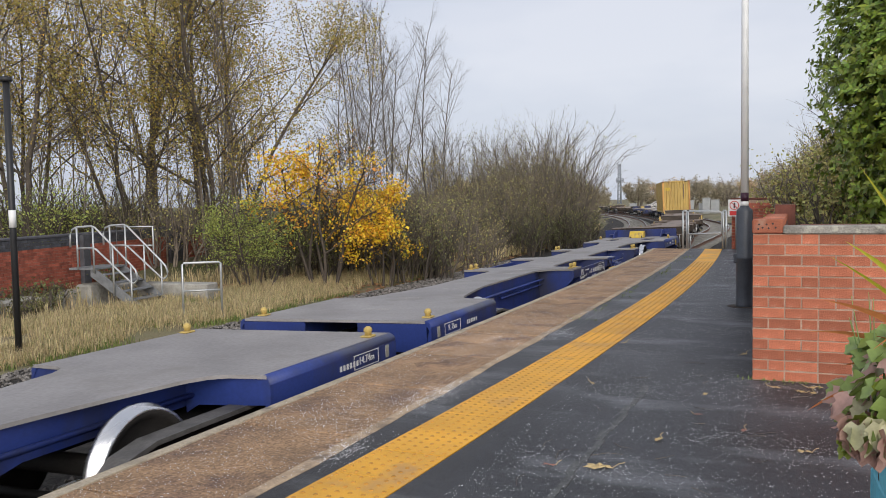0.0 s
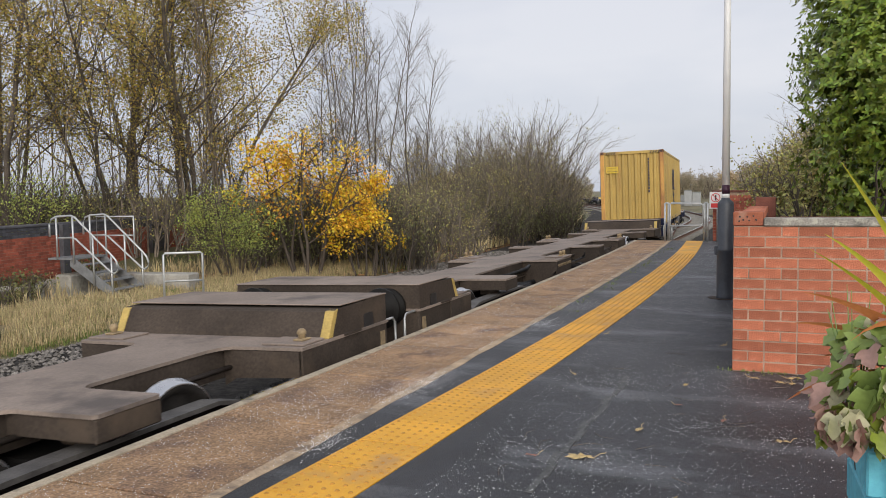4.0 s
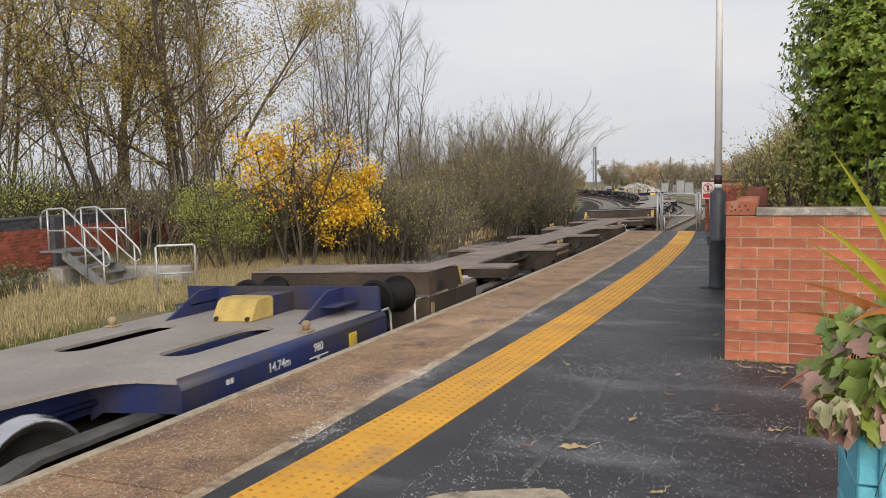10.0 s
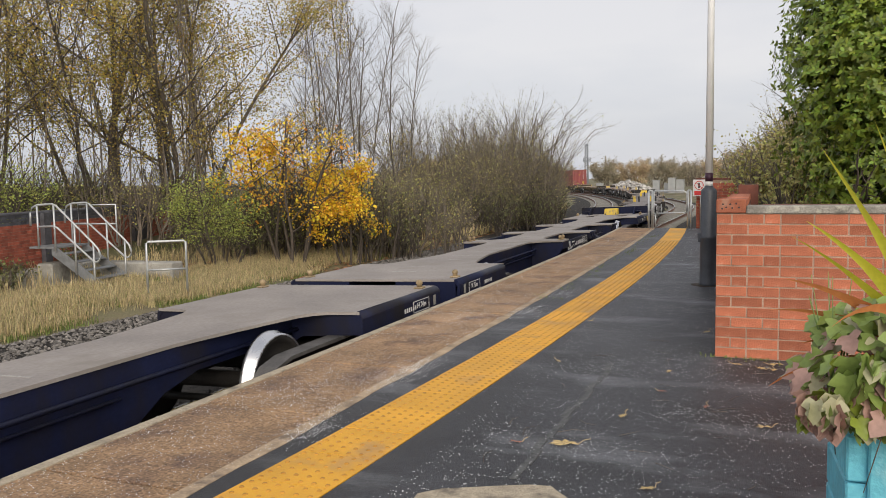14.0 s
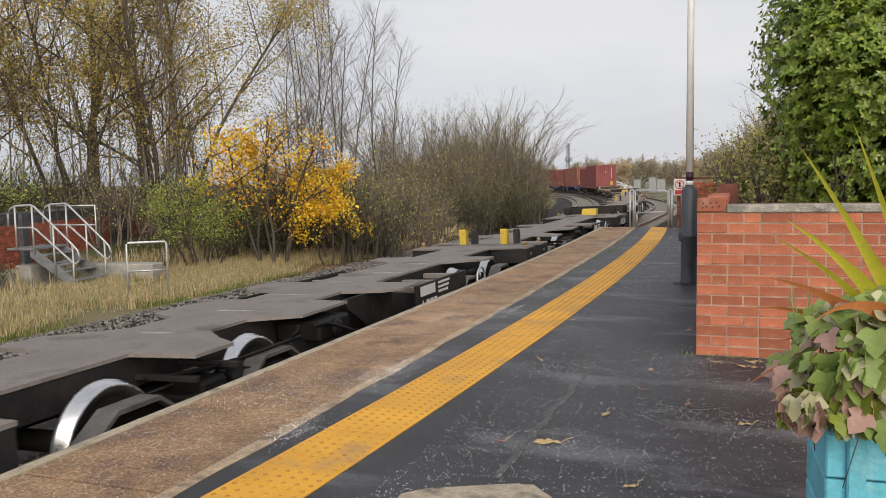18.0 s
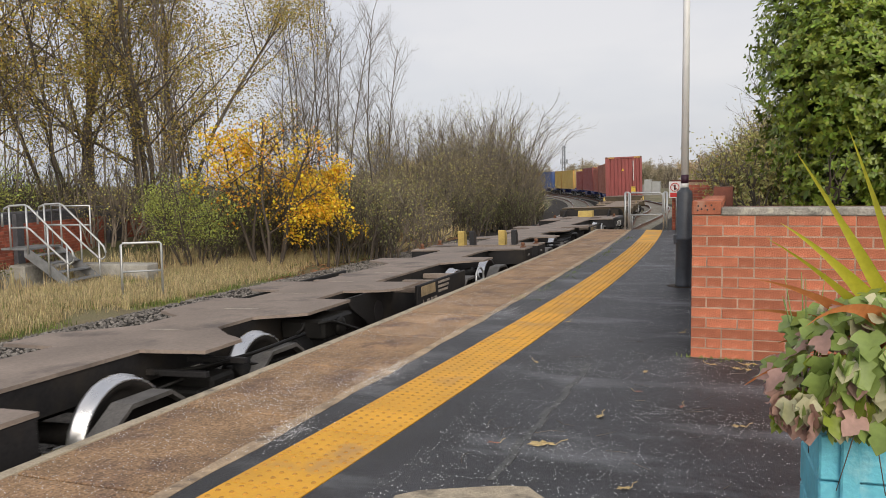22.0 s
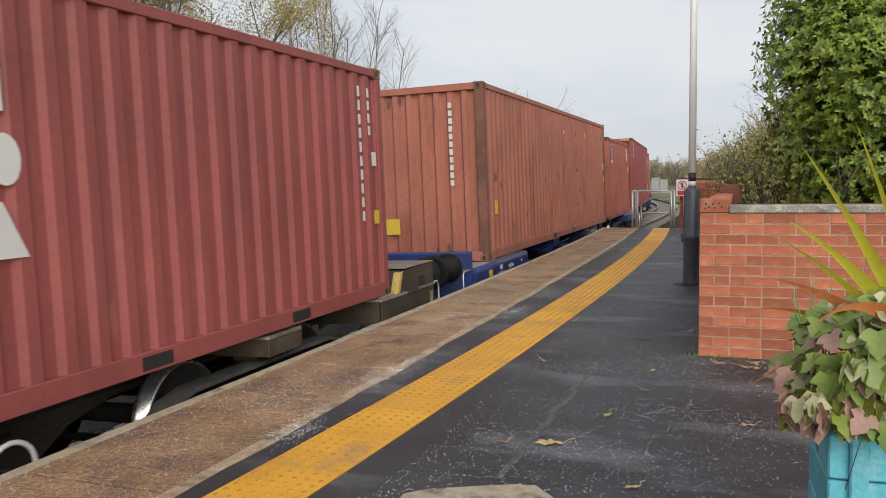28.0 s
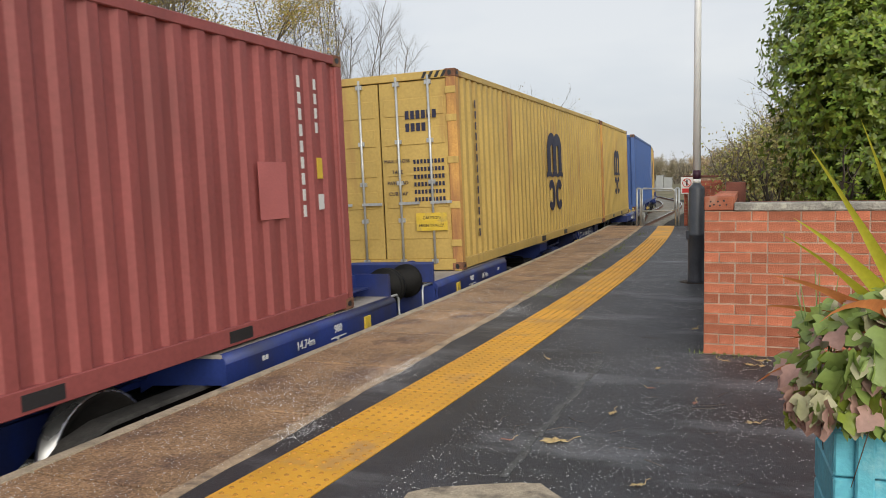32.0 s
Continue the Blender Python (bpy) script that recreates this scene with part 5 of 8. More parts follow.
def short_wagon(name, label, length, deck, paint, kind, stops):
    """A 40-foot unit of a close-coupled triple. kind: 'first', 'middle' or 'last'."""
    w = thing(name, Matrix(), label, "container wagon", "wagons of the train")
    h, shift = length / 2, pose(0, -0.75, 0)  # the gear amidships sits behind the middle
    rust = deck is M_DECK_BROWN
    inner = [(0.0, 1.20), (0.66, 1.20), (0.68, 0.62), (0.80, 0.50), (1.0, SPINE), (2.42, SPINE), (2.46, 1.07), (2.98, 1.07), (3.16, 0.80), (3.5, SPINE)]
    outer = [(0.0, 1.225), (2.85, 1.225), (2.87, 1.27), (2.9, 0.62), (2.98, 0.52), (3.2, SPINE)]
    left = outer if kind == "first" else inner
    right = outer if kind == "last" else inner
    mid = [(y - 0.75, k) for y, k in ((-1.75, SPINE), (-1.45, 0.92), (-0.45, 0.92), (-0.40, SPINE), (0.30, SPINE), (0.42, 0.95), (0.62, 1.12), (1.25, 1.12), (1.28, SPINE))]
    keys = [(d - h, k) for d, k in left] + mid + [(h - d, k) for d, k in right[::-1]]
    pv = {-1: 1.7 + 0.9 if kind == "first" else 2.75, 1: 2.6 if kind == "last" else 2.75}
    out = [k for k, v in ((-1, "first"), (1, "last")) if v == kind]
    holes = [slot(s, e * (h - 1.9), 0.21, 0.62, True) for e in out for s in (-0.52, 0.52)]
    bm = bmesh.new()
    pierced(bm, outline(keys), holes, DECK - 0.03, DECK)
    part("deck", bm, deck, w, "flat steel deck dulled by dust")
    scuffs(w, -h + 3.3, h - 3.0, M_SCUFF_WARM if rust else M_SCUFF, int(length * 10), 0.4)
    spine(w, -h + 0.1, h - 0.1, (4.4, 4.4), paint, 0.55, pipes=False)
    for e in (-1, 1):
        bogie(w, e * (h - pv[e]), humped=True)
        if e in out:
            y0, y1 = sorted((e * h, e * (h - 2.87)))
            sill(w, y0, y1, paint, 0.33, 1.30, 0.085, e * (h - 1.45))
            end_web(w, e * (h - 2.86), e, paint, 1.27, 0.3)
        else:
            for s in (-1, 1):
                bm = bmesh.new()
                x0, x1 = sorted((1.165 * s, 1.195 * s))
                y0, y1 = sorted((e * h, e * (h - 0.655)))
                box(bm, x0, x1, y0, y1, DECK - 0.31, DECK - 0.031, 0.008)
                x0, x1 = sorted((SPINE * s, 1.164 * s))
                for k in (0.005, 0.63):
                    box(bm, x0, x1, min(e * (h - k), e * (h - k - 0.02)), max(e * (h - k), e * (h - k - 0.02)), DECK - 0.30, DECK - 0.031)
                part("end_box", bm, paint, w)
        for s in (-1.08, 1.08):
            spigot(w, s, e * (h - (0.32 if e not in out else 1.15)), M_RUST if rust else M_SPIGOT)
        if e not in out:
            tag_row(w, e * (h - 0.3) - 0.1, 5, 0.04, DECK - 0.14, M_DECK_GREY, x=1.196)
    # boxes hung on cross-members beside the girder, with pale labels
    for s in (-1, 1):
        bm = bmesh.new()
        x0, x1 = sorted((1.02 * s, 1.06 * s))
        box(bm, x0, x1, 1.30, 3.35, DECK - 0.50, DECK - 0.06, 0.01)
        side = part("side_beam", bm, paint, w, at=shift)
        if s > 0:
            bm = bmesh.new()
            box(bm, 1.061, 1.065, 1.42, 1.98, DECK - 0.225, DECK - 0.09, 0.003)
            part("label_plate", bm, M_LETTER if not rust else M_SPIGOT, side, "white label plate")
            bm = bmesh.new()
            for k in range(3):
                u = math.radians(90 + 120 * k)
                c = (1.50 + 0.05 * math.cos(u), DECK - 0.36 + 0.05 * math.sin(u))
                side_plate(bm, [(c[0] - 0.035, c[1] - 0.03), (c[0] + 0.035, c[1] - 0.03), (c[0], c[1] + 0.035)], 1.061, 1.065)
            bars(bm, 1.061, [1.68 + 0.15 * i for i in range(3)], DECK - 0.35, 0.13, 0.105)
            for r in range(3):
                bars(bm, 1.061, [2.12 + 0.045 * i for i in range(11 - r)], DECK - 0.11 - 0.062 * r, 0.036, 0.03)
            box(bm, 1.061, 1.065, 2.12, 2.62, DECK - 0.40, DECK - 0.315)
            tagged(part("marking", bm, M_LETTER if not rust else M_SCUFF_WARM, side), kind="stuff")
            bm = bmesh.new()
            bars(bm, 1.063, [2.17 + 0.045 * i for i in range(10)], DECK - 0.357, 0.04, 0.03)
            tagged(part("print", bm, M_BLACK, side), kind="stuff")
        for y in (1.45, 2.25, 3.1):
            bm = bmesh.new()
            x0, x1 = sorted((SPINE * s, 1.019 * s))
            box(bm, x0, x1, y - 0.045, y + 0.045, DECK - 0.17, DECK - 0.09, 0.01)
            part("cross_member", bm, deck, w, at=shift)
        bm = bmesh.new()
        z1 = DECK - 0.032
        side_plate(bm, [(-0.2, z1), (1.2, z1), (1.2, z1 - 0.10), (1.0, z1 - 0.5), (0.62, z1 - 0.55), (0.3, z1 - 0.34), (-0.1, z1 - 0.12)], 0.72 * s, 0.75 * s)
        part("hanger_plate", bm, paint, w, at=shift)
        # a black disc on the hanger paints the shade of its hole
        bm = bmesh.new()
        lathe(bm, [(0.752 * s, 0.14), (0.758 * s, 0.14)], "x", (0, 0.68, z1 - 0.28), 16)
        part("hanger_hole", bm, M_BLACK, w, at=shift)
    brake_gear(w, -2.75, paint, M_BOGIE, 0.22 if kind != "middle" else 0.16, 0.62, 0.80)
    bm = bmesh.new()
    box(bm, 0.50, 1.02, -1.3, -0.6, DECK - 0.32, DECK - 0.10, 0.03)
    lathe(bm, [(1.02, 0.11), (1.06, 0.10), (1.07, 0.05)], "x", (0, -0.95, DECK - 0.22), 14)
    tube(bm, [(1.0, -1.4, DECK - 0.12), (1.06, -1.2, DECK - 0.12), (1.06, -0.5, DECK - 0.34), (1.02, -0.3, DECK - 0.36)], 0.018, 6)
    box(bm, 0.96, 1.08, -1.9, -0.2, DECK - 0.50, DECK - 0.44, 0.01)
    part("brake_valve", bm, M_BOGIE, w, "black brake valve and its step bar", at=shift)
    yb = h - 3.45 if kind != "last" else h - 4.6
    bm = bmesh.new()
    tube(bm, [(1.13, yb + 0.21 * math.cos(u), 0.72 + 0.21 * math.sin(u)) for u in (math.pi * i / 12 for i in range(25))], 0.018, 6, cap=False)
    tube(bm, [(1.13, yb - 0.2, 0.72), (1.13, yb + 0.2, 0.72)], 0.012, 6)
    part("handbrake_wheel", bm, M_GALV, w, "pale handbrake wheel")
    bm = bmesh.new()
    tube(bm, [(0.45, yb, 0.72), (1.13, yb, 0.72)], 0.03, 8)
    tube(bm, [(0.78, yb - 0.15, 0.80), (0.78, yb + 0.65, 0.80)], 0.075, 10)
    part("brake_spindle", bm, M_BOGIE, w)
    if kind != "first":
        bm = bmesh.new()
        tube(bm, [(0, -h + 0.4, DECK - 0.3), (0, -h - 0.3, DECK - 0.3)], 0.12, 12)
        part("drawbar", bm, M_BOGIE, w)
    if kind != "first":  # pairs of folding stops stand at the joint
        y = -h
        for x in (-0.50, -0.26, 0.40, 0.66):
            dark = x in (-0.26, 0.66)
            bm = bmesh.new()
            side_plate(bm, [(y + 0.04, DECK), (y + 0.24, DECK), (y + 0.24, DECK + 0.22), (y + 0.19, DECK + 0.28), (y + 0.12, DECK + 0.31), (y + 0.06, DECK + 0.31), (y + 0.04, DECK + 0.29)], x - (0.05 if dark else 0.07), x + (0.05 if dark else 0.07))
            part("folding_stop", bm, M_BLACK if dark else stops, w, "upright folding container stop")
    for e in out:
        y = e * h
        buffer_end(w, y, e, paint, M_BOGIE)
        bm = bmesh.new()
        side_plate(bm, [(y - 0.98 * e, DECK), (y - 0.52 * e, DECK), (y - 0.52 * e, DECK + 0.22), (y - 0.84 * e, DECK + 0.22), (y - 0.90 * e, DECK + 0.18), (y - 0.97 * e, DECK + 0.05)], -0.26, 0.26)
        part("end_stop", bm, stops, w, "raised end stop")
        bm = bmesh.new()
        box(bm, -1.1, 1.1, min(y, y - 0.05 * e), max(y, y - 0.05 * e), DECK, DECK + 0.24, 0.01)
        part("end_rail", bm, paint, w)
        for s in (-1, 1):
            bm = bmesh.new()
            side_plate(bm, [(y - 1.05 * e, DECK), (y - 0.02 * e, DECK), (y - 0.02 * e, DECK + 0.23), (y - 0.45 * e, DECK + 0.22), (y - 0.6 * e, DECK + 0.16), (y - 0.85 * e, DECK + 0.05)], 0.80 * s, 0.83 * s)
            part("gusset", bm, paint, w)
        words("lettering", "R 70 m", 0.11, M_LETTER, w, pose(1.302, y - 1.3 * e - 0.35, DECK - 0.25, 90, 0, 90))
        words("lettering", "GB", 0.15, M_LETTER, w, pose(1.302, y - 1.3 * e + 0.14, DECK - 0.22, 90, 0, 90))
        bm = bmesh.new()
        rect_frame(bm, 1.301, y - 1.3 * e - 0.6, y - 1.3 * e - 0.1, DECK - 0.315, DECK - 0.185)
        rect_frame(bm, 1.301, y - 1.3 * e, y - 1.3 * e + 0.28, DECK - 0.31, DECK - 0.13)
        bars(bm, 1.301, [y - 1.3 * e - 0.45 + 0.05 * i for i in range(7)], DECK - 0.14, 0.045, 0.028)
        bars(bm, 1.301, [y - 2.35 * e + 0.035 * i for i in range(9)], DECK - 0.25, 0.03, 0.022)
        tube(bm, [(1.301, y - 2.0 * e + 0.07 * math.cos(u), DECK - 0.2 + 0.06 * math.sin(u)) for u in (math.pi / 6 * i for i in range(-1, 8))], 0.012, 4)
        tagged(part("marking", bm, M_LETTER, w), kind="stuff")
    return w


# ---- the train: where each unit starts and ends along the line at the clip's start ----
SPEED = 11.2
moving = []


def place(w, s0, s1, first):
    """Sets a unit (a copy unless it is the first of its kind) into the train."""
    mid = (s0 + s1) / 2
    m = vehicle_pose(mid, s1 - s0)
    if first:
        w.matrix_basis = m
        ob = w
    else:
        ob = copy_thing(w, m)
    moving.append((ob, mid, s1 - s0, RAIL))
    return ob


BLUE_L = 21.25
blue_a = long_wagon("container_wagon", "blue flat container wagon with a dusty grey deck", BLUE_L, M_DECK_GREY, M_BLUE, M_OCHRE, 1, "rail")
blue_b = long_wagon("container_wagon", "blue flat container wagon with a yellow end stop", BLUE_L, M_DECK_GREY, M_BLUE, M_OCHRE, -1, "box")
dusty_b = long_wagon("container_wagon", "dusty blue flat container wagon with a yellow end stop", BLUE_L, M_DECK_DUST, M_BLUE_DUSTY, M_SPIGOT, -1, "box")
grimy_a = long_wagon("container_wagon", "grimy dark blue flat container wagon with a dusty deck", BLUE_L, M_DECK_DUST, M_BLUE_GRIMY, M_SPIGOT, 1, "rail")
grimy_b = long_wagon("container_wagon", "grimy dark blue flat container wagon with a yellow end stop", BLUE_L, M_DECK_DUST, M_BLUE_GRIMY, M_SPIGOT, -1, "box")
LOADED_L = 20.6
loaded_a = long_wagon("container_wagon", "blue flat wagon under a long loaded container", LOADED_L, M_DECK_DUST, M_BLUE, M_OCHRE, 1, "rail")
loaded_b = long_wagon("container_wagon", "blue flat wagon carrying two loaded containers", LOADED_L, M_DECK_DUST, M_BLUE, M_OCHRE, -1, "rail")
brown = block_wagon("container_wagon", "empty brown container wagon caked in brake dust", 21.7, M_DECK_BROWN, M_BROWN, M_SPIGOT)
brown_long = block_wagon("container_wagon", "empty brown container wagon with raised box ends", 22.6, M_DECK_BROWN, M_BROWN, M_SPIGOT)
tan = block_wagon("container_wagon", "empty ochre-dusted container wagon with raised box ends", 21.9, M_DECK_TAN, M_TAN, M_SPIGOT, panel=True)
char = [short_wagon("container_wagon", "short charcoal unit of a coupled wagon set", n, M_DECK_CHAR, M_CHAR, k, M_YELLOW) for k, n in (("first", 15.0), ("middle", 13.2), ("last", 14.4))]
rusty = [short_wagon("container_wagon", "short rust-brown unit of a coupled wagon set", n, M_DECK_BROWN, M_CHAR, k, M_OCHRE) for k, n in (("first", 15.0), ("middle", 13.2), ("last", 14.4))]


def train(rows):
    """Rows of (unit, where its near end lies, its length, whether it is the first of its kind)."""
    for w, s0, n, first in rows:
        place(w, s0, s0 + n, first)


train([(blue_a, -13.85, BLUE_L, True), (blue_b, 8.25, BLUE_L, True), (brown, 30.8, 21.7, True), (brown, 53.3, 21.7, False),
       (grimy_a, 76.35, BLUE_L, True), (dusty_b, 98.5, BLUE_L, True), (brown_long, 120.95, 22.6, True), (grimy_a, 145.1, BLUE_L, False),
       (grimy_b, 167.0, BLUE_L, True), (char[0], 189.05, 15.0, True), (char[1], 204.4, 13.2, True), (char[2], 218.0, 14.4, True),
       (rusty[0], 234.05, 15.0, True), (rusty[1], 249.4, 13.2, True), (rusty[2], 263.0, 14.4, True), (tan, 278.6, 21.9, True),
       (brown, 301.9, 21.7, False), (loaded_a, 325.15, LOADED_L, True), (loaded_b, 346.3, LOADED_L, True), (loaded_a, 368.2, LOADED_L, False),
       (loaded_b, 389.4, LOADED_L, False), (loaded_a, 411.3, LOADED_L, False), (loaded_b, 432.5, LOADED_L, False)])

# ---- containers ----
def corrugated(a0, a1, pitch, depth):
    """Points (along, in) of a trapezoid profile from a0 to a1."""
    n = max(1, round((a1 - a0) / pitch))
    p, pts = (a1 - a0) / n, []
    for i in range(n):
        s = a0 + i * p
        pts += [(s, 0.0), (s + p * 0.34, 0.0), (s + p * 0.5, depth), (s + p * 0.84, depth)]
    return pts + [(a1, 0.0)]


def container(label, length, height, paint, s0, logo, doors=False, plate=None, mark=M_LETTER, high=False):
    """A steel box container; its near end lies at s0 along the line. logo: the kind of painted shapes on its sides."""
    c = thing("shipping_container", Matrix(), label, "container", "containers on the train")
    L, H, W = length / 2, height, 1.219
    for s in (-1, 1):
        pts = corrugated(-L + 0.12, L - 0.12, 0.278, 0.036)
        v = [((W - 0.012 - d) * s, y, z) for y, d in pts for z in (0.16, H - 0.09)]
        raw("side_wall", v, [(2 * i, 2 * i + 1, 2 * i + 3, 2 * i + 2) for i in range(len(pts) - 1)], paint, c)
        bm = bmesh.new()
        box(bm, min(W * s, (W - 0.06) * s), max(W * s, (W - 0.06) * s), -L + 0.1, L - 0.1, H - 0.10, H - 0.015, 0.006)
        part("top_rail", bm, paint, c)
        bm = bmesh.new()
        box(bm, min(W * s, (W - 0.05) * s), max(W * s, (W - 0.05) * s), -L + 0.1, L - 0.1, 0.02, 0.17, 0.006)
        part("bottom_rail", bm, paint, c)
        # black plates paint the shade inside the forklift pockets
        for y in ((-1.05, 1.05) if length > 8 else (-1.0, 1.0)):
            bm = bmesh.new()
            box(bm, W * s - 0.004, W * s + 0.004, y - 0.16, y + 0.16, 0.045, 0.14)
            part("forklift_pocket", bm, M_BLACK, c)
    pts = corrugated(-W + 0.13, W - 0.13, 0.235, 0.055)
    for e in (-1, 1):
        if doors and e == -1:
            for s in (-1, 1):
                bm = bmesh.new()
                x0, x1 = sorted((0.012 * s, (W - 0.13) * s))
                box(bm, x0, x1, -L + 0.03, -L + 0.075, 0.17, H - 0.13, 0.008)
                leaf = part("door", bm, paint, c, "closed container door leaf")
                for z in (0.62, 1.08, 1.55, 2.0, 2.42):
                    if z < H - 0.3:
                        bm = bmesh.new()
                        box(bm, x0 + 0.07, x1 - 0.07, -L + 0.018, -L + 0.03, z - 0.15, z + 0.1, 0.005)
                        part("door_panel", bm, paint, leaf)
                for x in (0.30, 0.80):
                    bm = bmesh.new()
                    tube(bm, [(x * s, -L + 0.0, 0.10), (x * s, -L + 0.0, H - 0.06)], 0.019, 8)
                    for z in (0.14, 0.75, 1.3, 1.9, H - 0.16):
                        box(bm, x * s - 0.05, x * s + 0.05, -L - 0.012, -L + 0.03, z - 0.03, z + 0.03)
                    part("lock_rod", bm, M_GALV, leaf, "pale vertical locking rod")
                    bm = bmesh.new()
                    box(bm, x * s - 0.03, x * s + 0.3, -L - 0.02, -L - 0.005, 0.98, 1.02)
                    part("lock_handle", bm, M_GALV, leaf)
                for z in (0.4, 0.95, 1.6, 2.2, H - 0.3):
                    bm = bmesh.new()
                    box(bm, min((W - 0.16) * s, W * s), max((W - 0.16) * s, W * s), -L - 0.008, -L + 0.028, z - 0.05, z + 0.05, 0.006)
                    part("hinge", bm, paint, leaf)
        else:
            v = [(x, (L - 0.03 - d) * e, z) for x, d in pts for z in (0.16, H - 0.11)]
            raw("end_wall", v, [(2 * i, 2 * i + 1, 2 * i + 3, 2 * i + 2) for i in range(len(pts) - 1)], paint, c)
        bm = bmesh.new()
        box(bm, -W + 0.1, W - 0.1, min(L * e, (L - 0.09) * e), max(L * e, (L - 0.09) * e), H - 0.12, H - 0.01, 0.006)
        part("end_header", bm, paint, c)
        bm = bmesh.new()
        box(bm, -W + 0.1, W - 0.1, min(L * e, (L - 0.07) * e), max(L * e, (L - 0.07) * e), 0.01, 0.17, 0.006)
        part("end_sill", bm, paint, c)
        for s in (-1, 1):
            bm = bmesh.new()
            box(bm, min(W * s, (W - 0.15) * s), max(W * s, (W - 0.15) * s), min((L - 0.003) * e, (L - 0.14) * e), max((L - 0.003) * e, (L - 0.14) * e), 0.11, H - 0.11, 0.012)
            part("corner_post", bm, M_CY_POST if paint is M_CY and e == -1 else M_RUST_POST if paint is M_CO else paint, c)
            for z in (0.0, H - 0.118):
                bm = bmesh.new()
                box(bm, min((W + 0.001) * s, (W - 0.162) * s), max((W + 0.001) * s, (W - 0.162) * s), min((L + 0.001) * e, (L - 0.178) * e), max((L + 0.001) * e, (L - 0.178) * e), z, z + 0.118, 0.008)
                cast = part("corner_casting", bm, M_RUST, c, "rusty steel corner casting")
                # black ovals on the casting's faces paint the shade in its holes
                bm = bmesh.new()
                side_plate(bm, [((L - 0.1 + 0.04 * math.cos(u)) * e, z + 0.06 + 0.03 * math.sin(u)) for u in (math.pi / 5 * i for i in range(10))], (W + 0.001) * s, (W + 0.0045) * s)
                part("casting_hole", bm, M_BLACK, cast)
                bm = bmesh.new()
                o = [bm.verts.new(((W - 0.08 + 0.03 * math.cos(u)) * s, (L + 0.004) * e, z + 0.06 + 0.04 * math.sin(u))) for u in (math.pi / 5 * i for i in range(10))]
                bm.faces.new(o)
                part("casting_hole", bm, M_BLACK, cast)
            if high:
                for i in range(4):
                    bm = bmesh.new()
                    x = (W - 0.22 - 0.1 * i) * s
                    o = [bm.verts.new(p) for p in ((x, (L + 0.003) * e, H - 0.11), (x + 0.05, (L + 0.003) * e, H - 0.11), (x + 0.1, (L + 0.003) * e, H - 0.02), (x + 0.05, (L + 0.003) * e, H - 0.02))]
                    bm.faces.new(o)
                    part("hazard_stripe", bm, M_YELLOW if paint is not M_CY else M_BLACK, c)
    pts = corrugated(-L + 0.1, L - 0.1, 0.21, 0.02)
    raw("roof", [(x, y, H - 0.02 - d) for y, d in pts for x in (-W + 0.03, W - 0.03)], [(2 * i, 2 * i + 1, 2 * i + 3, 2 * i + 2) for i in range(len(pts) - 1)], paint, c)
    bm = bmesh.new()
    box(bm, -W + 0.05, W - 0.05, -L + 0.08, L - 0.08, 0.10, 0.15)
    part("floor", bm, M_BOGIE, c)

    # markings on the side towards the platform
    x = W - 0.009
    bm = bmesh.new()
    for y, k, size, z0 in logo.get("columns", ()):
        for i in range(k):
            bars(bm, x, [y], z0 - i * size * 1.25, size * 0.9, size * 0.42)
    for y, k, size, z0 in logo.get("rows", ()):
        bars(bm, x, [y + i * size * 0.8 for i in range(k)], z0, size, size * 0.55)
    if bm.verts:
        tagged(part("marking", bm, logo.get("paint", mark), c), kind="stuff")
    else:
        bm.free()
    for y0, y1, z0, z1, m in logo.get("patches", ()):
        bm = bmesh.new()
        box(bm, x, x + 0.005, y0, y1, z0, z1)
        part("painted_patch", bm, m, c)
    for pts, m in logo.get("shapes", ()):
        bm = bmesh.new()
        side_plate(bm, pts, x, x + 0.005)
        part("painted_shape", bm, m, c)
    if "emblem" in logo:
        y, z, k, m = logo["emblem"]
        def sweep(cy, cz, r0, r1, u0, u1, tall, n=14, up=0.0):
            q = bmesh.new()
            lo = [(y + (cy + r0 * math.cos(u)) * k, z + (cz + r0 * tall * math.sin(u)) * k) for u in (u0 + (u1 - u0) * i / n for i in range(n + 1))]
            hi = [(y + (cy + r1 * math.cos(u)) * k, z + (cz + r1 * tall * math.sin(u)) * k) for u in (u0 + (u1 - u0) * i / n for i in range(n + 1))]
            side_plate(q, lo + hi[::-1], x, x + 0.005 + up)
            return q
        for cy in (-0.265, 0.265):  # two hoops on three posts
            part("emblem_hoop", sweep(cy, 0.62, 0.115, 0.415, 0.0, math.pi, 0.85, 14, 0.003 if cy > 0 else 0.0), m, c)
        for cy in (-0.53, 0.0, 0.53):
            bm = bmesh.new()
            side_plate(bm, [(y + (cy + p) * k, z + q * k) for p, q in ((-0.15, 0.16), (0.15, 0.16), (0.15, 0.622), (-0.15, 0.622))], x, x + 0.0045)
            part("emblem_post", bm, m, c)
            bm = bmesh.new()
            side_plate(bm, [(y + (cy + p) * k, z + q * k) for p, q in ((-0.25, 0.03), (-0.1, 0.06), (0.1, 0.06), (0.25, 0.03), (0.25, 0.10), (0.15, 0.158), (-0.15, 0.158), (-0.25, 0.10))], x, x + 0.005)
            part("emblem_foot", bm, m, c)
        for cy, u0 in ((-0.36, -2.5), (0.36, 0.65)):  # two open rings below
            part("emblem_ring", sweep(cy, -0.34, 0.15, 0.31, u0, u0 + 5.0, 1.05, 20), m, c)
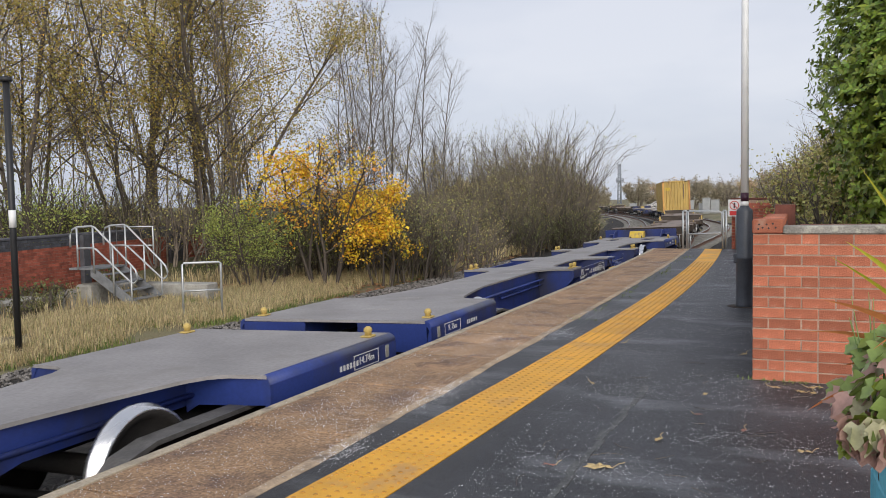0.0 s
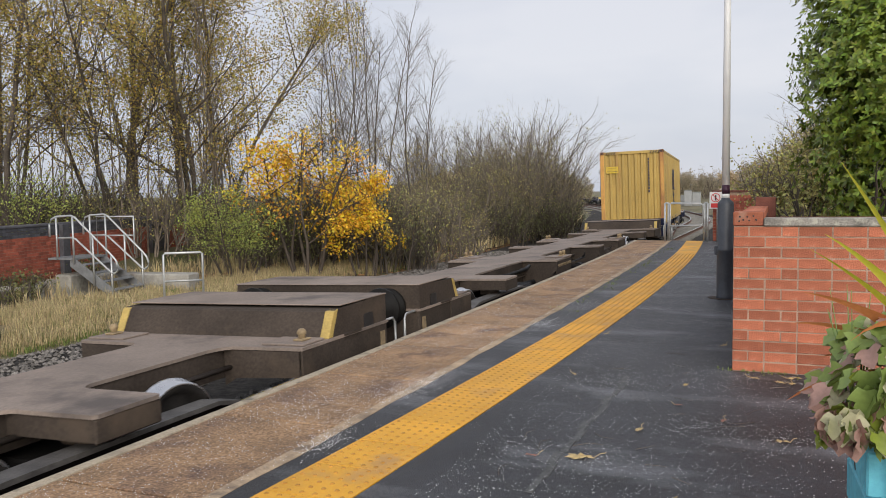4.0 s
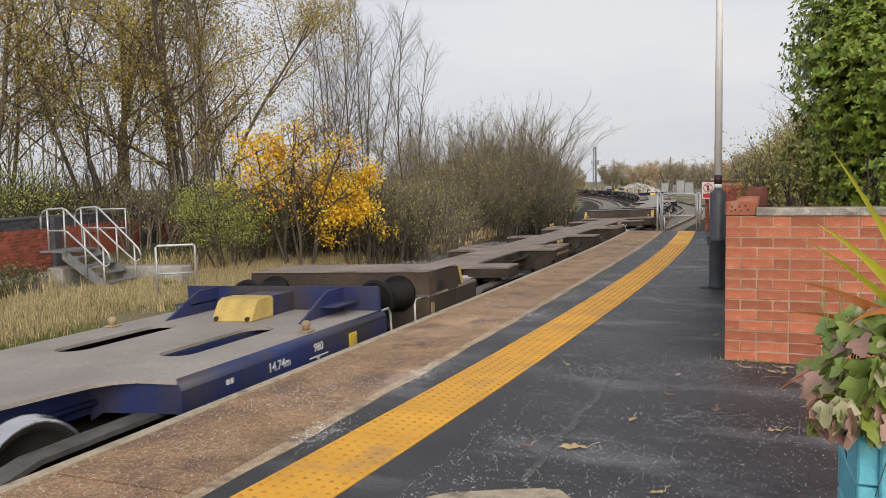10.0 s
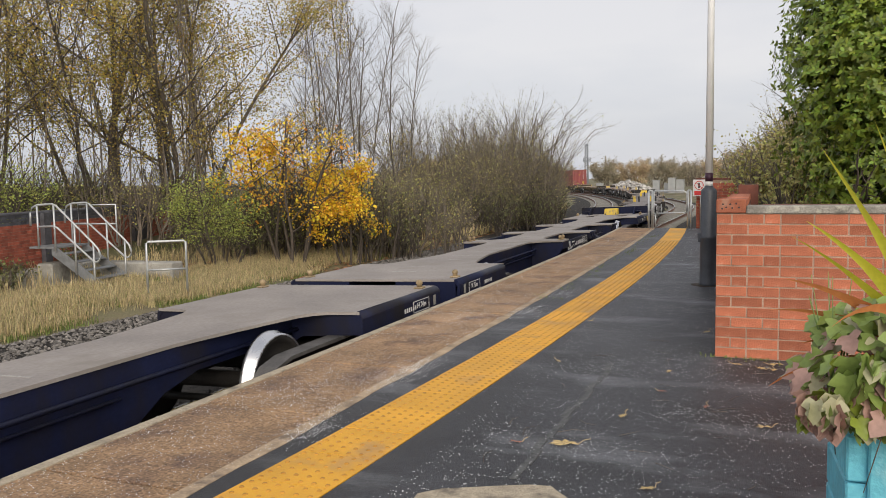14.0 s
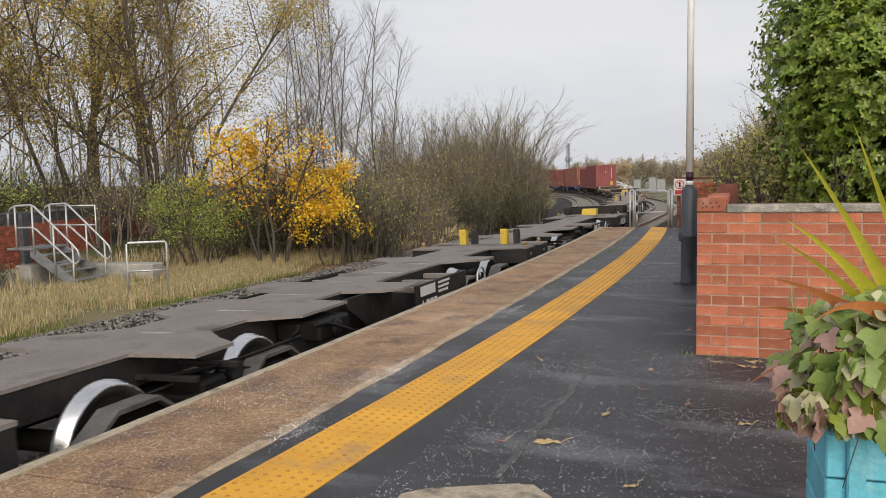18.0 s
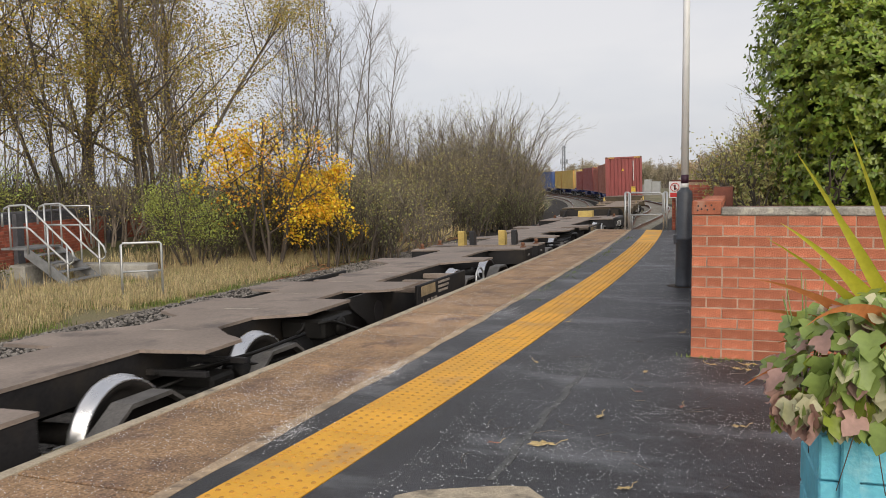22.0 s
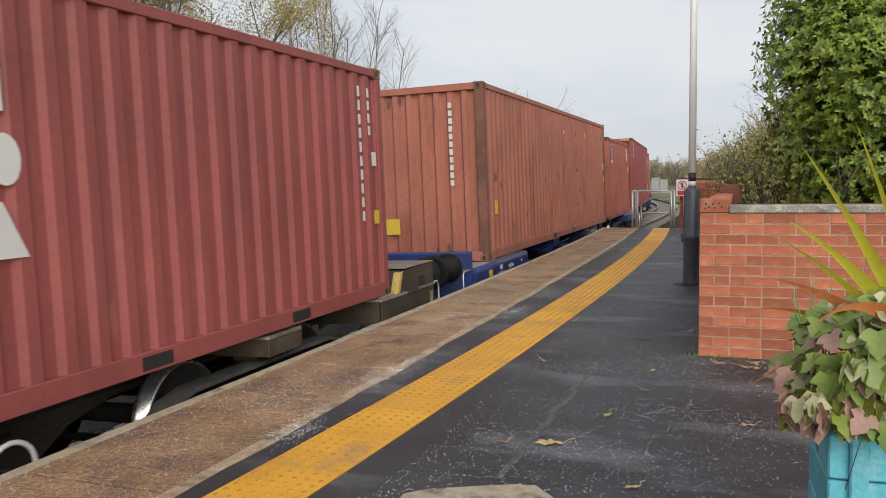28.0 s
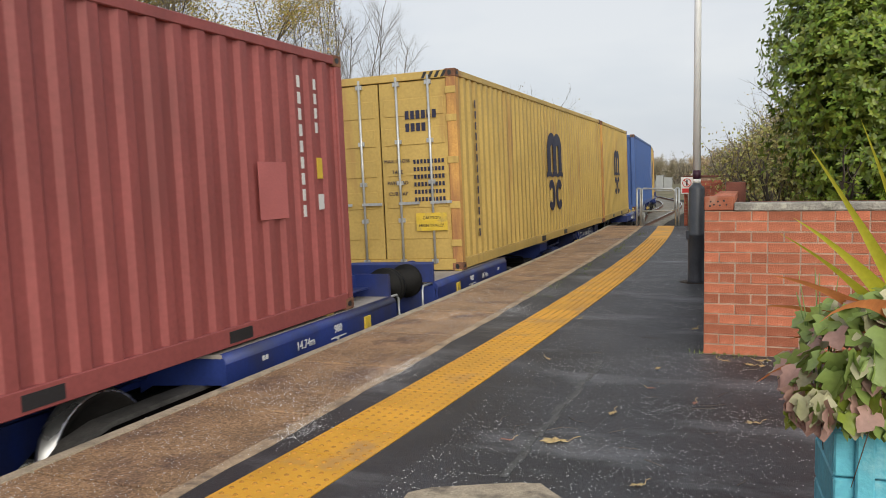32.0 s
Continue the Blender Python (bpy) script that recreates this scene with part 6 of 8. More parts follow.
    if "badge" in logo:
        y, z = logo["badge"]
        bm = bmesh.new()
        box(bm, x, x + 0.004, y - 0.21, y + 0.21, z - 0.30, z + 0.30)
        badge = part("badge", bm, M_LETTER, c, "white-framed badge")
        bm = bmesh.new()
        box(bm, x + 0.004, x + 0.007, y - 0.185, y + 0.185, z - 0.275, z + 0.275)
        part("badge_field", bm, M_SIGN_BLUE, badge)
        for up, mm in ((0.04, M_YELLOW), (-0.12, M_YELLOW)):
            bm = bmesh.new()
            side_plate(bm, [(y + a, z + up + b) for a, b in ((-0.15, -0.04), (-0.06, 0.03), (0.14, 0.10), (0.14, 0.17), (-0.04, 0.13), (-0.13, 0.06))], x + 0.007, x + 0.010)
            part("badge_swoosh", bm, mm, badge)
        bm = bmesh.new()
        side_plate(bm, [(y - 0.184, z - 0.274), (y + 0.184, z - 0.274), (y + 0.184, z - 0.18), (y - 0.184, z - 0.22)], x + 0.0072, x + 0.0098)
        part("badge_foot", bm, M_LETTER, badge)

    # markings on the near end
    y = -L - 0.002 + (0.03 if not doors else 0.014)
    if doors:
        bm = bmesh.new()
        for k, z, n, w in ((0.16, 2.28, 6, 0.06), (0.16, 2.1, 4, 0.06)):
            for i in range(n):
                box(bm, 0.42 + i * 0.085, 0.42 + i * 0.085 + w, y - 0.004, y, z - 0.06, z + 0.06)
        for r in range(6):
            for i in range(9):
                box(bm, 0.52 + i * 0.055, 0.52 + i * 0.055 + 0.035, y - 0.004, y, 1.60 - r * 0.11 - 0.03, 1.60 - r * 0.11 + 0.03)
        tagged(part("marking", bm, M_NAVY, c), kind="stuff")
        for i, t in enumerate(("MAX GROSS", "TARE", "PAYLOAD", "CUB.CAP")):
            words("lettering", t, 0.075, M_NAVY, c, pose(0.26, y - 0.004, 1.62 - i * 0.16, 90, 0, 0))
    elif logo.get("end_column"):
        bm = bmesh.new()
        for i in range(11):
            z = H - 0.35 - i * 0.125
            box(bm, 0.62, 0.68, y - 0.034, y - 0.03 + 0.002, z - 0.045, z + 0.045)
        tagged(part("marking", bm, mark if paint is not M_CY else M_NAVY, c), kind="stuff")
    if logo.get("end_triangle"):
        bm = bmesh.new()
        o = [bm.verts.new((a, y - 0.034, b)) for a, b in ((-0.15, 1.92), (0.05, 1.92), (-0.05, 2.12))]
        bm.faces.new(o)
        part("warning_triangle", bm, M_YELLOW, c)
    if plate:
        px, pz, text, tall = plate
        bm = bmesh.new()
        box(bm, px - (0.14 if tall else 0.24), px + (0.14 if tall else 0.24), y - 0.04, y - 0.032, pz - (0.22 if tall else 0.13), pz + (0.22 if tall else 0.13))
        pl = part("warning_plate", bm, M_YELLOW, c, "small yellow warning plate")
        for i, t in enumerate(text):
            words("lettering", t, 0.062 if not tall else 0.085, M_BLACK, pl, pose(px, y - 0.041, pz + (0.055 if not tall else 0.13) - i * (0.11 if not tall else 0.13), 90, 0, 0))
    m = s0 + L
    c.matrix_basis = vehicle_pose(m, length, RAIL + DECK + 0.005)
    moving.append((c, m, length, RAIL + DECK + 0.005))
    return c


L40, L20, HC, H86 = 12.192, 6.058, 2.896, 2.591
Y_SIDE = {"paint": M_NAVY, "columns": ((-5.2, 13, 0.13, 2.45), (-4.75, 11, 0.11, 2.3)), "emblem": (0.2, 1.28, 1.0, M_NAVY), "end_column": True}
R_SIDE = {"emblem": (0.2, 1.28, 1.0, M_OCHRE), "end_triangle": True, "columns": ((5.05, 11, 0.125, 2.35), (5.4, 4, 0.125, 2.32)), "end_column": True,
          "patches": ((5.38, 5.48, 1.6, 1.8, M_YELLOW), (5.42, 5.56, 1.22, 1.32, M_LETTER), (5.33, 5.45, 1.12, 1.22, M_LETTER), (5.5, 5.85, 0.25, 0.65, M_YELLOW)),
          "shapes": (([(5.5, 0.85), (5.72, 0.85), (5.58, 1.05)], M_YELLOW),)}
C2_SIDE = {"columns": ((2.45, 10, 0.12, 2.3), (2.68, 4, 0.11, 2.3)),
           "patches": ((-2.72, -2.58, 1.66, 1.73, M_LETTER), (2.72, 2.82, 1.5, 1.65, M_LETTER), (2.72, 2.84, 0.85, 1.0, M_YELLOW), (-2.22, -2.13, 1.75, 2.2, M_LETTER)),
           "shapes": (([(-2.14 + 0.11 * math.cos(u), 1.48 + 0.15 * math.sin(u)) for u in (math.pi / 8 * i for i in range(16))], M_LETTER), ([(-2.24, 0.92), (-2.02, 0.92), (-2.18, 1.24), (-2.24, 1.24)], M_LETTER))}
container("yellow corrugated container with navy markings", L40, HC, M_CY, 77.4, Y_SIDE, plate=(-0.75, 2.18, ("CAUTION", "HIGH TRAILER"), False), high=True)
container("tall maroon corrugated container with a faded gold emblem", L40, HC, M_CR, 303.4, R_SIDE, plate=(0.62, 0.62, ("CAUTION", "9 6", "HIGH"), True), high=True)
container("dark maroon half-length container with white painted shapes", L20, H86, M_CR, 316.2, C2_SIDE)
container("faded orange container with rust stains", L40, HC, M_CO, 326.2, {"patches": ((-5.62, -5.45, 0.75, 0.98, M_YELLOW), (0.2, 0.26, 2.35, 2.45, M_LETTER), (2.9, 2.96, 2.4, 2.5, M_LETTER), (5.5, 5.56, 2.4, 2.6, M_SIGN_BLUE), (5.72, 5.84, 1.55, 1.75, M_LETTER)), "shapes": (([(5.72, 1.2), (5.92, 1.2), (5.8, 1.4)], M_YELLOW),), "end_column": True}, plate=(-0.55, 0.6, ("", ""), False))
container("faded brick-red half-length container with a blue badge", L20, H86, M_CO2, 339.35, {"rows": ((2.1, 3, 0.12, 2.32), (2.1, 4, 0.12, 2.16), (2.16, 3, 0.12, 2.0)), "badge": (-2.21, 2.1), "patches": ((2.42, 2.52, 1.55, 1.7, M_LETTER), (2.72, 2.82, 1.55, 1.7, M_YELLOW))})
container("maroon container with a blue and yellow badge", L40, HC, M_CR, 346.9, {"columns": ((5.2, 10, 0.12, 2.35),), "badge": (-5.5, 2.43), "patches": ((5.45, 5.8, 0.55, 0.95, M_YELLOW),), "shapes": (([(5.5, 1.1), (5.72, 1.1), (5.58, 1.3)], M_YELLOW),)}, high=True)
container("maroon half-length container with a pale pink patch", L20, H86, M_CR, 359.95, {"columns": ((2.15, 9, 0.12, 2.25), (2.45, 4, 0.11, 2.25)), "badge": (-2.0, 2.12), "patches": ((1.4, 1.85, 1.0, 1.5, M_PINK), (2.42, 2.52, 1.35, 1.55, M_YELLOW), (2.42, 2.52, 1.05, 1.2, M_LETTER))})
container("yellow container with closed doors and navy emblem", L40, HC, M_CY, 369.5, {"paint": M_NAVY, "columns": ((-5.2, 13, 0.13, 2.45),), "emblem": (0.2, 1.28, 1.0, M_NAVY)}, doors=True, plate=(0.78, 0.72, ("CAUTION", "HIGH TRAILER"), False), high=True)
container("yellow half-length container with navy emblem", L20, HC, M_CY, 382.0, {"emblem": (0.1, 1.3, 0.85, M_NAVY)})
container("blue corrugated steel shipping container", L40, HC, M_CB, 390.6, {"columns": ((5.3, 9, 0.1, 2.2),)})
container("yellow half-length corrugated shipping container", L20, HC, M_CY, 403.2, {"emblem": (0.1, 1.3, 0.85, M_NAVY)})
container("yellow corrugated steel shipping container", L40, HC, M_CY, 413.2, {"emblem": (0.2, 1.28, 1.0, M_NAVY)})
container("yellow half-length corrugated shipping container", L20, HC, M_CY, 426.0, {"emblem": (0.1, 1.3, 0.85, M_NAVY)})

# ---- brickwork ----
M_BRICK_RUN = mat("red_brick_run", (0.36, 0.10, 0.062), rough=0.88, var=0.3, scale=6, fine=80, bump=0.3, island=0.28)
M_BLUE_RUN = mat("blue_brick_run", (0.075, 0.076, 0.088), rough=0.65, var=0.3, scale=6, fine=80, bump=0.2, island=0.3)
BL, BH, BJ = 0.238, 0.0825, 0.0085  # brick pitch and joint


def brick_mesh(w, d, h, material, name="brick"):
    bm = bmesh.new()
    box(bm, -w / 2, w / 2, 0, d, -h / 2, h / 2, 0.004)
    return mesh_of(bm, name, material)


def brick_face(parent, length, courses, material, dark=None, z0=0.0, proud=0.003, seed=5):
    """Bricks in Flemish-like bond on a face that looks along -y, each its own piece, sharing three meshes."""
    rnd = random.Random(seed)
    full, half = brick_mesh(BL - BJ, 0.05, BH - BJ, material), brick_mesh(BL / 2 - BJ, 0.05, BH - BJ, material)
    for c in range(courses):
        x, z = 0.0, z0 + (c + 0.5) * BH
        if c % 2:
            seq = [half]
        else:
            seq = [full]
        while x < length - 0.02:
            me = seq.pop() if seq else (half if rnd.random() < 0.12 else full)
            w = BL if me is full else BL / 2
            if x + w > length + 0.01:
                me, w = half, BL / 2
            ob = new("brick", me)
            ob.parent = parent
            ob.matrix_basis = pose(x + w / 2, -proud + rnd.uniform(-0.002, 0.002), z, 0, 0, 0)
            x += w


def brick_run(name, parent, length, courses, material, z0=0.0, both=False, seed=6):
    """A long run of far-off bricks as one part."""
    rnd = random.Random(seed)
    vs, fs = [], []
    for c in range(courses):
        x, z = -(BL / 2 if c % 2 else 0.0), z0 + c * BH
        while x < length:
            a, b = max(0.0, x) + BJ / 2, min(length, x + BL) - BJ / 2
            if b - a > 0.03:
                o, p = len(vs), -0.008 + rnd.uniform(-0.003, 0.003)
                vs += [(u, v, w) for u in (a, b) for v in (p, 0.03) for w in (z + BJ / 2, z + BH - BJ / 2)]
                fs += [tuple(o + i for i in f) for f in ((0, 1, 3, 2), (4, 6, 7, 5), (0, 4, 5, 1), (2, 3, 7, 6), (1, 5, 7, 3))]
            x += BL
    return tagged(raw(name, vs, fs, material, parent), "weathered brick courses", kind="stuff")


# garden wall at the back of the platform
wall = thing("garden_wall", pose(-0.33, 6.85, 0), "low red brick garden wall with a lichened stone coping", "wall", kind="structure")
bm = bmesh.new()
box(bm, 0.005, 9.3, 0.0, 0.22, -0.1, 14 * BH)
part("wall_core", bm, M_MORTAR, wall)
bm = bmesh.new()
box(bm, 0.225, 9.3, -0.018, 0.245, 14 * BH, 14 * BH + 0.062, 0.008)
part("coping", bm, M_COPING, wall, "grey stone coping spotted with white lichen")
bm = bmesh.new()
box(bm, 0.0, 0.222, -0.012, 0.225, 14 * BH + 0.004, 14 * BH + 0.115, 0.008)
cap = part("pier_cap", bm, M_BRICK, wall, "terracotta cap brick with small dark holes")
# small black discs paint the shade inside the cap's holes
for x, z in ((0.05, 0.075), (0.075, 0.05), (0.105, 0.075), (0.12, 0.045), (0.045, 0.04), (0.15, 0.08), (0.17, 0.05)):
    bm = bmesh.new()
    lathe(bm, [(-0.0135, 0.0075), (-0.0115, 0.0075)], "y", (x, 0, 14 * BH + z), 8)
    part("cap_hole", bm, M_BLACK, cap)
bm = bmesh.new()
box(bm, 0.0, 0.215, 0.226, 4.2, -0.1, 14 * BH)
part("return_wall", bm, M_BRICK_DARK, wall)
me = brick_mesh(0.105, 0.215, 0.07, M_BRICK, "coping_brick")
for i in range(36):
    ob = new("coping_brick", me)
    ob.parent = wall
    ob.matrix_basis = pose(-0.005 + 0.0 * i, 0.29 + i * 0.111, 14 * BH + 0.038, 0, 0, -90)
bm = bmesh.new()
box(bm, 0.06, 0.30, 4.2, 4.44, -0.1, 1.34, 0.008)
part("end_pier", bm, M_BRICK_DARK, wall, "taller dark brick pier")
bm = bmesh.new()
box(bm, 0.345, 9.3, 2.6, 2.82, -0.1, 1.14, 0.006)
part("inner_wall", bm, M_BRICK_DARK, wall, "low inner brick wall of the flower bed")
bm = bmesh.new()
box(bm, 0.22, 9.3, 0.25, 2.6, -0.05, 0.92)
part("bed_soil", bm, M_SOIL, wall)

# dark wall at the platform's end
back = thing("end_wall", pose(-1.72, 24.35, -0.05), "dark red brick wall at the platform end", "wall", kind="structure")
bm = bmesh.new()
box(bm, 0.005, 7.0, 0.0, 0.22, -0.9, 17 * BH)
part("wall_core", bm, M_MORTAR, back)
brick_run("brick_courses", back, 7.0, 16, M_BRICK_RUN)
bm = bmesh.new()
box(bm, -0.02, 7.0, -0.02, 0.24, 17 * BH, 17 * BH + 0.06, 0.008)
part("coping", bm, M_BRICK_DARK, back)

# parapet behind the far grass strip
par = thing("parapet", pose(-16.1, 10.2, -1.1, 0, 0, 106.8), "old red brick parapet with blue brick copings and piers", "wall", kind="structure")
bm = bmesh.new()
box(bm, 0.0, 15.4, 0.004, 0.35, -0.3, 19 * BH)
part("wall_core", bm, M_MORTAR, par)
tagged(brick_run("brick_courses", par, 15.4, 19, M_BRICK_RUN, seed=8), "faded red brick courses")
brick_run("coping_courses", par, 15.4, 3, M_BLUE_RUN, 19 * BH, seed=9)
bm = bmesh.new()
box(bm, -0.02, 15.42, -0.03, 0.38, 22 * BH - 0.002, 22 * BH + 0.07, 0.02)
part("coping", bm, M_BRICK_BLUE, par)
for x in (6.55, 11.9):
    bm = bmesh.new()
    box(bm, x, x + (0.34 if x < 8 else 1.2), -0.14, -0.012, -0.3, 22 * BH + 0.03, 0.01)
    part("pier", bm, M_BRICK_BLUE, par, "blue brick pier")

# crumbling stone edge of a former platform below the parapet
edge = thing("stone_edge", Matrix(), "crumbling pale stone edge overgrown with grass", "stone edging", kind="structure")
rnd = random.Random(21)
for i in range(19):
    y = 8.2 + i * 0.52
    bm = bmesh.new()
    box(bm, -0.28, 0.28, -0.25, 0.25, -0.35, 0.32 + rnd.uniform(-0.06, 0.05), 0.05)
    ob = part("edge_stone", bm, M_CONCRETE, edge)
    ob.matrix_basis = pose(-15.55 - 0.10 * i + rnd.uniform(-0.08, 0.08), y, -0.92, rnd.uniform(-3, 3), rnd.uniform(-3, 3), rnd.uniform(-8, 8))

# ---- metal steps with handrails ----
steps = thing("metal_steps", pose(-16.4, 15.0, -1.05, 0, 0, 8.0), "short flight of grey metal steps with galvanised handrails", "steps")
for i in range(5):
    bm = bmesh.new()
    box(bm, 0.45 + i * 0.29, 0.45 + i * 0.29 + 0.27, 0.06, 1.14, 0.84 - i * 0.2, 0.87 - i * 0.2, 0.004)
    part("tread", bm, M_STEEL_GREY, steps)
for y in (0.02, 1.15):
    bm = bmesh.new()
    o = [(0.3, 1.0), (0.45, 1.0), (2.0, -0.06), (1.85, -0.12), (1.7, -0.12), (0.3, 0.82)]
    lo = [bm.verts.new((a, y, b)) for a, b in o]
    hi = [bm.verts.new((a, y + 0.03, b)) for a, b in o]
    bm.faces.new(lo)
    bm.faces.new(hi[::-1])
    for i in range(6):
        bm.faces.new((lo[i], hi[i], hi[(i + 1) % 6], lo[(i + 1) % 6]))
    part("stringer", bm, M_STEEL_GREY, steps)
bm = bmesh.new()
box(bm, -0.3, 0.44, -0.02, 1.2, 0.98, 1.03, 0.005)
part("landing", bm, M_STEEL_GREY, steps)
bm = bmesh.new()
box(bm, -0.25, 0.2, 0.1, 1.1, -0.2, 0.6, 0.05)
part("landing_base", bm, M_CONCRETE, steps, "weathered concrete landing block")
for y in (-0.02, 1.22):
    bm = bmesh.new()
    tube(bm, [(-0.22, y, 1.55), (-0.22, y, 1.85), (-0.15, y, 1.99), (0.0, y, 2.05), (0.42, y, 2.07), (0.52, y, 2.03), (1.5, y, 1.12), (1.63, y, 0.98), (1.68, y, 0.84), (1.66, y, 0.72), (1.57, y, 0.66), (1.47, y, 0.70), (0.52, y, 1.50), (0.42, y, 1.53), (0.0, y, 1.52)], 0.026, 8)
    part("handrail", bm, M_GALV, steps, "bent galvanised handrail")
    for x, a, b in ((-0.02, 1.0, 2.04), (0.45, 0.9, 2.05), (1.0, 0.35, 1.60), (1.5, -0.1, 1.12)):
        bm = bmesh.new()
        tube(bm, [(x, y, a), (x, y, b)], 0.024, 8)
        part("post", bm, M_GALV, steps)
bm = bmesh.new()
tube(bm, [(-0.1, 1.6, 1.0), (-0.1, 1.6, 2.0), (0.95, 1.7, 2.0), (0.95, 1.7, 1.0)], 0.024, 8)
tube(bm, [(-0.1, 1.6, 1.5), (0.95, 1.7, 1.5)], 0.022, 8)
part("guard_rail", bm, M_GALV, steps)
bm = bmesh.new()
box(bm, 0.5, 2.6, 1.55, 2.1, -0.2, 0.5, 0.03)
part("side_block", bm, M_CONCRETE, steps, "pale concrete block beside the steps")

hoop = thing("guard_hoop", pose(-12.87, 14.66, -1.02), "galvanised tubular guard rail standing in dry grass", "guard rail")
bm = bmesh.new()
tube(bm, [(0, 0, -0.1), (0, 0, 1.16), (0.03, 0.03, 1.19), (0.62, 0.52, 1.19), (0.65, 0.55, 1.16), (0.65, 0.55, -0.1)], 0.027, 10)
part("hoop", bm, M_GALV, hoop)
bm = bmesh.new()
tube(bm, [(0, 0, 0.55), (0.65, 0.55, 0.55)], 0.024, 8)
part("mid_rail", bm, M_GALV, hoop)

slim = thing("slim_post", pose(-12.47, 10.02, -1.05), "slim black lineside post", "post")
bm = bmesh.new()
tube(bm, [(0, 0, -0.1), (0, 0, 4.7)], 0.055, 10)
part("shaft", bm, M_BLACK, slim)
bm = bmesh.new()
tube(bm, [(0, 0, 4.7), (0, 0, 4.78)], 0.10, 10)
part("head", bm, M_BLACK, slim)
bm = bmesh.new()
tube(bm, [(0, 0, 2.2), (0, 0, 2.5)], 0.06, 10)
part("band", bm, M_WHITE, slim)

# ---- lamp post ----
lamp = thing("lamp_post", pose(-0.645, 11.42, 0), "white lamp post with maroon band on a dark grey base column", "lamp post")
bm = bmesh.new()
lathe(bm, [(0.0, 0.12), (0.03, 0.108), (0.62, 0.106), (0.63, 0.112), (0.66, 0.112), (0.67, 0.104), (1.25, 0.102), (1.275, 0.098), (1.31, 0.058), (1.33, 0.055)], "z", (0, 0, 0), 24)
part("base_column", bm, M_POLE_DARK, lamp, "dark grey painted base column")
bm = bmesh.new()
box(bm, -0.135, -0.08, -0.05, 0.05, 0.58, 0.70, 0.01)
part("collar_lug", bm, M_POLE_DARK, lamp)
bm = bmesh.new()
box(bm, 0.08, 0.125, -0.05, 0.05, 0.58, 0.68, 0.01)
part("collar_lug", bm, M_POLE_DARK, lamp)
bm = bmesh.new()
lathe(bm, [(1.33, 0.050), (1.385, 0.050)], "z", (0, 0, 0), 20)
part("lower_band", bm, M_WHITE, lamp)
bm = bmesh.new()
lathe(bm, [(1.386, 0.0505), (1.50, 0.050)], "z", (0, 0, 0), 20)
part("maroon_band", bm, M_MAROON, lamp, "maroon painted band")
bm = bmesh.new()
lathe(bm, [(1.501, 0.050), (3.2, 0.045), (5.2, 0.040)], "z", (0, 0, 0), 20)
part("shaft", bm, M_WHITE, lamp, "white tapering shaft")
bm = bmesh.new()
box(bm, -0.16, 0.16, -0.1, 0.5, 5.2, 5.32, 0.03)
part("lantern", bm, M_WHITE, lamp)
bm = bmesh.new()
slab(bm, [(0.22 * math.cos(u), 0.2 * math.sin(u)) for u in (math.pi / 6 * i + 0.1 * (i % 3) for i in range(12))], -0.01, 0.006)
part("patch", bm, M_SOIL, lamp, "broken asphalt round the base")

# ---- gate, sign and posts at the platform end ----
gate = thing("platform_gate", pose(-2.85, 23.92, 0.0), "galvanised tubular gate at the platform end", "gate")
bm = bmesh.new()
tube(bm, [(0.0, 0, -0.05), (0.0, 0, 1.04), (0.03, 0, 1.07), (0.83, 0, 1.05), (0.89, 0, 1.02), (0.91, 0, 0.96), (0.91, 0, 0.53), (0.89, 0, 0.47), (0.83, 0, 0.44), (0.0, 0, 0.42)], 0.026, 10)
part("leaf_frame", bm, M_GALV, gate)
for x, a in ((-0.14, 1.07), (-0.04, 1.08), (0.94, 1.07), (1.02, 1.07)):
    bm = bmesh.new()
    tube(bm, [(x, 0.04, -0.05), (x, 0.04, a)], 0.03, 10)
    part("gate_post", bm, M_GALV, gate)
for x0, x1 in ((-0.14, -0.04), (0.94, 1.02)):
    bm = bmesh.new()
    tube(bm, [(x0, 0.04, 1.07), (x1, 0.04, 1.07)], 0.026, 8)
    part("post_cap", bm, M_GALV, gate)
bm = bmesh.new()
tube(bm, [(0.06, 0.0, 0.02), (0.06, 0, 0.42)], 0.02, 8)
part("drop_bolt", bm, M_GALV, gate)

sign = thing("warning_sign", pose(-1.635, 24.2, 0.0), "white no-entry sign with a red ring on a post", "sign")
bm = bmesh.new()
box(bm, -0.165, 0.165, -0.006, 0.006, 0.90, 1.37, 0.003)
part("plate", bm, M_WHITE, sign)
bm = bmesh.new()
pts = [(0.115 * math.cos(u), -0.014, 1.21 + 0.115 * math.sin(u)) for u in (math.pi * i / 16 for i in range(33))]
tube(bm, pts, 0.011, 6, cap=False)
part("ring", bm, M_RED_SIGN, sign)
bm = bmesh.new()
tube(bm, [(-0.08, -0.014, 1.29), (0.08, -0.014, 1.13)], 0.010, 6)
part("slash", bm, M_RED_SIGN, sign)
bm = bmesh.new()
box(bm, -0.022, 0.022, -0.010, -0.007, 1.13, 1.28)
part("black_bar", bm, M_BLACK, sign)
bm = bmesh.new()
box(bm, -0.125, 0.125, -0.010, -0.007, 0.93, 1.05)
part("red_panel", bm, M_RED_SIGN, sign)
bm = bmesh.new()
tube(bm, [(0.05, 0.03, -0.02), (0.05, 0.03, 1.3)], 0.025, 8)
part("sign_post", bm, M_GALV, sign)

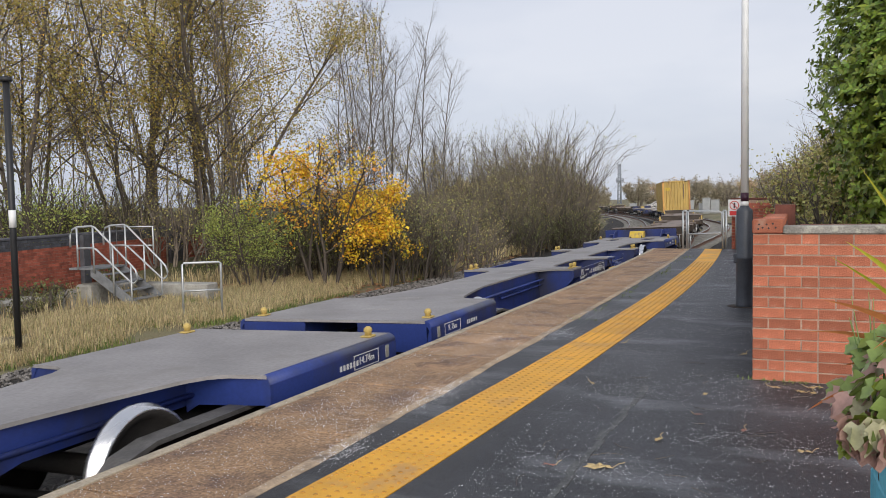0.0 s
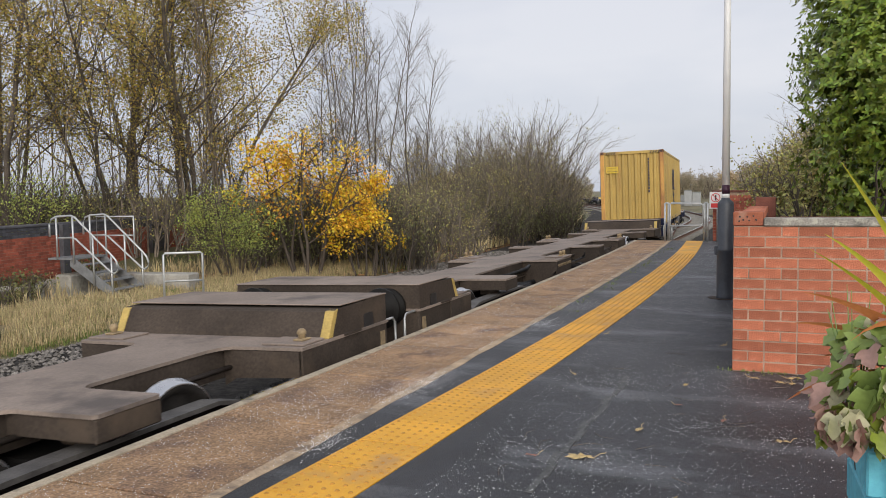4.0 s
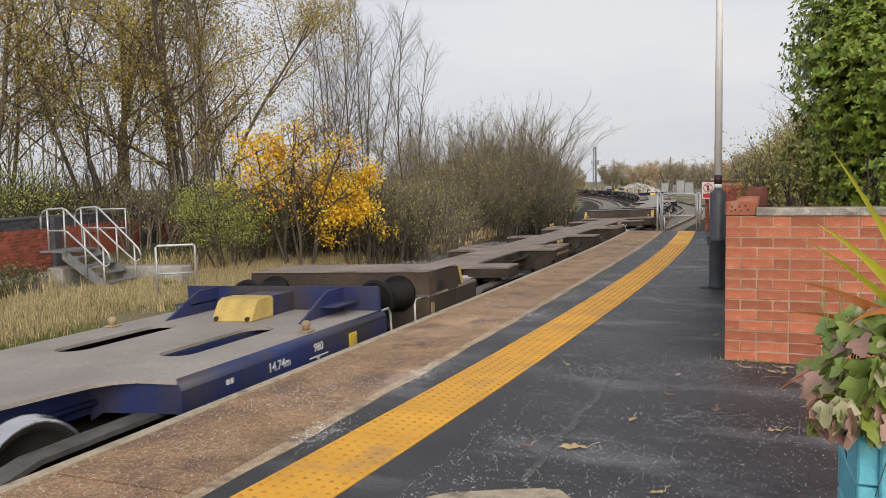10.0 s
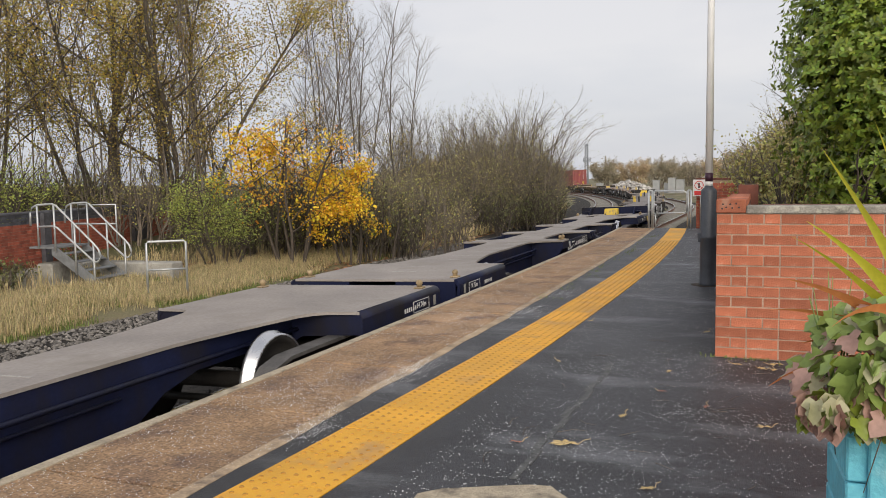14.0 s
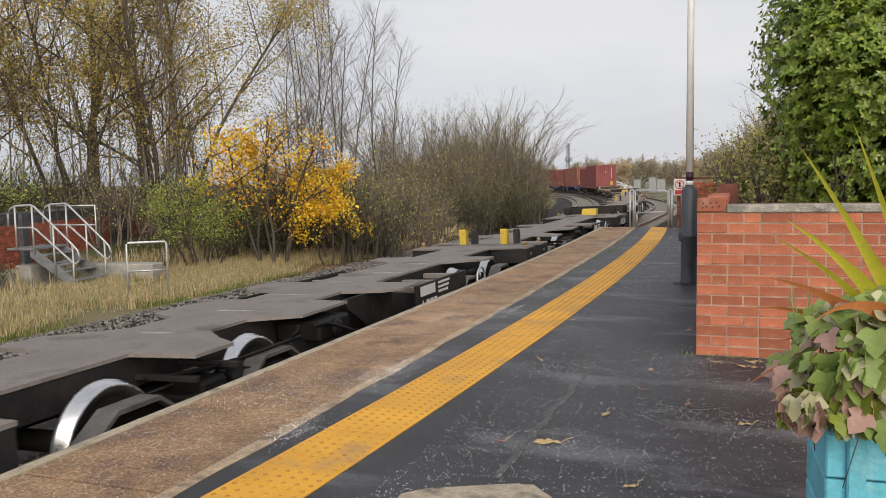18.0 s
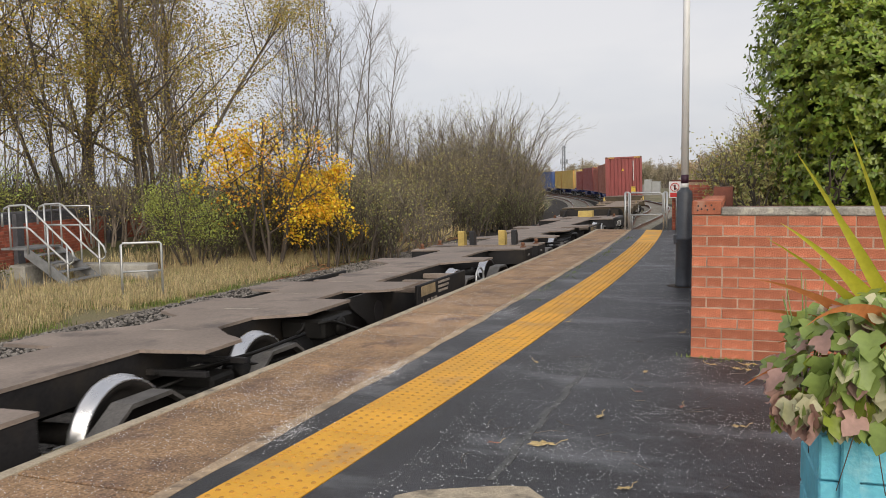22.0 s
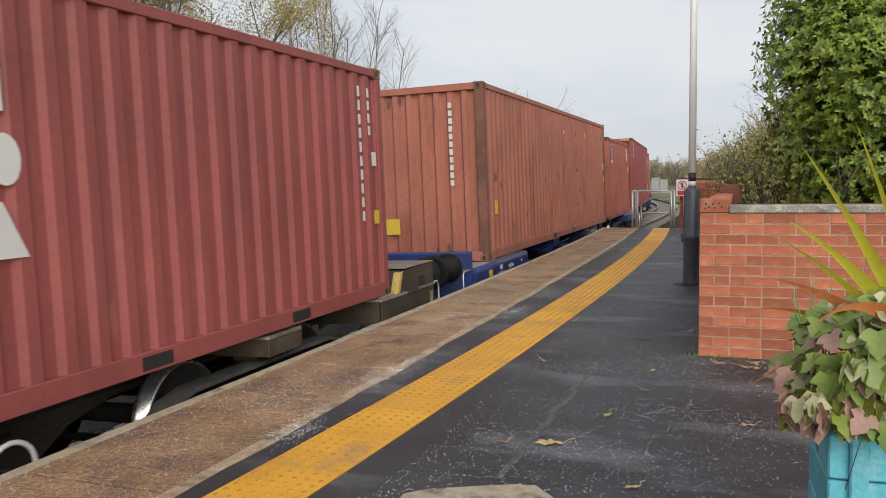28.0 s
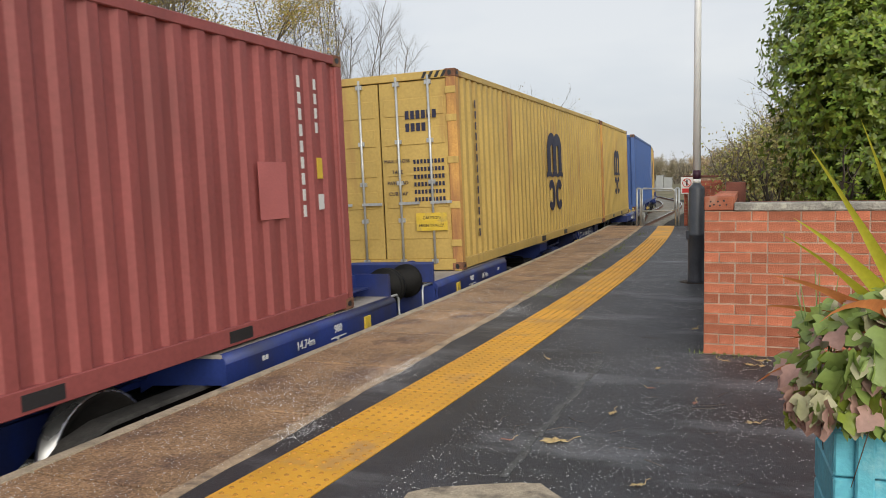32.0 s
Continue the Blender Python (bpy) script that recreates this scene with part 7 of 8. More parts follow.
# concrete drain cover and asphalt seam
cover = thing("drain_cover", pose(0, 0, 0), "pale broken concrete slab let into the asphalt", "slab", kind="structure")
bm = bmesh.new()
slab(bm, [(-1.46, 3.38), (-1.38, 3.47), (-1.12, 3.60), (-1.0, 3.655), (-0.90, 3.67), (-0.84, 3.60), (-0.76, 3.52), (-0.70, 3.3), (-0.72, 2.7), (-1.4, 2.7)], -0.03, 0.008)
part("slab", bm, M_NOSING, cover)
bm = bmesh.new()
for i in range(12):
    y = 3.72 + i * 0.22
    x = -1.10 + 0.05 * i / 12 + 0.012 * math.sin(i * 2.1)
    box(bm, x - 0.02 - 0.006 * (i % 3), x + 0.018, y, y + 0.225, -0.01, 0.0035 + 0.001 * (i % 2), 0.002)
part("seam", bm, mat("seam_tar", (0.085, 0.087, 0.085), rough=0.6, var=0.5, scale=14, fine=80, bump=0.6), cover, "rough tarred seam in the asphalt")

# ---- plants ----
def perp(d):
    ax, ay, az = abs(d[0]), abs(d[1]), abs(d[2])
    r = (0.0, 0.0, 1.0) if az < 0.9 else (1.0, 0.0, 0.0)
    c = (d[1] * r[2] - d[2] * r[1], d[2] * r[0] - d[0] * r[2], d[0] * r[1] - d[1] * r[0])
    n = math.sqrt(c[0] ** 2 + c[1] ** 2 + c[2] ** 2)
    a = (c[0] / n, c[1] / n, c[2] / n)
    return a, (d[1] * a[2] - d[2] * a[1], d[2] * a[0] - d[0] * a[2], d[0] * a[1] - d[1] * a[0])


def unit(d):
    n = math.sqrt(d[0] ** 2 + d[1] ** 2 + d[2] ** 2) or 1.0
    return (d[0] / n, d[1] / n, d[2] / n)


class Wood:
    """Grows limbs as tapered tubes and remembers where twigs are, for leaves."""

    def __init__(self, seed):
        self.rnd, self.v, self.f, self.tips = random.Random(seed), [], [], []

    def limb(self, pts, r0, r1, sides):
        n, base = len(pts), len(self.v)
        for i, p in enumerate(pts):
            q, o = pts[min(i + 1, n - 1)], pts[max(i - 1, 0)]
            a, b = perp(unit((q[0] - o[0], q[1] - o[1], q[2] - o[2])))
            r = r0 + (r1 - r0) * i / (n - 1)
            for j in range(sides):
                u = 2 * math.pi * j / sides
                c, s = r * math.cos(u), r * math.sin(u)
                self.v.append((p[0] + a[0] * c + b[0] * s, p[1] + a[1] * c + b[1] * s, p[2] + a[2] * c + b[2] * s))
        for i in range(n - 1):
            for j in range(sides):
                k = (j + 1) % sides
                self.f.append((base + i * sides + j, base + i * sides + k, base + (i + 1) * sides + k, base + (i + 1) * sides + j))

    def grow(self, p, d, length, r, level, spec):
        rnd, segs = self.rnd, (7, 5, 4, 3, 2)[level]
        wig, up = spec["wiggle"], spec["up"][min(level, len(spec["up"]) - 1)]
        pts, dirs, cur = [p], [d], p
        for _ in range(segs):
            d = unit((d[0] + rnd.gauss(0, wig), d[1] + rnd.gauss(0, wig), d[2] + rnd.gauss(0, wig) + up))
            cur = (cur[0] + d[0] * length / segs, cur[1] + d[1] * length / segs, cur[2] + d[2] * length / segs)
            pts.append(cur)
            dirs.append(d)
        self.limb(pts, r, r * (0.32 if level < 2 else 0.25), (7, 5, 4, 3, 3)[level])
        counts = spec["counts"]
        if level >= len(counts):
            self.tips += [(q, e) for q, e in zip(pts[1:], dirs[1:])]
            return
        n = counts[level]
        for i in range(n):
            f = spec["bare"][level] + (1 - spec["bare"][level]) * (i + rnd.random()) / n
            k = min(segs - 1, int(f * segs))
            w = f * segs - k
            q = tuple(pts[k][j] + (pts[k + 1][j] - pts[k][j]) * w for j in range(3))
            a, b = perp(dirs[k + 1])
            u, ang = rnd.uniform(0, 2 * math.pi), radians(rnd.uniform(*spec["angle"]))
            ca, sa = math.cos(ang), math.sin(ang)
            e = tuple(dirs[k + 1][j] * ca + (a[j] * math.cos(u) + b[j] * math.sin(u)) * sa for j in range(3))
            self.grow(q, unit(e), length * spec["ratio"][level] * rnd.uniform(0.65, 1.15) * (1.12 - 0.55 * f), r * spec.get("thin", 0.5) * (1.1 - 0.5 * f), level + 1, spec)

    def leaves(self, n, size, keep=None, droop=0.3, spread=0.12):
        """Small folded leaf blades round the twigs."""
        rnd, v, f = self.rnd, [], []
        tips = [t for t in self.tips if keep is None or keep(t[0], rnd)]
        for _ in range(n if tips else 0):
            p, d = tips[rnd.randrange(len(tips))]
            p = (p[0] + rnd.gauss(0, spread), p[1] + rnd.gauss(0, spread), p[2] + rnd.gauss(0, spread))
            e = unit((rnd.gauss(0, 1), rnd.gauss(0, 1), rnd.gauss(0, 0.7) - droop))
            a, b = perp(e)
            u = rnd.uniform(0, 6.3)
            w = tuple(a[j] * math.cos(u) + b[j] * math.sin(u) for j in range(3))
            s, o = size * rnd.uniform(0.6, 1.25), len(v)
            v += [p, tuple(p[j] + e[j] * s * 0.5 + w[j] * s * 0.42 for j in range(3)), tuple(p[j] + e[j] * s for j in range(3)), tuple(p[j] + e[j] * s * 0.5 - w[j] * s * 0.42 for j in range(3))]
            f.append((o, o + 1, o + 2, o + 3))
        return v, f


def plant(name, label, category, m, wood, bark, crown=(), group=""):
    t = thing(name, m, label, category, group)
    if wood.v:
        raw("trunk", wood.v, wood.f, bark, t, smooth=True, label="branching stems and twigs")
    for v, f, material in crown:
        if v:
            raw("crown", v, f, material, t, label="loose crown of leaves")
    return t


TREE = {"wiggle": 0.09, "up": (0.02, 0.03, 0.02, 0.0), "counts": (12, 8, 6), "bare": (0.16, 0.12, 0.10), "angle": (24, 64), "ratio": (0.46, 0.5, 0.5), "thin": 0.40}

# the big half-bare trees behind the parapet
for k, (x, y, h, n, leaves, green) in enumerate(((-23.2, 19.0, 11.5, 5, 30000, M_LEAF_OLIVE), (-21.0, 21.8, 12.5, 5, 36000, M_LEAF_OLIVE), (-19.4, 24.2, 12.4, 5, 56000, M_LEAF_OLIVE))):
    w = Wood(100 + k)
    for i in range(n):
        a = 2 * math.pi * i / n + w.rnd.uniform(-0.3, 0.3)
        lean = w.rnd.uniform(0.10, 0.42)
        w.grow((0.35 * math.cos(a), 0.35 * math.sin(a), 0), unit((lean * math.cos(a), lean * math.sin(a), 1)), h * w.rnd.uniform(0.75, 1.05), w.rnd.uniform(0.065, 0.13), 0, TREE)
    v, f = w.leaves(leaves, 0.072, lambda p, r: (p[2] > 2.6 or r.random() < 0.3) and noise.noise(Vector((p[0] * 0.5, p[1] * 0.5, p[2] * 0.8 + k))) > -0.3, spread=0.22)
    v2, f2 = w.leaves(leaves // 22, 0.065)
    plant("tree", "tall many-stemmed tree half bare with olive autumn leaves", "tree", pose(x, y, ground_z(x, y) - 0.1), w, M_BARK, [(v, f, green), (v2, f2, M_LEAF_YELLOW)], "trees behind the parapet")

# slender upright suckers among them
POLE = {"wiggle": 0.05, "up": (0.03, 0.12, 0.08), "counts": (12, 5), "bare": (0.2, 0.1), "angle": (18, 40), "ratio": (0.28, 0.45)}
rnd = random.Random(140)
poles = []
for k in range(5):
    w = Wood(141 + k)
    w.grow((0, 0, 0), unit((w.rnd.gauss(0, 0.08), w.rnd.gauss(0, 0.08), 1)), w.rnd.uniform(5.5, 9.0), w.rnd.uniform(0.028, 0.05), 0, POLE)
    v, f = w.leaves(220, 0.07)
    poles.append((w, v, f))
first = {}
for i in range(28):
    x = rnd.uniform(-25.5, -17.0)
    y = 17.6 + (x + 24) * 0.80 + rnd.uniform(-1.0, 1.8)
    m, k = pose(x, y, ground_z(x, y) - 0.1, 0, 0, rnd.uniform(0, 360)), i % 5
    if k in first:
        copy_thing(first[k], m)
    else:
        w, v, f = poles[k]
        first[k] = plant("sapling", "thin upright grey sapling behind the parapet", "sapling", m, w, M_BARK_PALE, [(v, f, M_LEAF_OLIVE)], "saplings")

# yellow maple
MAPLE = {"wiggle": 0.10, "up": (0.03, 0.03, 0.0), "counts": (9, 6, 4), "bare": (0.25, 0.15, 0.1), "angle": (30, 65), "ratio": (0.5, 0.5, 0.5)}
w = Wood(160)
for i in range(6):
    a = i * 1.05
    w.grow((0.4 * math.cos(a), 0.4 * math.sin(a), 0), unit((0.30 * math.cos(a), 0.30 * math.sin(a), 1)), w.rnd.uniform(3.6, 5.2), 0.055, 0, MAPLE)
keep = lambda p, r: noise.noise(Vector((p[0] * 0.9, p[1] * 0.9, p[2] * 0.9 + 3))) > 0.2 and p[2] < 4.6
v, f = w.leaves(4300, 0.088, keep, droop=0.0, spread=0.13)
v2, f2 = w.leaves(700, 0.09, lambda p, r: noise.noise(Vector((p[0] * 1.1, p[1] * 1.1, p[2] * 1.3 + 7))) > 0.16, spread=0.12)
plant("maple_tree", "small maple with bright yellow autumn leaves", "tree", pose(-13.4, 21.6, ground_z(-13.4, 21.6) - 0.05), w, M_BARK_DARK, [(v, f, M_LEAF_YELLOW), (v2, f2, M_LEAF_AMBER)])
w = Wood(161)
for i in range(5):
    a = i * 1.3
    w.grow((0.3 * math.cos(a), 0.3 * math.sin(a), 0), unit((0.35 * math.cos(a), 0.35 * math.sin(a), 1)), w.rnd.uniform(2.2, 3.4), 0.04, 0, MAPLE)
v, f = w.leaves(5200, 0.09, lambda p, r: p[2] > 0.8 and noise.noise(Vector((p[0] * 1.1, p[1] * 1.1, p[2] * 1.2 + 9))) > 0.0)
plant("maple_tree", "low maple bush with yellow leaves in layers", "tree", pose(-12.0, 22.8, ground_z(-12.0, 22.8) - 0.05), w, M_BARK_DARK, [(v, f, M_LEAF_YELLOW)])

# green shrub before the parapet's end
w = Wood(165)
for i in range(9):
    a = i * 0.7
    w.grow((0.5 * math.cos(a), 0.5 * math.sin(a), 0), unit((0.4 * math.cos(a), 0.4 * math.sin(a), 1)), w.rnd.uniform(1.7, 2.9), 0.03, 0, MAPLE)
v, f = w.leaves(7500, 0.052, lambda p, r: noise.noise(Vector((p[0] * 1.2, p[1] * 1.2, p[2] * 1.2))) > -0.1)
plant("shrub", "loose green shrub beside the parapet", "shrub", pose(-14.9, 20.2, ground_z(-14.9, 20.2) - 0.05), w, M_BARK_DARK, [(v, f, M_LEAF_GREEN)])

# tall bare poplars
BARE = {"wiggle": 0.045, "up": (0.02, 0.06, 0.04, 0.02), "counts": (22, 9, 5), "bare": (0.2, 0.10, 0.1), "angle": (22, 52), "ratio": (0.30, 0.5, 0.55), "thin": 0.42}
for k, (x, y, h, n) in enumerate(((-20.2, 35.0, 12.6, 2), (-18.6, 36.0, 12.2, 3), (-16.4, 37.5, 10.8, 2), (-22.0, 38.5, 11.8, 3), (-17.4, 33.0, 9.6, 2))):
    w = Wood(180 + k)
    for i in range(n):
        a = 2.1 * i + k
        w.grow((0.5 * math.cos(a), 0.5 * math.sin(a), 0), unit((0.13 * math.cos(a), 0.13 * math.sin(a), 1)), h * w.rnd.uniform(0.8, 1.0), 0.048, 0, BARE)
    v, f = w.leaves(500, 0.07, lambda p, r: p[2] < 5)
    plant("bare_tree", "tall slender bare tree with upswept twigs", "tree", pose(x, y, ground_z(x, y) - 0.1), w, M_BARK_POPLAR, [(v, f, M_LEAF_OLIVE)], "bare trees by the line")

# leafless thicket along the curve, and brambles at its foot
BUSH = {"wiggle": 0.11, "up": (0.04, 0.05, 0.03), "counts": (10, 6), "bare": (0.12, 0.1), "angle": (18, 48), "ratio": (0.5, 0.5)}


def thicket(seed, stems, height, radius, leaves, material, size=0.062):
    w = Wood(seed)
    for i in range(stems):
        a, r = w.rnd.uniform(0, 6.3), radius * math.sqrt(w.rnd.random())
        hh = height * (1.05 - 0.45 * (r / radius) ** 2) * w.rnd.uniform(0.7, 1.05)
        w.grow((r * math.cos(a), r * math.sin(a), 0), unit((0.12 * math.cos(a) + w.rnd.gauss(0, 0.09), 0.12 * math.sin(a) + w.rnd.gauss(0, 0.09), 1)), hh, w.rnd.uniform(0.02, 0.045), 0, BUSH)
    return w, w.leaves(leaves, size, droop=0.1)


kinds = []
for seed, stems, hh, rad, lv, bark, lm in ((200, 58, 6.6, 2.4, 4200, M_BARK_PALE, M_LEAF_DULL), (201, 50, 4.2, 2.0, 4600, M_BARK_PALE, M_LEAF_DULL), (202, 36, 2.4, 1.6, 4200, M_BARK_DARK, M_BRAMBLE), (203, 40, 3.0, 1.9, 2600, M_BARK_PALE, M_LEAF_DULL), (204, 26, 2.9, 1.8, 4600, M_BARK_DARK, M_LEAF_GREEN), (205, 16, 0.7, 0.7, 800, M_BARK, M_BRAMBLE)):
    w, (v, f) = thicket(seed, stems, hh, rad, lv, lm)
    kinds.append((w, bark, v, f, lm))
LABELS = ("tall leafless bush of pale upright twigs", "brown bush thinly clad in dull leaves", "low dark green bramble bush", "tangle of thin bare shrub stems", "loose yellow-green leafy shrub", "low ivy clump on the stone edge")
made = {}
spots = ((0, -14.4, 46.5), (0, -12.6, 43.5), (0, -16.5, 49.0), (1, -15.8, 40.5), (1, -13.6, 39.5), (1, -11.9, 47.5), (1, -12.9, 52.0), (2, -12.4, 36.5), (2, -11.4, 41.0), (2, -11.6, 45.0), (3, -16.3, 33.5), (3, -14.6, 32.0), (3, -17.6, 31.0), (3, -14.2, 35.0), (3, -16.4, 37.0), (2, -14.0, 29.0), (2, -15.7, 26.5), (3, -16.4, 27.5), (3, -13.4, 25.6), (2, -12.3, 25.0), (3, -17.4, 24.2), (2, -15.0, 23.4), (3, -11.6, 27.0), (4, -20.6, 17.0), (2, -21.4, 20.5), (3, -19.6, 21.4), (4, -23.0, 15.0), (4, -25.5, 24.0), (3, -22.5, 28.0), (4, -26.0, 19.0), (5, -16.3, 12.7), (5, -16.5, 13.6), (5, -16.2, 11.9), (5, -16.9, 14.4), (5, -17.7, 17.2),
         (1, -14.4, 58.0), (1, -16.0, 64.0), (2, -13.6, 50.0), (2, -14.4, 55.0), (1, -18.5, 55.0), (0, -20.0, 60.0), (2, -16.3, 60.5), (1, -18.6, 70.0), (0, -24.0, 75.0), (1, -21.5, 82.0), (1, -24.5, 92.0), (1, -28.0, 100.0), (3, -12.9, 54.5), (3, -19.6, 43.0), (0, -21.0, 50.0))
rnd = random.Random(33)
for k, x, y in spots:
    if y > 36:  # keep the bushes clear of the curving tracks
        x = min(x, -0.2217 * y - (1.9 if k == 2 else 2.6) - 0.02 * max(0.0, y - 44))
    m = pose(x, y, ground_z(x, y) - 0.08, 0, 0, rnd.uniform(0, 360))
    if k not in made:
        w, bark, v, f, lm = kinds[k]
        made[k] = plant("bush", LABELS[k], "bush", m, w, bark, [(v, f, lm)], "bushes along the line")
    else:
        copy_thing(made[k], m)


# evergreen mass: leaves in whorls on an uneven surface, round dark boughs
def evergreen(seed, blobs, whorls, size, per=7):
    rnd, v, f = random.Random(seed), [], []
    for _ in range(whorls):
        c, r = blobs[rnd.randrange(len(blobs))]
        d = unit((rnd.gauss(0, 1), rnd.gauss(0, 1), rnd.gauss(0, 1)))
        k = r * (0.80 + 0.34 * noise.noise(Vector((d[0] * 2.2 + c[0], d[1] * 2.2 + c[1], d[2] * 2.2 + c[2]))) + rnd.uniform(-0.10, 0.08))
        p = (c[0] + d[0] * k, c[1] + d[1] * k, c[2] + d[2] * k)
        a, b = perp(unit((d[0], d[1], d[2] + 0.5)))
        ax = unit((d[0], d[1], d[2] + 0.5))
        for i in range(per):
            u, s, up = 2 * math.pi * (i + rnd.random() * 0.6) / per, size * rnd.uniform(0.6, 1.2), rnd.uniform(-0.1, 0.9)
            e = unit(tuple(a[j] * math.cos(u) + b[j] * math.sin(u) + ax[j] * up for j in range(3)))
            g, h = perp(e)
            n = unit(tuple(ax[j] - e[j] * sum(ax[q] * e[q] for q in range(3)) for j in range(3)))
            w = (e[1] * n[2] - e[2] * n[1], e[2] * n[0] - e[0] * n[2], e[0] * n[1] - e[1] * n[0])
            o = len(v)
            for fr, wd, dr in ((0, 0.0, 0), (0.35, 0.20, 0.02), (0.7, 0.16, -0.02), (1.0, 0.0, -0.08)):
                q = tuple(p[j] + e[j] * s * fr + ax[j] * s * dr for j in range(3))
                if wd:
                    v += [tuple(q[j] + w[j] * s * wd for j in range(3)), tuple(q[j] - w[j] * s * wd for j in range(3))]
                else:
                    v.append(q)
            f += [(o, o + 1, o + 2), (o + 1, o + 3, o + 4, o + 2), (o + 3, o + 5, o + 4)]
    return v, f


BOUGH = {"wiggle": 0.12, "up": (0.03, 0.03, 0.0), "counts": (8, 5), "bare": (0.2, 0.1), "angle": (30, 65), "ratio": (0.55, 0.5)}
w = Wood(240)
for i in range(4):
    w.grow((0.2 * math.cos(i * 1.6), 0.2 * math.sin(i * 1.6), 0), unit((0.2 * math.cos(i * 1.6), 0.2 * math.sin(i * 1.6), 1)), 1.5, 0.05, 0, BOUGH)
blobs = [((0, 0, 1.75), 1.2), ((-0.15, -0.3, 2.5), 1.15), ((0.4, 0.2, 3.1), 1.25), ((0.9, -0.3, 1.9), 1.3), ((0.8, 0.5, 2.9), 1.3), ((0.1, 0.1, 3.5), 0.95), ((1.7, 0.0, 2.6), 1.4), ((0.25, 0.4, 1.0), 0.95), ((1.3, -0.2, 1.0), 1.1), ((-0.25, -0.1, 3.1), 1.1), ((0.0, 0.0, 4.2), 1.0), ((1.0, 0.0, 4.0), 1.3)]
v, f = evergreen(241, blobs, 15500, 0.070)
v2, f2 = evergreen(242, blobs, 500, 0.075, 5)
v3, f3 = evergreen(243, [(c, r * 0.78) for c, r in blobs], 4200, 0.13, 6)
plant("laurel_tree", "dense dark green evergreen bush behind the wall", "tree", pose(1.33, 10.6, 0.1), w, M_BARK_DARK, [(v, f, M_LEAF_DARK), (v2, f2, M_LEAF_GREEN), (v3, f3, M_LEAF_DARK)])

# bare sprays beside it
w = Wood(250)
for i in range(5):
    w.grow((0.1 * i, 0.0, 0), unit((-0.25 + 0.05 * i, 0.1, 1)), 3.6, 0.018, 0, {"wiggle": 0.09, "up": (0.02, 0.02), "counts": (10, 4), "bare": (0.45, 0.1), "angle": (20, 50), "ratio": (0.34, 0.5)})
plant("bare_shrub", "thin bare twigs rising beside the evergreen", "shrub", pose(1.5, 15.0, 0.1), w, M_BARK, [])

# olive hedge further along the platform
w, _ = thicket(260, 40, 3.2, 1.9, 10, M_LEAF_DULL)
v, f = evergreen(261, [((0, 0, 1.1), 1.3), ((-0.5, 0.6, 1.7), 1.2), ((0.9, -0.3, 1.9), 1.4), ((1.8, 0.2, 2.0), 1.6), ((1.0, 0.9, 2.5), 1.2), ((-1.0, 0.4, 0.9), 1.0), ((2.6, 0.0, 1.5), 1.6)], 5600, 0.085, 6)
v2, f2 = w.leaves(9000, 0.06, spread=0.2)
hedge = plant("hedge", "olive-green hedge with pale twigs at the platform's back", "hedge", pose(1.1, 26.6, -0.1), w, M_BARK_PALE, [(v, f, M_LEAF_DULL), (v2, f2, M_LEAF_DULL)])
copy_thing(hedge, pose(2.1, 20.5, 0.0, 0, 0, 70))
copy_thing(hedge, pose(1.75, 15.6, -0.1, 0, 0, 10))
w, (v, f) = thicket(262, 34, 2.6, 1.5, 500, M_LEAF_ORANGE)
plant("shrub", "low shrub with orange and olive leaves behind the wall", "shrub", pose(1.25, 16.5, 0.0), w, M_BARK_PALE, [(v, f, M_LEAF_ORANGE), (*w.leaves(7000, 0.065), M_LEAF_DULL)])
copy_thing(made[1], pose(1.8, 34.0, 0.0))
copy_thing(made[1], pose(2.6, 42.0, -0.2, 0, 0, 80))

# ---- the distance ----
FAR = {"wiggle": 0.10, "up": (0.03, 0.05, 0.03), "counts": (10, 6), "bare": (0.25, 0.1), "angle": (22, 50), "ratio": (0.45, 0.5)}


def far_tree(seed, h, n, lv, size):
    w = Wood(seed)
    for i in range(n):
        a = 2 * math.pi * i / n
        w.grow((0.5 * math.cos(a), 0.5 * math.sin(a), 0), unit((0.25 * math.cos(a), 0.25 * math.sin(a), 1)), h * w.rnd.uniform(0.8, 1.0), 0.12, 0, FAR)
    return w, w.leaves(lv, size, spread=0.3)


far = []
# leaf and bark colours chosen paler to paint the haze of distance
for seed, h, n, lv, lm, label in ((300, 7.0, 5, 3000, M_LEAF_FAR_HAZED, "distant brown tree thinning for winter"), (301, 6.5, 5, 3200, M_LEAF_HAZE, "distant tree in orange autumn leaf"), (302, 7.0, 5, 500, M_LEAF_FAR_HAZED, "distant bare leafless winter tree"), (303, 4.2, 7, 3200, M_LEAF_FAR_HAZED, "distant rounded hazy bush")):
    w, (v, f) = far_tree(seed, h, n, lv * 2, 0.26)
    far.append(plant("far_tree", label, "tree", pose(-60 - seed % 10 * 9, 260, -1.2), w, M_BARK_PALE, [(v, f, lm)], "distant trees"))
rnd = random.Random(41)
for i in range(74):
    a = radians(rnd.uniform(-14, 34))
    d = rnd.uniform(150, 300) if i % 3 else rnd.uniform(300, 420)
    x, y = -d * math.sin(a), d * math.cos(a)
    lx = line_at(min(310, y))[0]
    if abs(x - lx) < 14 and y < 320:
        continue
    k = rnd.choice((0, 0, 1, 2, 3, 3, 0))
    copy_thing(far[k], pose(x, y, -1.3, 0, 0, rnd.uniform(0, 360)))
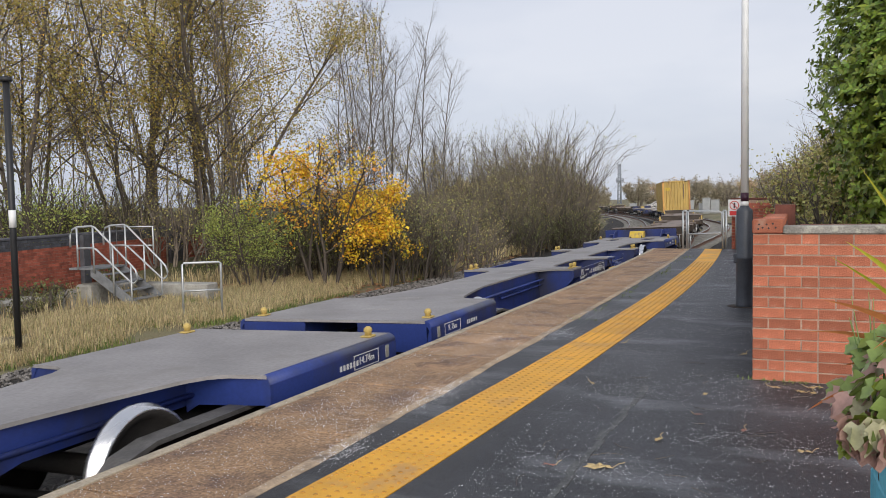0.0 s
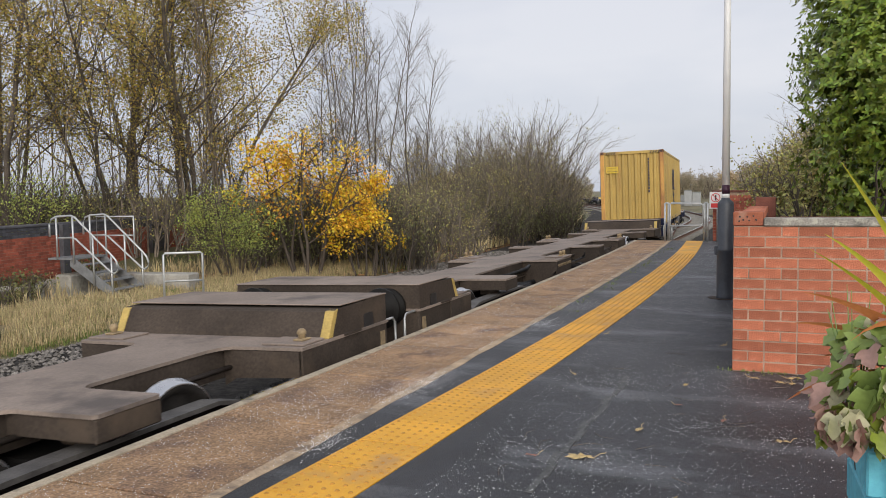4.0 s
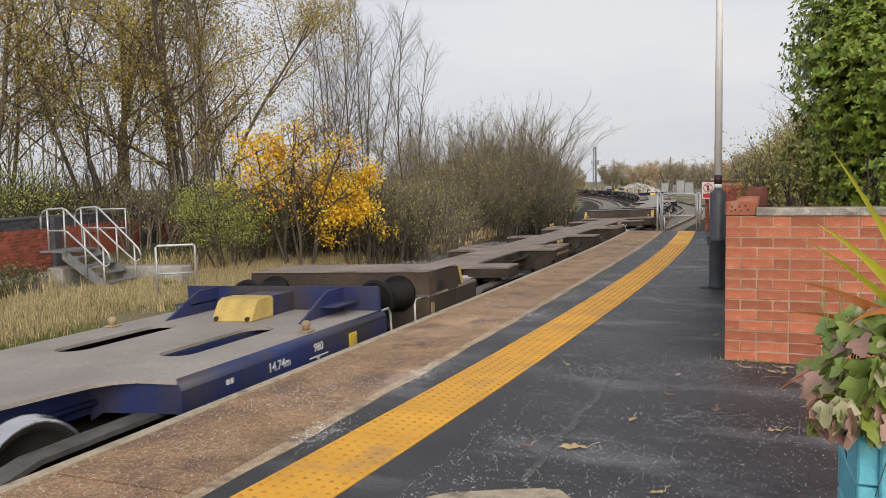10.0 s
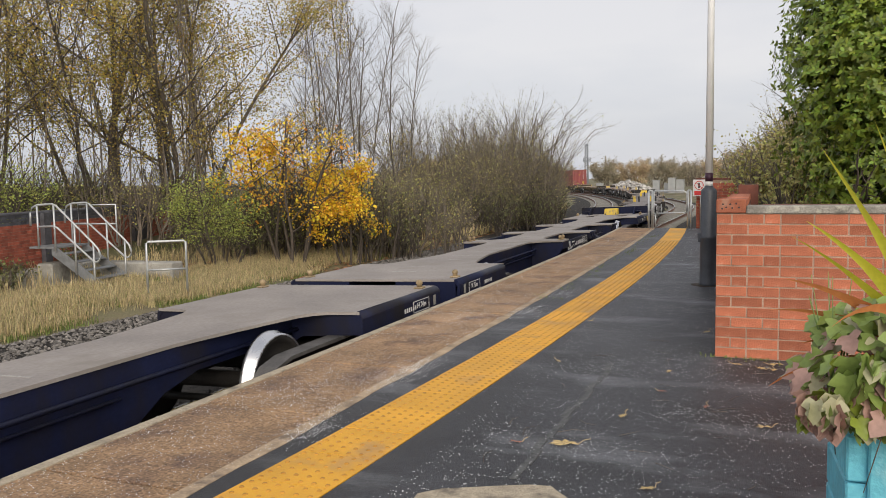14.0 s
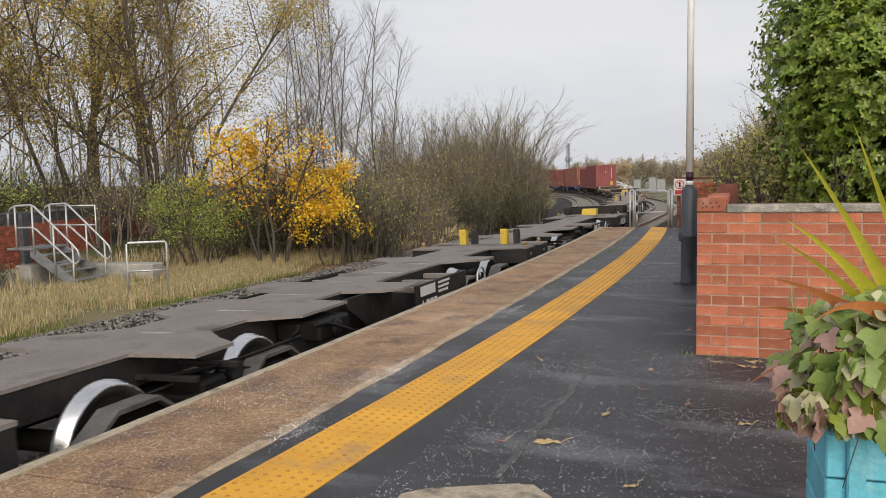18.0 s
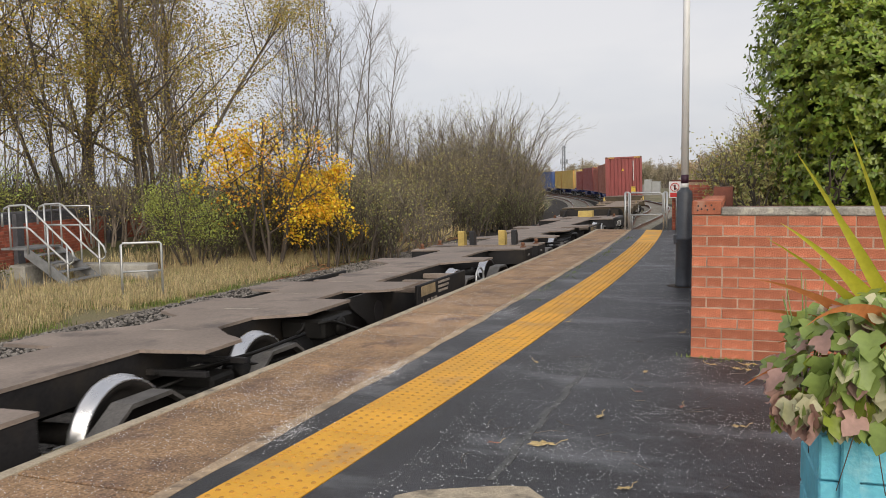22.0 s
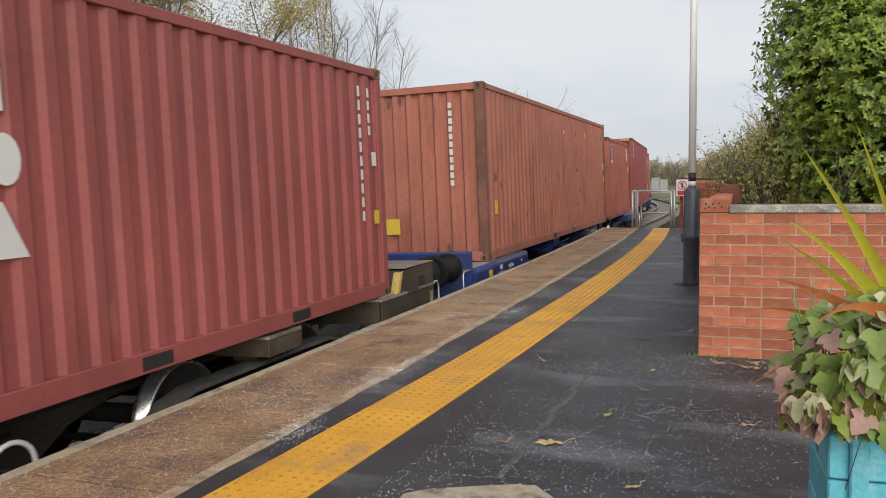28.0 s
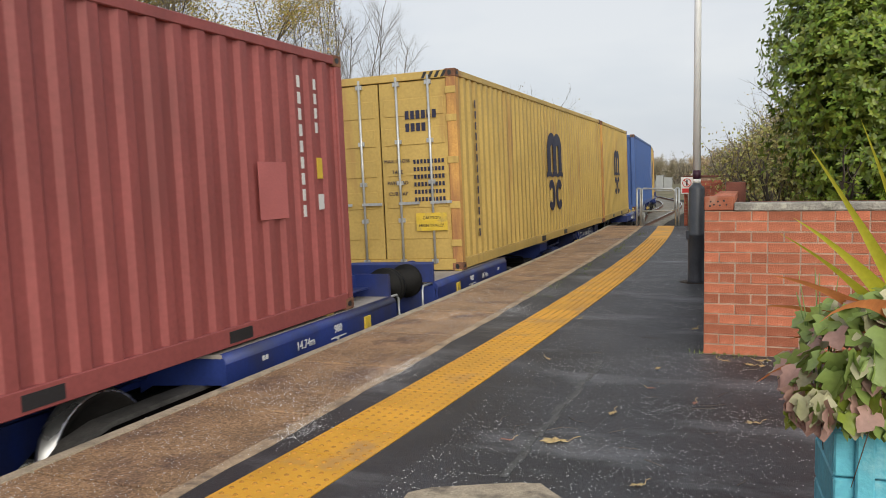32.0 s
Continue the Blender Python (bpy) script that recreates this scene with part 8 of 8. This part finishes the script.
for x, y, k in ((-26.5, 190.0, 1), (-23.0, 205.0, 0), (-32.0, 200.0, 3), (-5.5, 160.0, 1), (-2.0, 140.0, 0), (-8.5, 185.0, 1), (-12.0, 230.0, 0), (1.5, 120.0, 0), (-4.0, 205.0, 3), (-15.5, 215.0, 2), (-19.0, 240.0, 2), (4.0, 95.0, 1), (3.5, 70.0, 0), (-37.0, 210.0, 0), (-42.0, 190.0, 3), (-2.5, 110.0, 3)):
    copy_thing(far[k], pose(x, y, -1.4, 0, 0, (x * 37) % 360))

mast = thing("radio_mast", pose(-78.0, 392.0, -2.0), "distant grey lattice radio mast", "mast")
for dx, dy in ((-1, -1), (1, -1), (0, 1)):
    bm = bmesh.new()
    tube(bm, [(dx * 0.9, dy * 0.9, 0), (dx * 0.45, dy * 0.45, 20)], 0.3, 6)
    part("mast_leg", bm, M_MAST, mast)
bm = bmesh.new()
for i in range(10):
    z = 1 + i * 2
    tube(bm, [(-1, -1, z), (0, 1, z + 1), (1, -1, z), (-1, -1, z + 1)], 0.16, 4)
part("lattice", bm, M_MAST, mast)
bm = bmesh.new()
for a in range(6):
    u = a * 1.05
    box(bm, 1.6 * math.cos(u) - 0.15, 1.6 * math.cos(u) + 0.15, 1.6 * math.sin(u) - 0.15, 1.6 * math.sin(u) + 0.15, 11.2, 13.4)
box(bm, -1.7, 1.7, -1.7, 1.7, 12.0, 12.2)
part("antenna_ring", bm, M_MAST, mast)

for x, y, w_, h_ in ((-15.0, 129.0, 1.0, 1.95), (-12.6, 128.0, 1.1, 2.3), (-11.4, 128.4, 1.2, 2.0), (-24.0, 131.0, 1.0, 1.6), (-13.7, 131.0, 0.6, 1.5)):
    cab = thing("relay_cabinet", pose(x, y, -1.0), "pale grey lineside relay cabinet", "cabinet", "relay cabinets")
    bm = bmesh.new()
    box(bm, -w_ / 2, w_ / 2, -0.35, 0.35, 0.0, h_, 0.04)
    part("housing", bm, M_CABINET, cab)
    bm = bmesh.new()
    box(bm, -w_ / 2 - 0.05, w_ / 2 + 0.05, -0.4, 0.4, h_, h_ + 0.08, 0.02)
    part("roof", bm, M_CABINET, cab)
    bm = bmesh.new()
    box(bm, -w_ / 2 + 0.06, w_ / 2 - 0.06, -0.365, -0.352, 0.1, h_ - 0.1)
    part("cabinet_door", bm, M_CABINET, cab)


def heap(r):
    a, q = r.uniform(0, 6.3), math.sqrt(r.random())
    return -21.0 + 5.5 * q * math.cos(a), 140 + 4 * q * math.sin(a), -1.1 + 2.0 * (1 - q) + r.uniform(-0.1, 0.2)


rocks("rubble_heap", 900, heap, (0.15, 0.5), M_RUBBLE, "distant heap of pale rubble")
bpy.data.objects["rubble_heap"]["category"] = "rubble"

# ---- grass, litter, salt ----
def tufts(name, n, place, height, material, label, seed, blades=6, width=0.009):
    rnd, v, f = random.Random(seed), [], []
    for _ in range(n):
        x, y, z, k = place(rnd)
        for _ in range(blades):
            a, h, lean = rnd.uniform(0, 6.3), rnd.uniform(*height) * k, rnd.uniform(0.1, 0.75)
            dx, dy = math.cos(a), math.sin(a)
            px, py = x + rnd.gauss(0, 0.05), y + rnd.gauss(0, 0.05)
            wx, wy, o = -dy * width, dx * width, len(v)
            v += [(px - wx, py - wy, z - 0.03), (px + wx, py + wy, z - 0.03), (px + dx * h * lean * 0.4 + wx * 0.8, py + dy * h * lean * 0.4 + wy * 0.8, z + h * 0.62), (px + dx * h * lean * 0.4 - wx * 0.8, py + dy * h * lean * 0.4 - wy * 0.8, z + h * 0.62), (px + dx * h * lean, py + dy * h * lean, z + h * (1.0 - lean * 0.25))]
            f += [(o, o + 1, o + 2, o + 3), (o + 3, o + 2, o + 4)]
    return tagged(raw(name, v, f, material), label, "grass", kind="stuff")


def verge(lo, hi, y0, y1, dense=0.0):
    def spot(r):
        for _ in range(12):
            y = y0 + (y1 - y0) * r.random() ** 1.25
            x = r.uniform(lo, hi)
            if noise.noise(Vector((x * 0.55, y * 0.55, 4.0))) > dense - r.random() * 0.5:
                break
        return x, y, ground_z(x, y), 0.65 + 0.55 * r.random()
    return spot


tufts("dry_grass", 12500, verge(-15.3, -11.9, 5.0, 30.0), (0.06, 0.30), M_DRYGRASS, "dry straw-coloured grass along the verge", 51, 8, 0.0045)
tufts("green_grass", 4200, verge(-15.2, -11.75, 5.0, 26.0, 0.15), (0.05, 0.15), M_GREENGRASS, "patches of green grass in the verge", 52, 7, 0.008)
tufts("dry_grass", 420, verge(-17.8, -15.6, 8.0, 24.0), (0.2, 0.6), M_DRYGRASS, "tall dry grass below the parapet", 53, 7)
tufts("dry_grass", 900, lambda r: ((lambda y: (line_at(y)[0] - 6.6 - r.random() * 3.5, y))(r.uniform(32, 70)) + (-1.05, 0.9)), (0.3, 0.7), M_DRYGRASS, "dry grass tufts beside the far track", 54, 7, 0.02)


def litter(name, n, place, size, material, label, seed):
    rnd, v, f = random.Random(seed), [], []
    for _ in range(n):
        x, y, z = place(rnd)
        a, s, o = rnd.uniform(0, 6.3), rnd.uniform(*size), len(v)
        ca, sa = math.cos(a) * s, math.sin(a) * s
        t = [rnd.uniform(0, 0.5) * s for _ in range(4)]
        v += [(x - ca, y - sa, z + t[0]), (x - sa * 0.6, y + ca * 0.6, z + t[1]), (x + ca, y + sa, z + t[2]), (x + sa * 0.6, y - ca * 0.6, z + t[3])]
        f.append((o, o + 1, o + 2, o + 3))
    return tagged(raw(name, v, f, material), label, "leaves", kind="stuff")


litter("leaf_litter", 13000, lambda r: (lambda x, y: (x, y, ground_z(x, y) + 0.01))(r.uniform(-16.5, -10.9), r.uniform(19, 46)), (0.04, 0.09), M_LITTER, "brown fallen leaves under the bushes", 55)


def grains(name, n, place, size, seed, label):
    """Tiny salt grains: squat four-sided crumbs."""
    rnd, v, f = random.Random(seed), [], []
    for _ in range(n):
        x, y, z = place(rnd)
        s, a, o = rnd.uniform(*size), rnd.uniform(0, 6.3), len(v)
        for i in range(3):
            u = a + 2.1 * i + rnd.uniform(-0.3, 0.3)
            v.append((x + s * math.cos(u), y + s * math.sin(u), z))
        v.append((x, y, z + s * 0.8))
        f += [(o, o + 1, o + 3), (o + 1, o + 2, o + 3), (o + 2, o, o + 3)]
    return tagged(raw(name, v, f, M_SALT), label, "road salt", kind="stuff")


def salted(r, x0, x1, y0, y1):
    for _ in range(30):
        x, y = r.uniform(x0(0) if callable(x0) else x0, x1), y0 + (y1 - y0) * r.random() ** 1.5
        d = noise.noise(Vector((x * 0.55, y * 1.9, 8.0))) + 0.3 * noise.noise(Vector((x * 2.2, y * 2.2, 2.0)))
        if d > 0.52 - r.random() ** 2 * 1.1 or r.random() < 0.10:
            return x, y, 0.004
    return x, y, 0.004


grains("salt_grains", 22000, lambda r: salted(r, -1.6, 1.6, 2.6, 22.0), (0.0018, 0.0049), 61, "white salt grains scattered on the asphalt")
grains("salt_grains", 7500, lambda r: salted(r, -3.4, -2.5, 2.6, 20.0), (0.0018, 0.0042), 62, "white salt grains scattered on the edge slabs")


def pile(r):
    cx, cy, rad = ((-2.44, 4.1, 0.16), (-2.47, 5.75, 0.2), (-2.5, 5.45, 0.22), (-2.36, 8.6, 0.25), (-2.9, 7.9, 0.35), (-2.3, 10.2, 0.3), (-3.0, 4.9, 0.4))[r.randrange(7)]
    return cx + r.gauss(0, rad * 0.45), cy + r.gauss(0, rad), 0.004


grains("salt_grains", 2600, pile, (0.002, 0.005), 63, "drifts of white salt along the paving joints")

# fallen leaves on the platform
rnd = random.Random(70)


def fallen(x, y, size, turn, material=M_LEAF_FALLEN, lobes=9):
    bm = bmesh.new()
    pts = []
    for i in range(lobes * 2):
        u = 2 * math.pi * i / (lobes * 2)
        r = size * (1.0 if i % 2 else 0.68) * (0.62 + 0.38 * abs(math.cos(u)))
        pts.append((r * math.cos(u), r * 0.62 * math.sin(u)))
    mid = bm.verts.new((0, 0, 0.012))
    ring = [bm.verts.new((p, q, 0.004 + 0.35 * size * rnd.random() * (0.5 + abs(q) / size))) for p, q in pts]
    for i in range(len(ring)):
        bm.faces.new((mid, ring[i], ring[(i + 1) % len(ring)]))
    t = thing("fallen_leaf", pose(x, y, 0.0, 0, 0, turn), "curled dry leaf lying on the asphalt", "leaf", "fallen leaves")
    part("blade", bm, material, t)
    bm = bmesh.new()
    tube(bm, [(size * 0.9, 0, 0.006), (size * 1.3, 0.02, 0.02), (size * 1.7, 0.01, 0.03)], 0.0022, 5)
    part("stalk", bm, M_LEAF_FALLEN, t)


M_LEAF_RED = mat("fallen_reddish_leaf", (0.33, 0.16, 0.12), rough=0.8, var=0.25, scale=12, bump=0.3)
for x, y, s, a in ((-0.98, 4.30, 0.085, 20), (-0.76, 4.93, 0.045, 70), (0.04, 4.96, 0.045, 10), (-0.47, 3.79, 0.04, 30), (-0.15, 6.58, 0.05, 140), (0.13, 6.67, 0.06, 200), (0.11, 6.47, 0.05, 80), (0.02, 6.5, 0.05, 310), (-1.6, 8.2, 0.04, 50), (-1.48, 6.3, 0.035, 120), (-0.45, 7.9, 0.05, 60), (-0.3, 9.2, 0.05, 20), (-0.62, 6.2, 0.04, 260), (0.35, 6.3, 0.05, 30)):
    fallen(x, y, s, a)
for x, y, s, a in ((-1.24, 4.25, 0.04, 20), (-0.3, 5.3, 0.035, 70), (0.25, 5.9, 0.04, 100), (-0.6, 5.6, 0.03, 190)):
    fallen(x, y, s, a, M_LEAF_RED)
for i in range(34):
    x, y, a, k = rnd.uniform(-1.4, 0.5), rnd.uniform(3.3, 7.5), rnd.uniform(0, 6.3), rnd.uniform(0.04, 0.13)
    bm = bmesh.new()
    b = a + rnd.uniform(-0.9, 0.9)
    p1 = (x + k * math.cos(a), y + k * math.sin(a), 0.006)
    tube(bm, [(x, y, 0.004), p1, (p1[0] + k * 0.8 * math.cos(b), p1[1] + k * 0.8 * math.sin(b), 0.004)], 0.0022, 5, 0.001)
    t = part("twig", bm, M_BARK_DARK if i % 3 else M_BARK_PALE)
    tagged(t, "thin dry twig lying on the asphalt", "twig", "twigs on the platform")

# weeds at the foot of the wall and along the paving joints
tufts("weed_tufts", 20, lambda r: (r.choice((-0.34, -0.1, 0.06, 0.3, 0.6)) + r.gauss(0, 0.05), 6.82, 0.0, 0.5), (0.02, 0.07), M_GREENGRASS, "small weeds at the foot of the wall", 71, 4, 0.006)
tufts("weed_tufts", 45, lambda r: ((lambda y: (tac_x(y) - 0.33 + r.gauss(0, 0.05), y))(r.uniform(9.0, 21)) + (0.0, 0.5)), (0.03, 0.08), M_GREENGRASS, "weeds in the paving joints", 72, 5, 0.006)

# ---- planter in the foreground ----
planter = thing("planter", pose(0.265, 2.80, 0.03, 0, 0, 3), "turquoise painted wooden planter full of ivy", "planter")
PW, PD, PH = 0.92, 0.44, 0.60
for row in range(4):
    z0, z1 = row * 0.15 + 0.003, row * 0.15 + 0.147
    for nm, x0, x1, y0, y1 in (("front_board", 0, PW, 0, 0.03), ("back_board", 0, PW, PD - 0.03, PD), ("end_board", 0, 0.03, 0.032, PD - 0.032), ("end_board", PW - 0.03, PW, 0.032, PD - 0.032)):
        bm = bmesh.new()
        box(bm, x0, x1, y0, y1, z0, z1, 0.006)
        part(nm, bm, M_TURQ, planter)
for x in (0.06, 0.24, 0.62, 0.84):
    bm = bmesh.new()
    box(bm, x, x + 0.055, -0.024, -0.002, 0.0, 0.60, 0.006)
    part("batten", bm, M_TURQ, planter)
bm = bmesh.new()
box(bm, 0.032, PW - 0.032, 0.032, PD - 0.032, 0.02, 0.55)
part("soil", bm, M_SOIL, planter)


def ivy_mesh(material, name, size, seed):
    """A five-lobed leaf, folded along its midrib."""
    r = random.Random(seed)
    half = [(0.0, 0.0), (-0.12, 0.25), (0.08, 0.42), (0.30, 0.55), (0.42, 0.30), (0.60, 0.36), (0.78, 0.20), (1.0, 0.0)]
    v = [(x * size, 0.0, -0.10 * size * x * x) for x in (0.0, 0.35, 0.7, 1.0)]
    f = []
    for s in (-1, 1):
        o = len(v)
        for x, y in half[1:-1]:
            v.append((x * size, s * y * size, (0.28 * y - 0.22 * x * x + r.uniform(-0.04, 0.04)) * size))
        e = [o + i for i in range(6)]
        tri = [(0, e[0], e[1]), (0, e[1], 1), (e[1], e[2], 1), (1, e[2], e[3]), (1, e[3], 2), (e[3], e[4], 2), (2, e[4], e[5]), (2, e[5], 3)]
        f += tri if s > 0 else [t[::-1] for t in tri]
    me = bpy.data.meshes.new(name)
    me.from_pydata(v, [], f)
    me.materials.append(material)
    me.polygons.foreach_set("use_smooth", [True] * len(me.polygons))
    return me


ivy = thing("ivy", pose(0.265, 2.80, 0.08, 0, 0, 3), "trailing ivy with green, pale and pinkish leaves", "ivy")
ivies = [ivy_mesh(m, "ivy_leaf", s, i) for i, (m, s) in enumerate(((M_IVY, 0.078), (M_IVY, 0.092), (M_IVY_PALE, 0.074), (M_IVY_PINK, 0.082), (M_LEAF_DARK, 0.07), (M_IVY, 0.052)))]
rnd = random.Random(81)
for i in range(600):
    x = rnd.uniform(-0.13, 0.80) if i % 2 else rnd.uniform(-0.13, 0.35)
    u = rnd.uniform(-0.25, 1.0)
    top = 0.90 + 0.06 * math.sin(x * 9) - (0.12 if x < -0.05 else 0.0)
    if u < 0.35:  # hangs over the front
        y, z, tilt = -0.06 - 0.06 * math.sin(3.1 * (u + 0.3)) + rnd.gauss(0, 0.025), 0.62 + (u + 0.25) * (top - 0.62) * 1.3, rnd.uniform(40, 100)
    else:
        y, z, tilt = -0.05 + (u - 0.35) * 0.55 + rnd.gauss(0, 0.03), top - abs(u - 0.5) * 0.1 + rnd.uniform(-0.06, 0.05), rnd.uniform(0, 55)
    if x < 0.0:
        tilt += 10
        z -= 0.0
    me = ivies[rnd.choice((0, 0, 1, 1, 2, 3, 4, 5) if not (x < 0.12 and z < 0.76) else (3, 3, 2, 0, 4))]
    ob = new("ivy_leaf", me)
    ob.parent = ivy
    side = rnd.gauss(0, 40) - (70 if x < -0.02 else 0)
    ob.matrix_basis = pose(x, y, z) @ pose(0, 0, 0, 0, 0, -90 + side) @ pose(0, 0, 0, rnd.gauss(0, 22), tilt, 0)
for i in range(16):
    x = rnd.uniform(-0.05, 0.7)
    bm = bmesh.new()
    tube(bm, [(x, -0.05, 0.72), (x + rnd.gauss(0, 0.03), -0.11, 0.60), (x + rnd.gauss(0, 0.05), -0.06, rnd.uniform(0.38, 0.55))], 0.003, 5, 0.0015)
    part("runner", bm, M_BARK_PALE, ivy)

straps = thing("strap_leaf_plant", pose(0.60, 2.97, 0.56), "spiky plant with lime-green and orange strap leaves", "plant")
for az, length, lift, w_, bend, m in ((172, 0.70, 60, 0.034, 0.45, M_STRAP), (176, 0.62, 40, 0.030, 0.75, M_STRAP_ORANGE), (168, 0.50, 34, 0.032, 0.9, M_STRAP_ORANGE), (184, 0.60, 22, 0.026, 1.0, M_STRAP_ORANGE), (165, 0.88, 64, 0.026, 0.12, M_STRAP), (150, 0.9, 74, 0.024, 0.10, M_STRAP), (195, 0.66, 48, 0.030, 0.62, M_STRAP_ORANGE), (205, 0.5, 30, 0.03, 0.85, M_STRAP), (230, 0.75, 55, 0.028, 1.3, M_STRAP_ORANGE), (60, 0.7, 60, 0.03, 0.4, M_STRAP), (20, 0.75, 50, 0.03, 0.5, M_STRAP_ORANGE), (340, 0.7, 45, 0.03, 0.7, M_STRAP), (188, 0.7, 52, 0.026, 0.35, M_STRAP), (250, 0.85, 60, 0.03, 1.7, M_STRAP_ORANGE)):
    v, f = [], []
    a, e, x, z, w_ = radians(az), radians(lift), 0.0, 0.22, w_ * (1.05 if m is M_STRAP else 1.45)
    y = 0.0
    N = 12
    for i in range(N + 1):
        k = i / N
        hw = w_ * (0.55 + 0.45 * math.sin(math.pi * min(1, k * 1.4))) * (1 - k ** 2.5)
        px, py = math.cos(a), math.sin(a)
        tw = radians(62 + 18 * math.sin(az * 3.7))
        nx, ny, nz = -px * math.sin(e), -py * math.sin(e), math.cos(e)
        wx, wy, wz = -py * math.cos(tw) + nx * math.sin(tw), px * math.cos(tw) + ny * math.sin(tw), nz * math.sin(tw)
        v += [(x + wx * hw, y + wy * hw, z + wz * hw), (x + py * hw * 0.25, y - px * hw * 0.25, z), (x - wx * hw, y - wy * hw, z - wz * hw)]
        e -= bend * (0.4 + k) * 1.2 / N
        x += px * math.cos(e) * length / N
        y += py * math.cos(e) * length / N
        z += math.sin(e) * length / N
    for i in range(N):
        o = 3 * i
        f += [(o, o + 1, o + 4, o + 3), (o + 1, o + 2, o + 5, o + 4)]
    ob = raw("strap_leaf", v, f, m, straps, smooth=True)
sprig = thing("grass_clump", pose(0.24, 3.0, 0.56), "small green grassy clump in the planter", "plant")
for i in range(14):
    bm = bmesh.new()
    a, k = i * 0.9, 0.10 + 0.08 * (i % 3)
    tube(bm, [(0.01 * math.cos(a), 0.01 * math.sin(a), 0.12), (0.04 * math.cos(a), 0.04 * math.sin(a), 0.3), (0.09 * math.cos(a), 0.09 * math.sin(a), 0.3 + k)], 0.005, 5, 0.001)
    part("blade", bm, M_IVY, sprig)

# ---- bricks of the garden wall's face, one by one ----
brick_face(wall, 1.66, 14, M_BRICK)
ob = brick_run("brick_courses", wall, 7.6, 14, M_BRICK_RUN, seed=12)
ob.matrix_basis = pose(1.70, 0, 0)

# ---- paving pieces of the platform ----
def paver(name, x00, x01, x10, x11, y0, y1, z, material, chips=0.0, rnd=random):
    bm = bmesh.new()
    k = 0.008
    lo = [(x00, y0), (x01, y0), (x11, y1), (x10, y1)]
    hi = [(x00 + k, y0 + k), (x01 - k, y0 + k), (x11 - k, y1 - k), (x10 + k, y1 - k)]
    a = [bm.verts.new((p, q, z - 0.05)) for p, q in lo]
    b = [bm.verts.new((p, q, z - k * 0.8)) for p, q in lo]
    c = [bm.verts.new((p, q, z + rnd.uniform(-chips, chips))) for p, q in hi]
    bm.faces.new(c)
    for u, w in ((a, b), (b, c)):
        for i in range(4):
            j = (i + 1) % 4
            bm.faces.new((u[i], u[j], w[j], w[i]))
    return part(name, bm, material, platform)


rnd = random.Random(11)
for a, b in zip(joints, joints[1:]):
    if b - a > 0.1:
        paver("platform_slab", edge_x(a) + 0.07, slab_x(a), edge_x(b) + 0.07, slab_x(b), a + 0.011, b - 0.011, 0.0, M_SLAB, 0.002, rnd)

TILE = 0.45
blister = [(0.033 * math.cos(u), 0.033 * math.sin(u)) for u in (math.pi / 3 * i for i in range(6))]
y = -3.9
while y + TILE < PEND:
    bm = bmesh.new()
    for x00, y00 in ((0, 0),):
        a0, a1 = tac_x(y), tac_x(y + TILE)
        lo = [(a0, 0.003), (a0 + TAC, 0.003), (a1 + TAC, TILE - 0.003), (a1, TILE - 0.003)]
        slab(bm, lo, -0.05, 0.004)
        if y > 0.5 and y < 19:
            for i in range(6):
                for j in range(6):
                    cx = a0 + (a1 - a0) * (j + 0.5) / 6 + TAC * (i + 0.5) / 6
                    cy = TILE * (j + 0.5) / 6
                    r0 = [bm.verts.new((cx + p * 0.44, cy + q * 0.44, 0.004)) for p, q in blister]
                    r1 = [bm.verts.new((cx + p * 0.26, cy + q * 0.26, 0.0095)) for p, q in blister]
                    bm.faces.new(r1)
                    for k in range(6):
                        bm.faces.new((r0[k], r0[(k + 1) % 6], r1[(k + 1) % 6], r1[k]))
    ob = part("tactile_tile", bm, M_TACTILE, platform)
    ob.data.materials.append(M_BLISTER)
    for q in ob.data.polygons:
        if q.center[2] > 0.0045:
            q.material_index = 1
    ob.matrix_basis = pose(0, y, rnd.uniform(-0.001, 0.001))
    y += TILE


# ---- motion of the train ----
def motions():
    times = [i * 0.5 for i in range(65)]
    for ob, s, length, z in moving:
        walk(ob, [(t, vehicle_pose(s - travelled(t), length, z)) for t in times])
        for w in ob.children:
            if not w.name.startswith("wheelset"):
                continue
            y = w.matrix_basis.translation.y
            rows, last = [], None
            for f in range(0, 961):
                t = f / FPS
                at = s + y - travelled(t)
                if f in (0, 960) or -6.0 < at < 34.0:
                    k = min(max(at, -6.0), 34.0)
                    rows.append((t, pose(0, y, WHEEL_R) @ Matrix.Rotation((34.0 - k) / WHEEL_R % (2 * math.pi), 4, "X")))
            walk(w, rows)


def travelled(t):
    """Metres the train has gone since the clip's start."""
    return SPEED * t


motions()
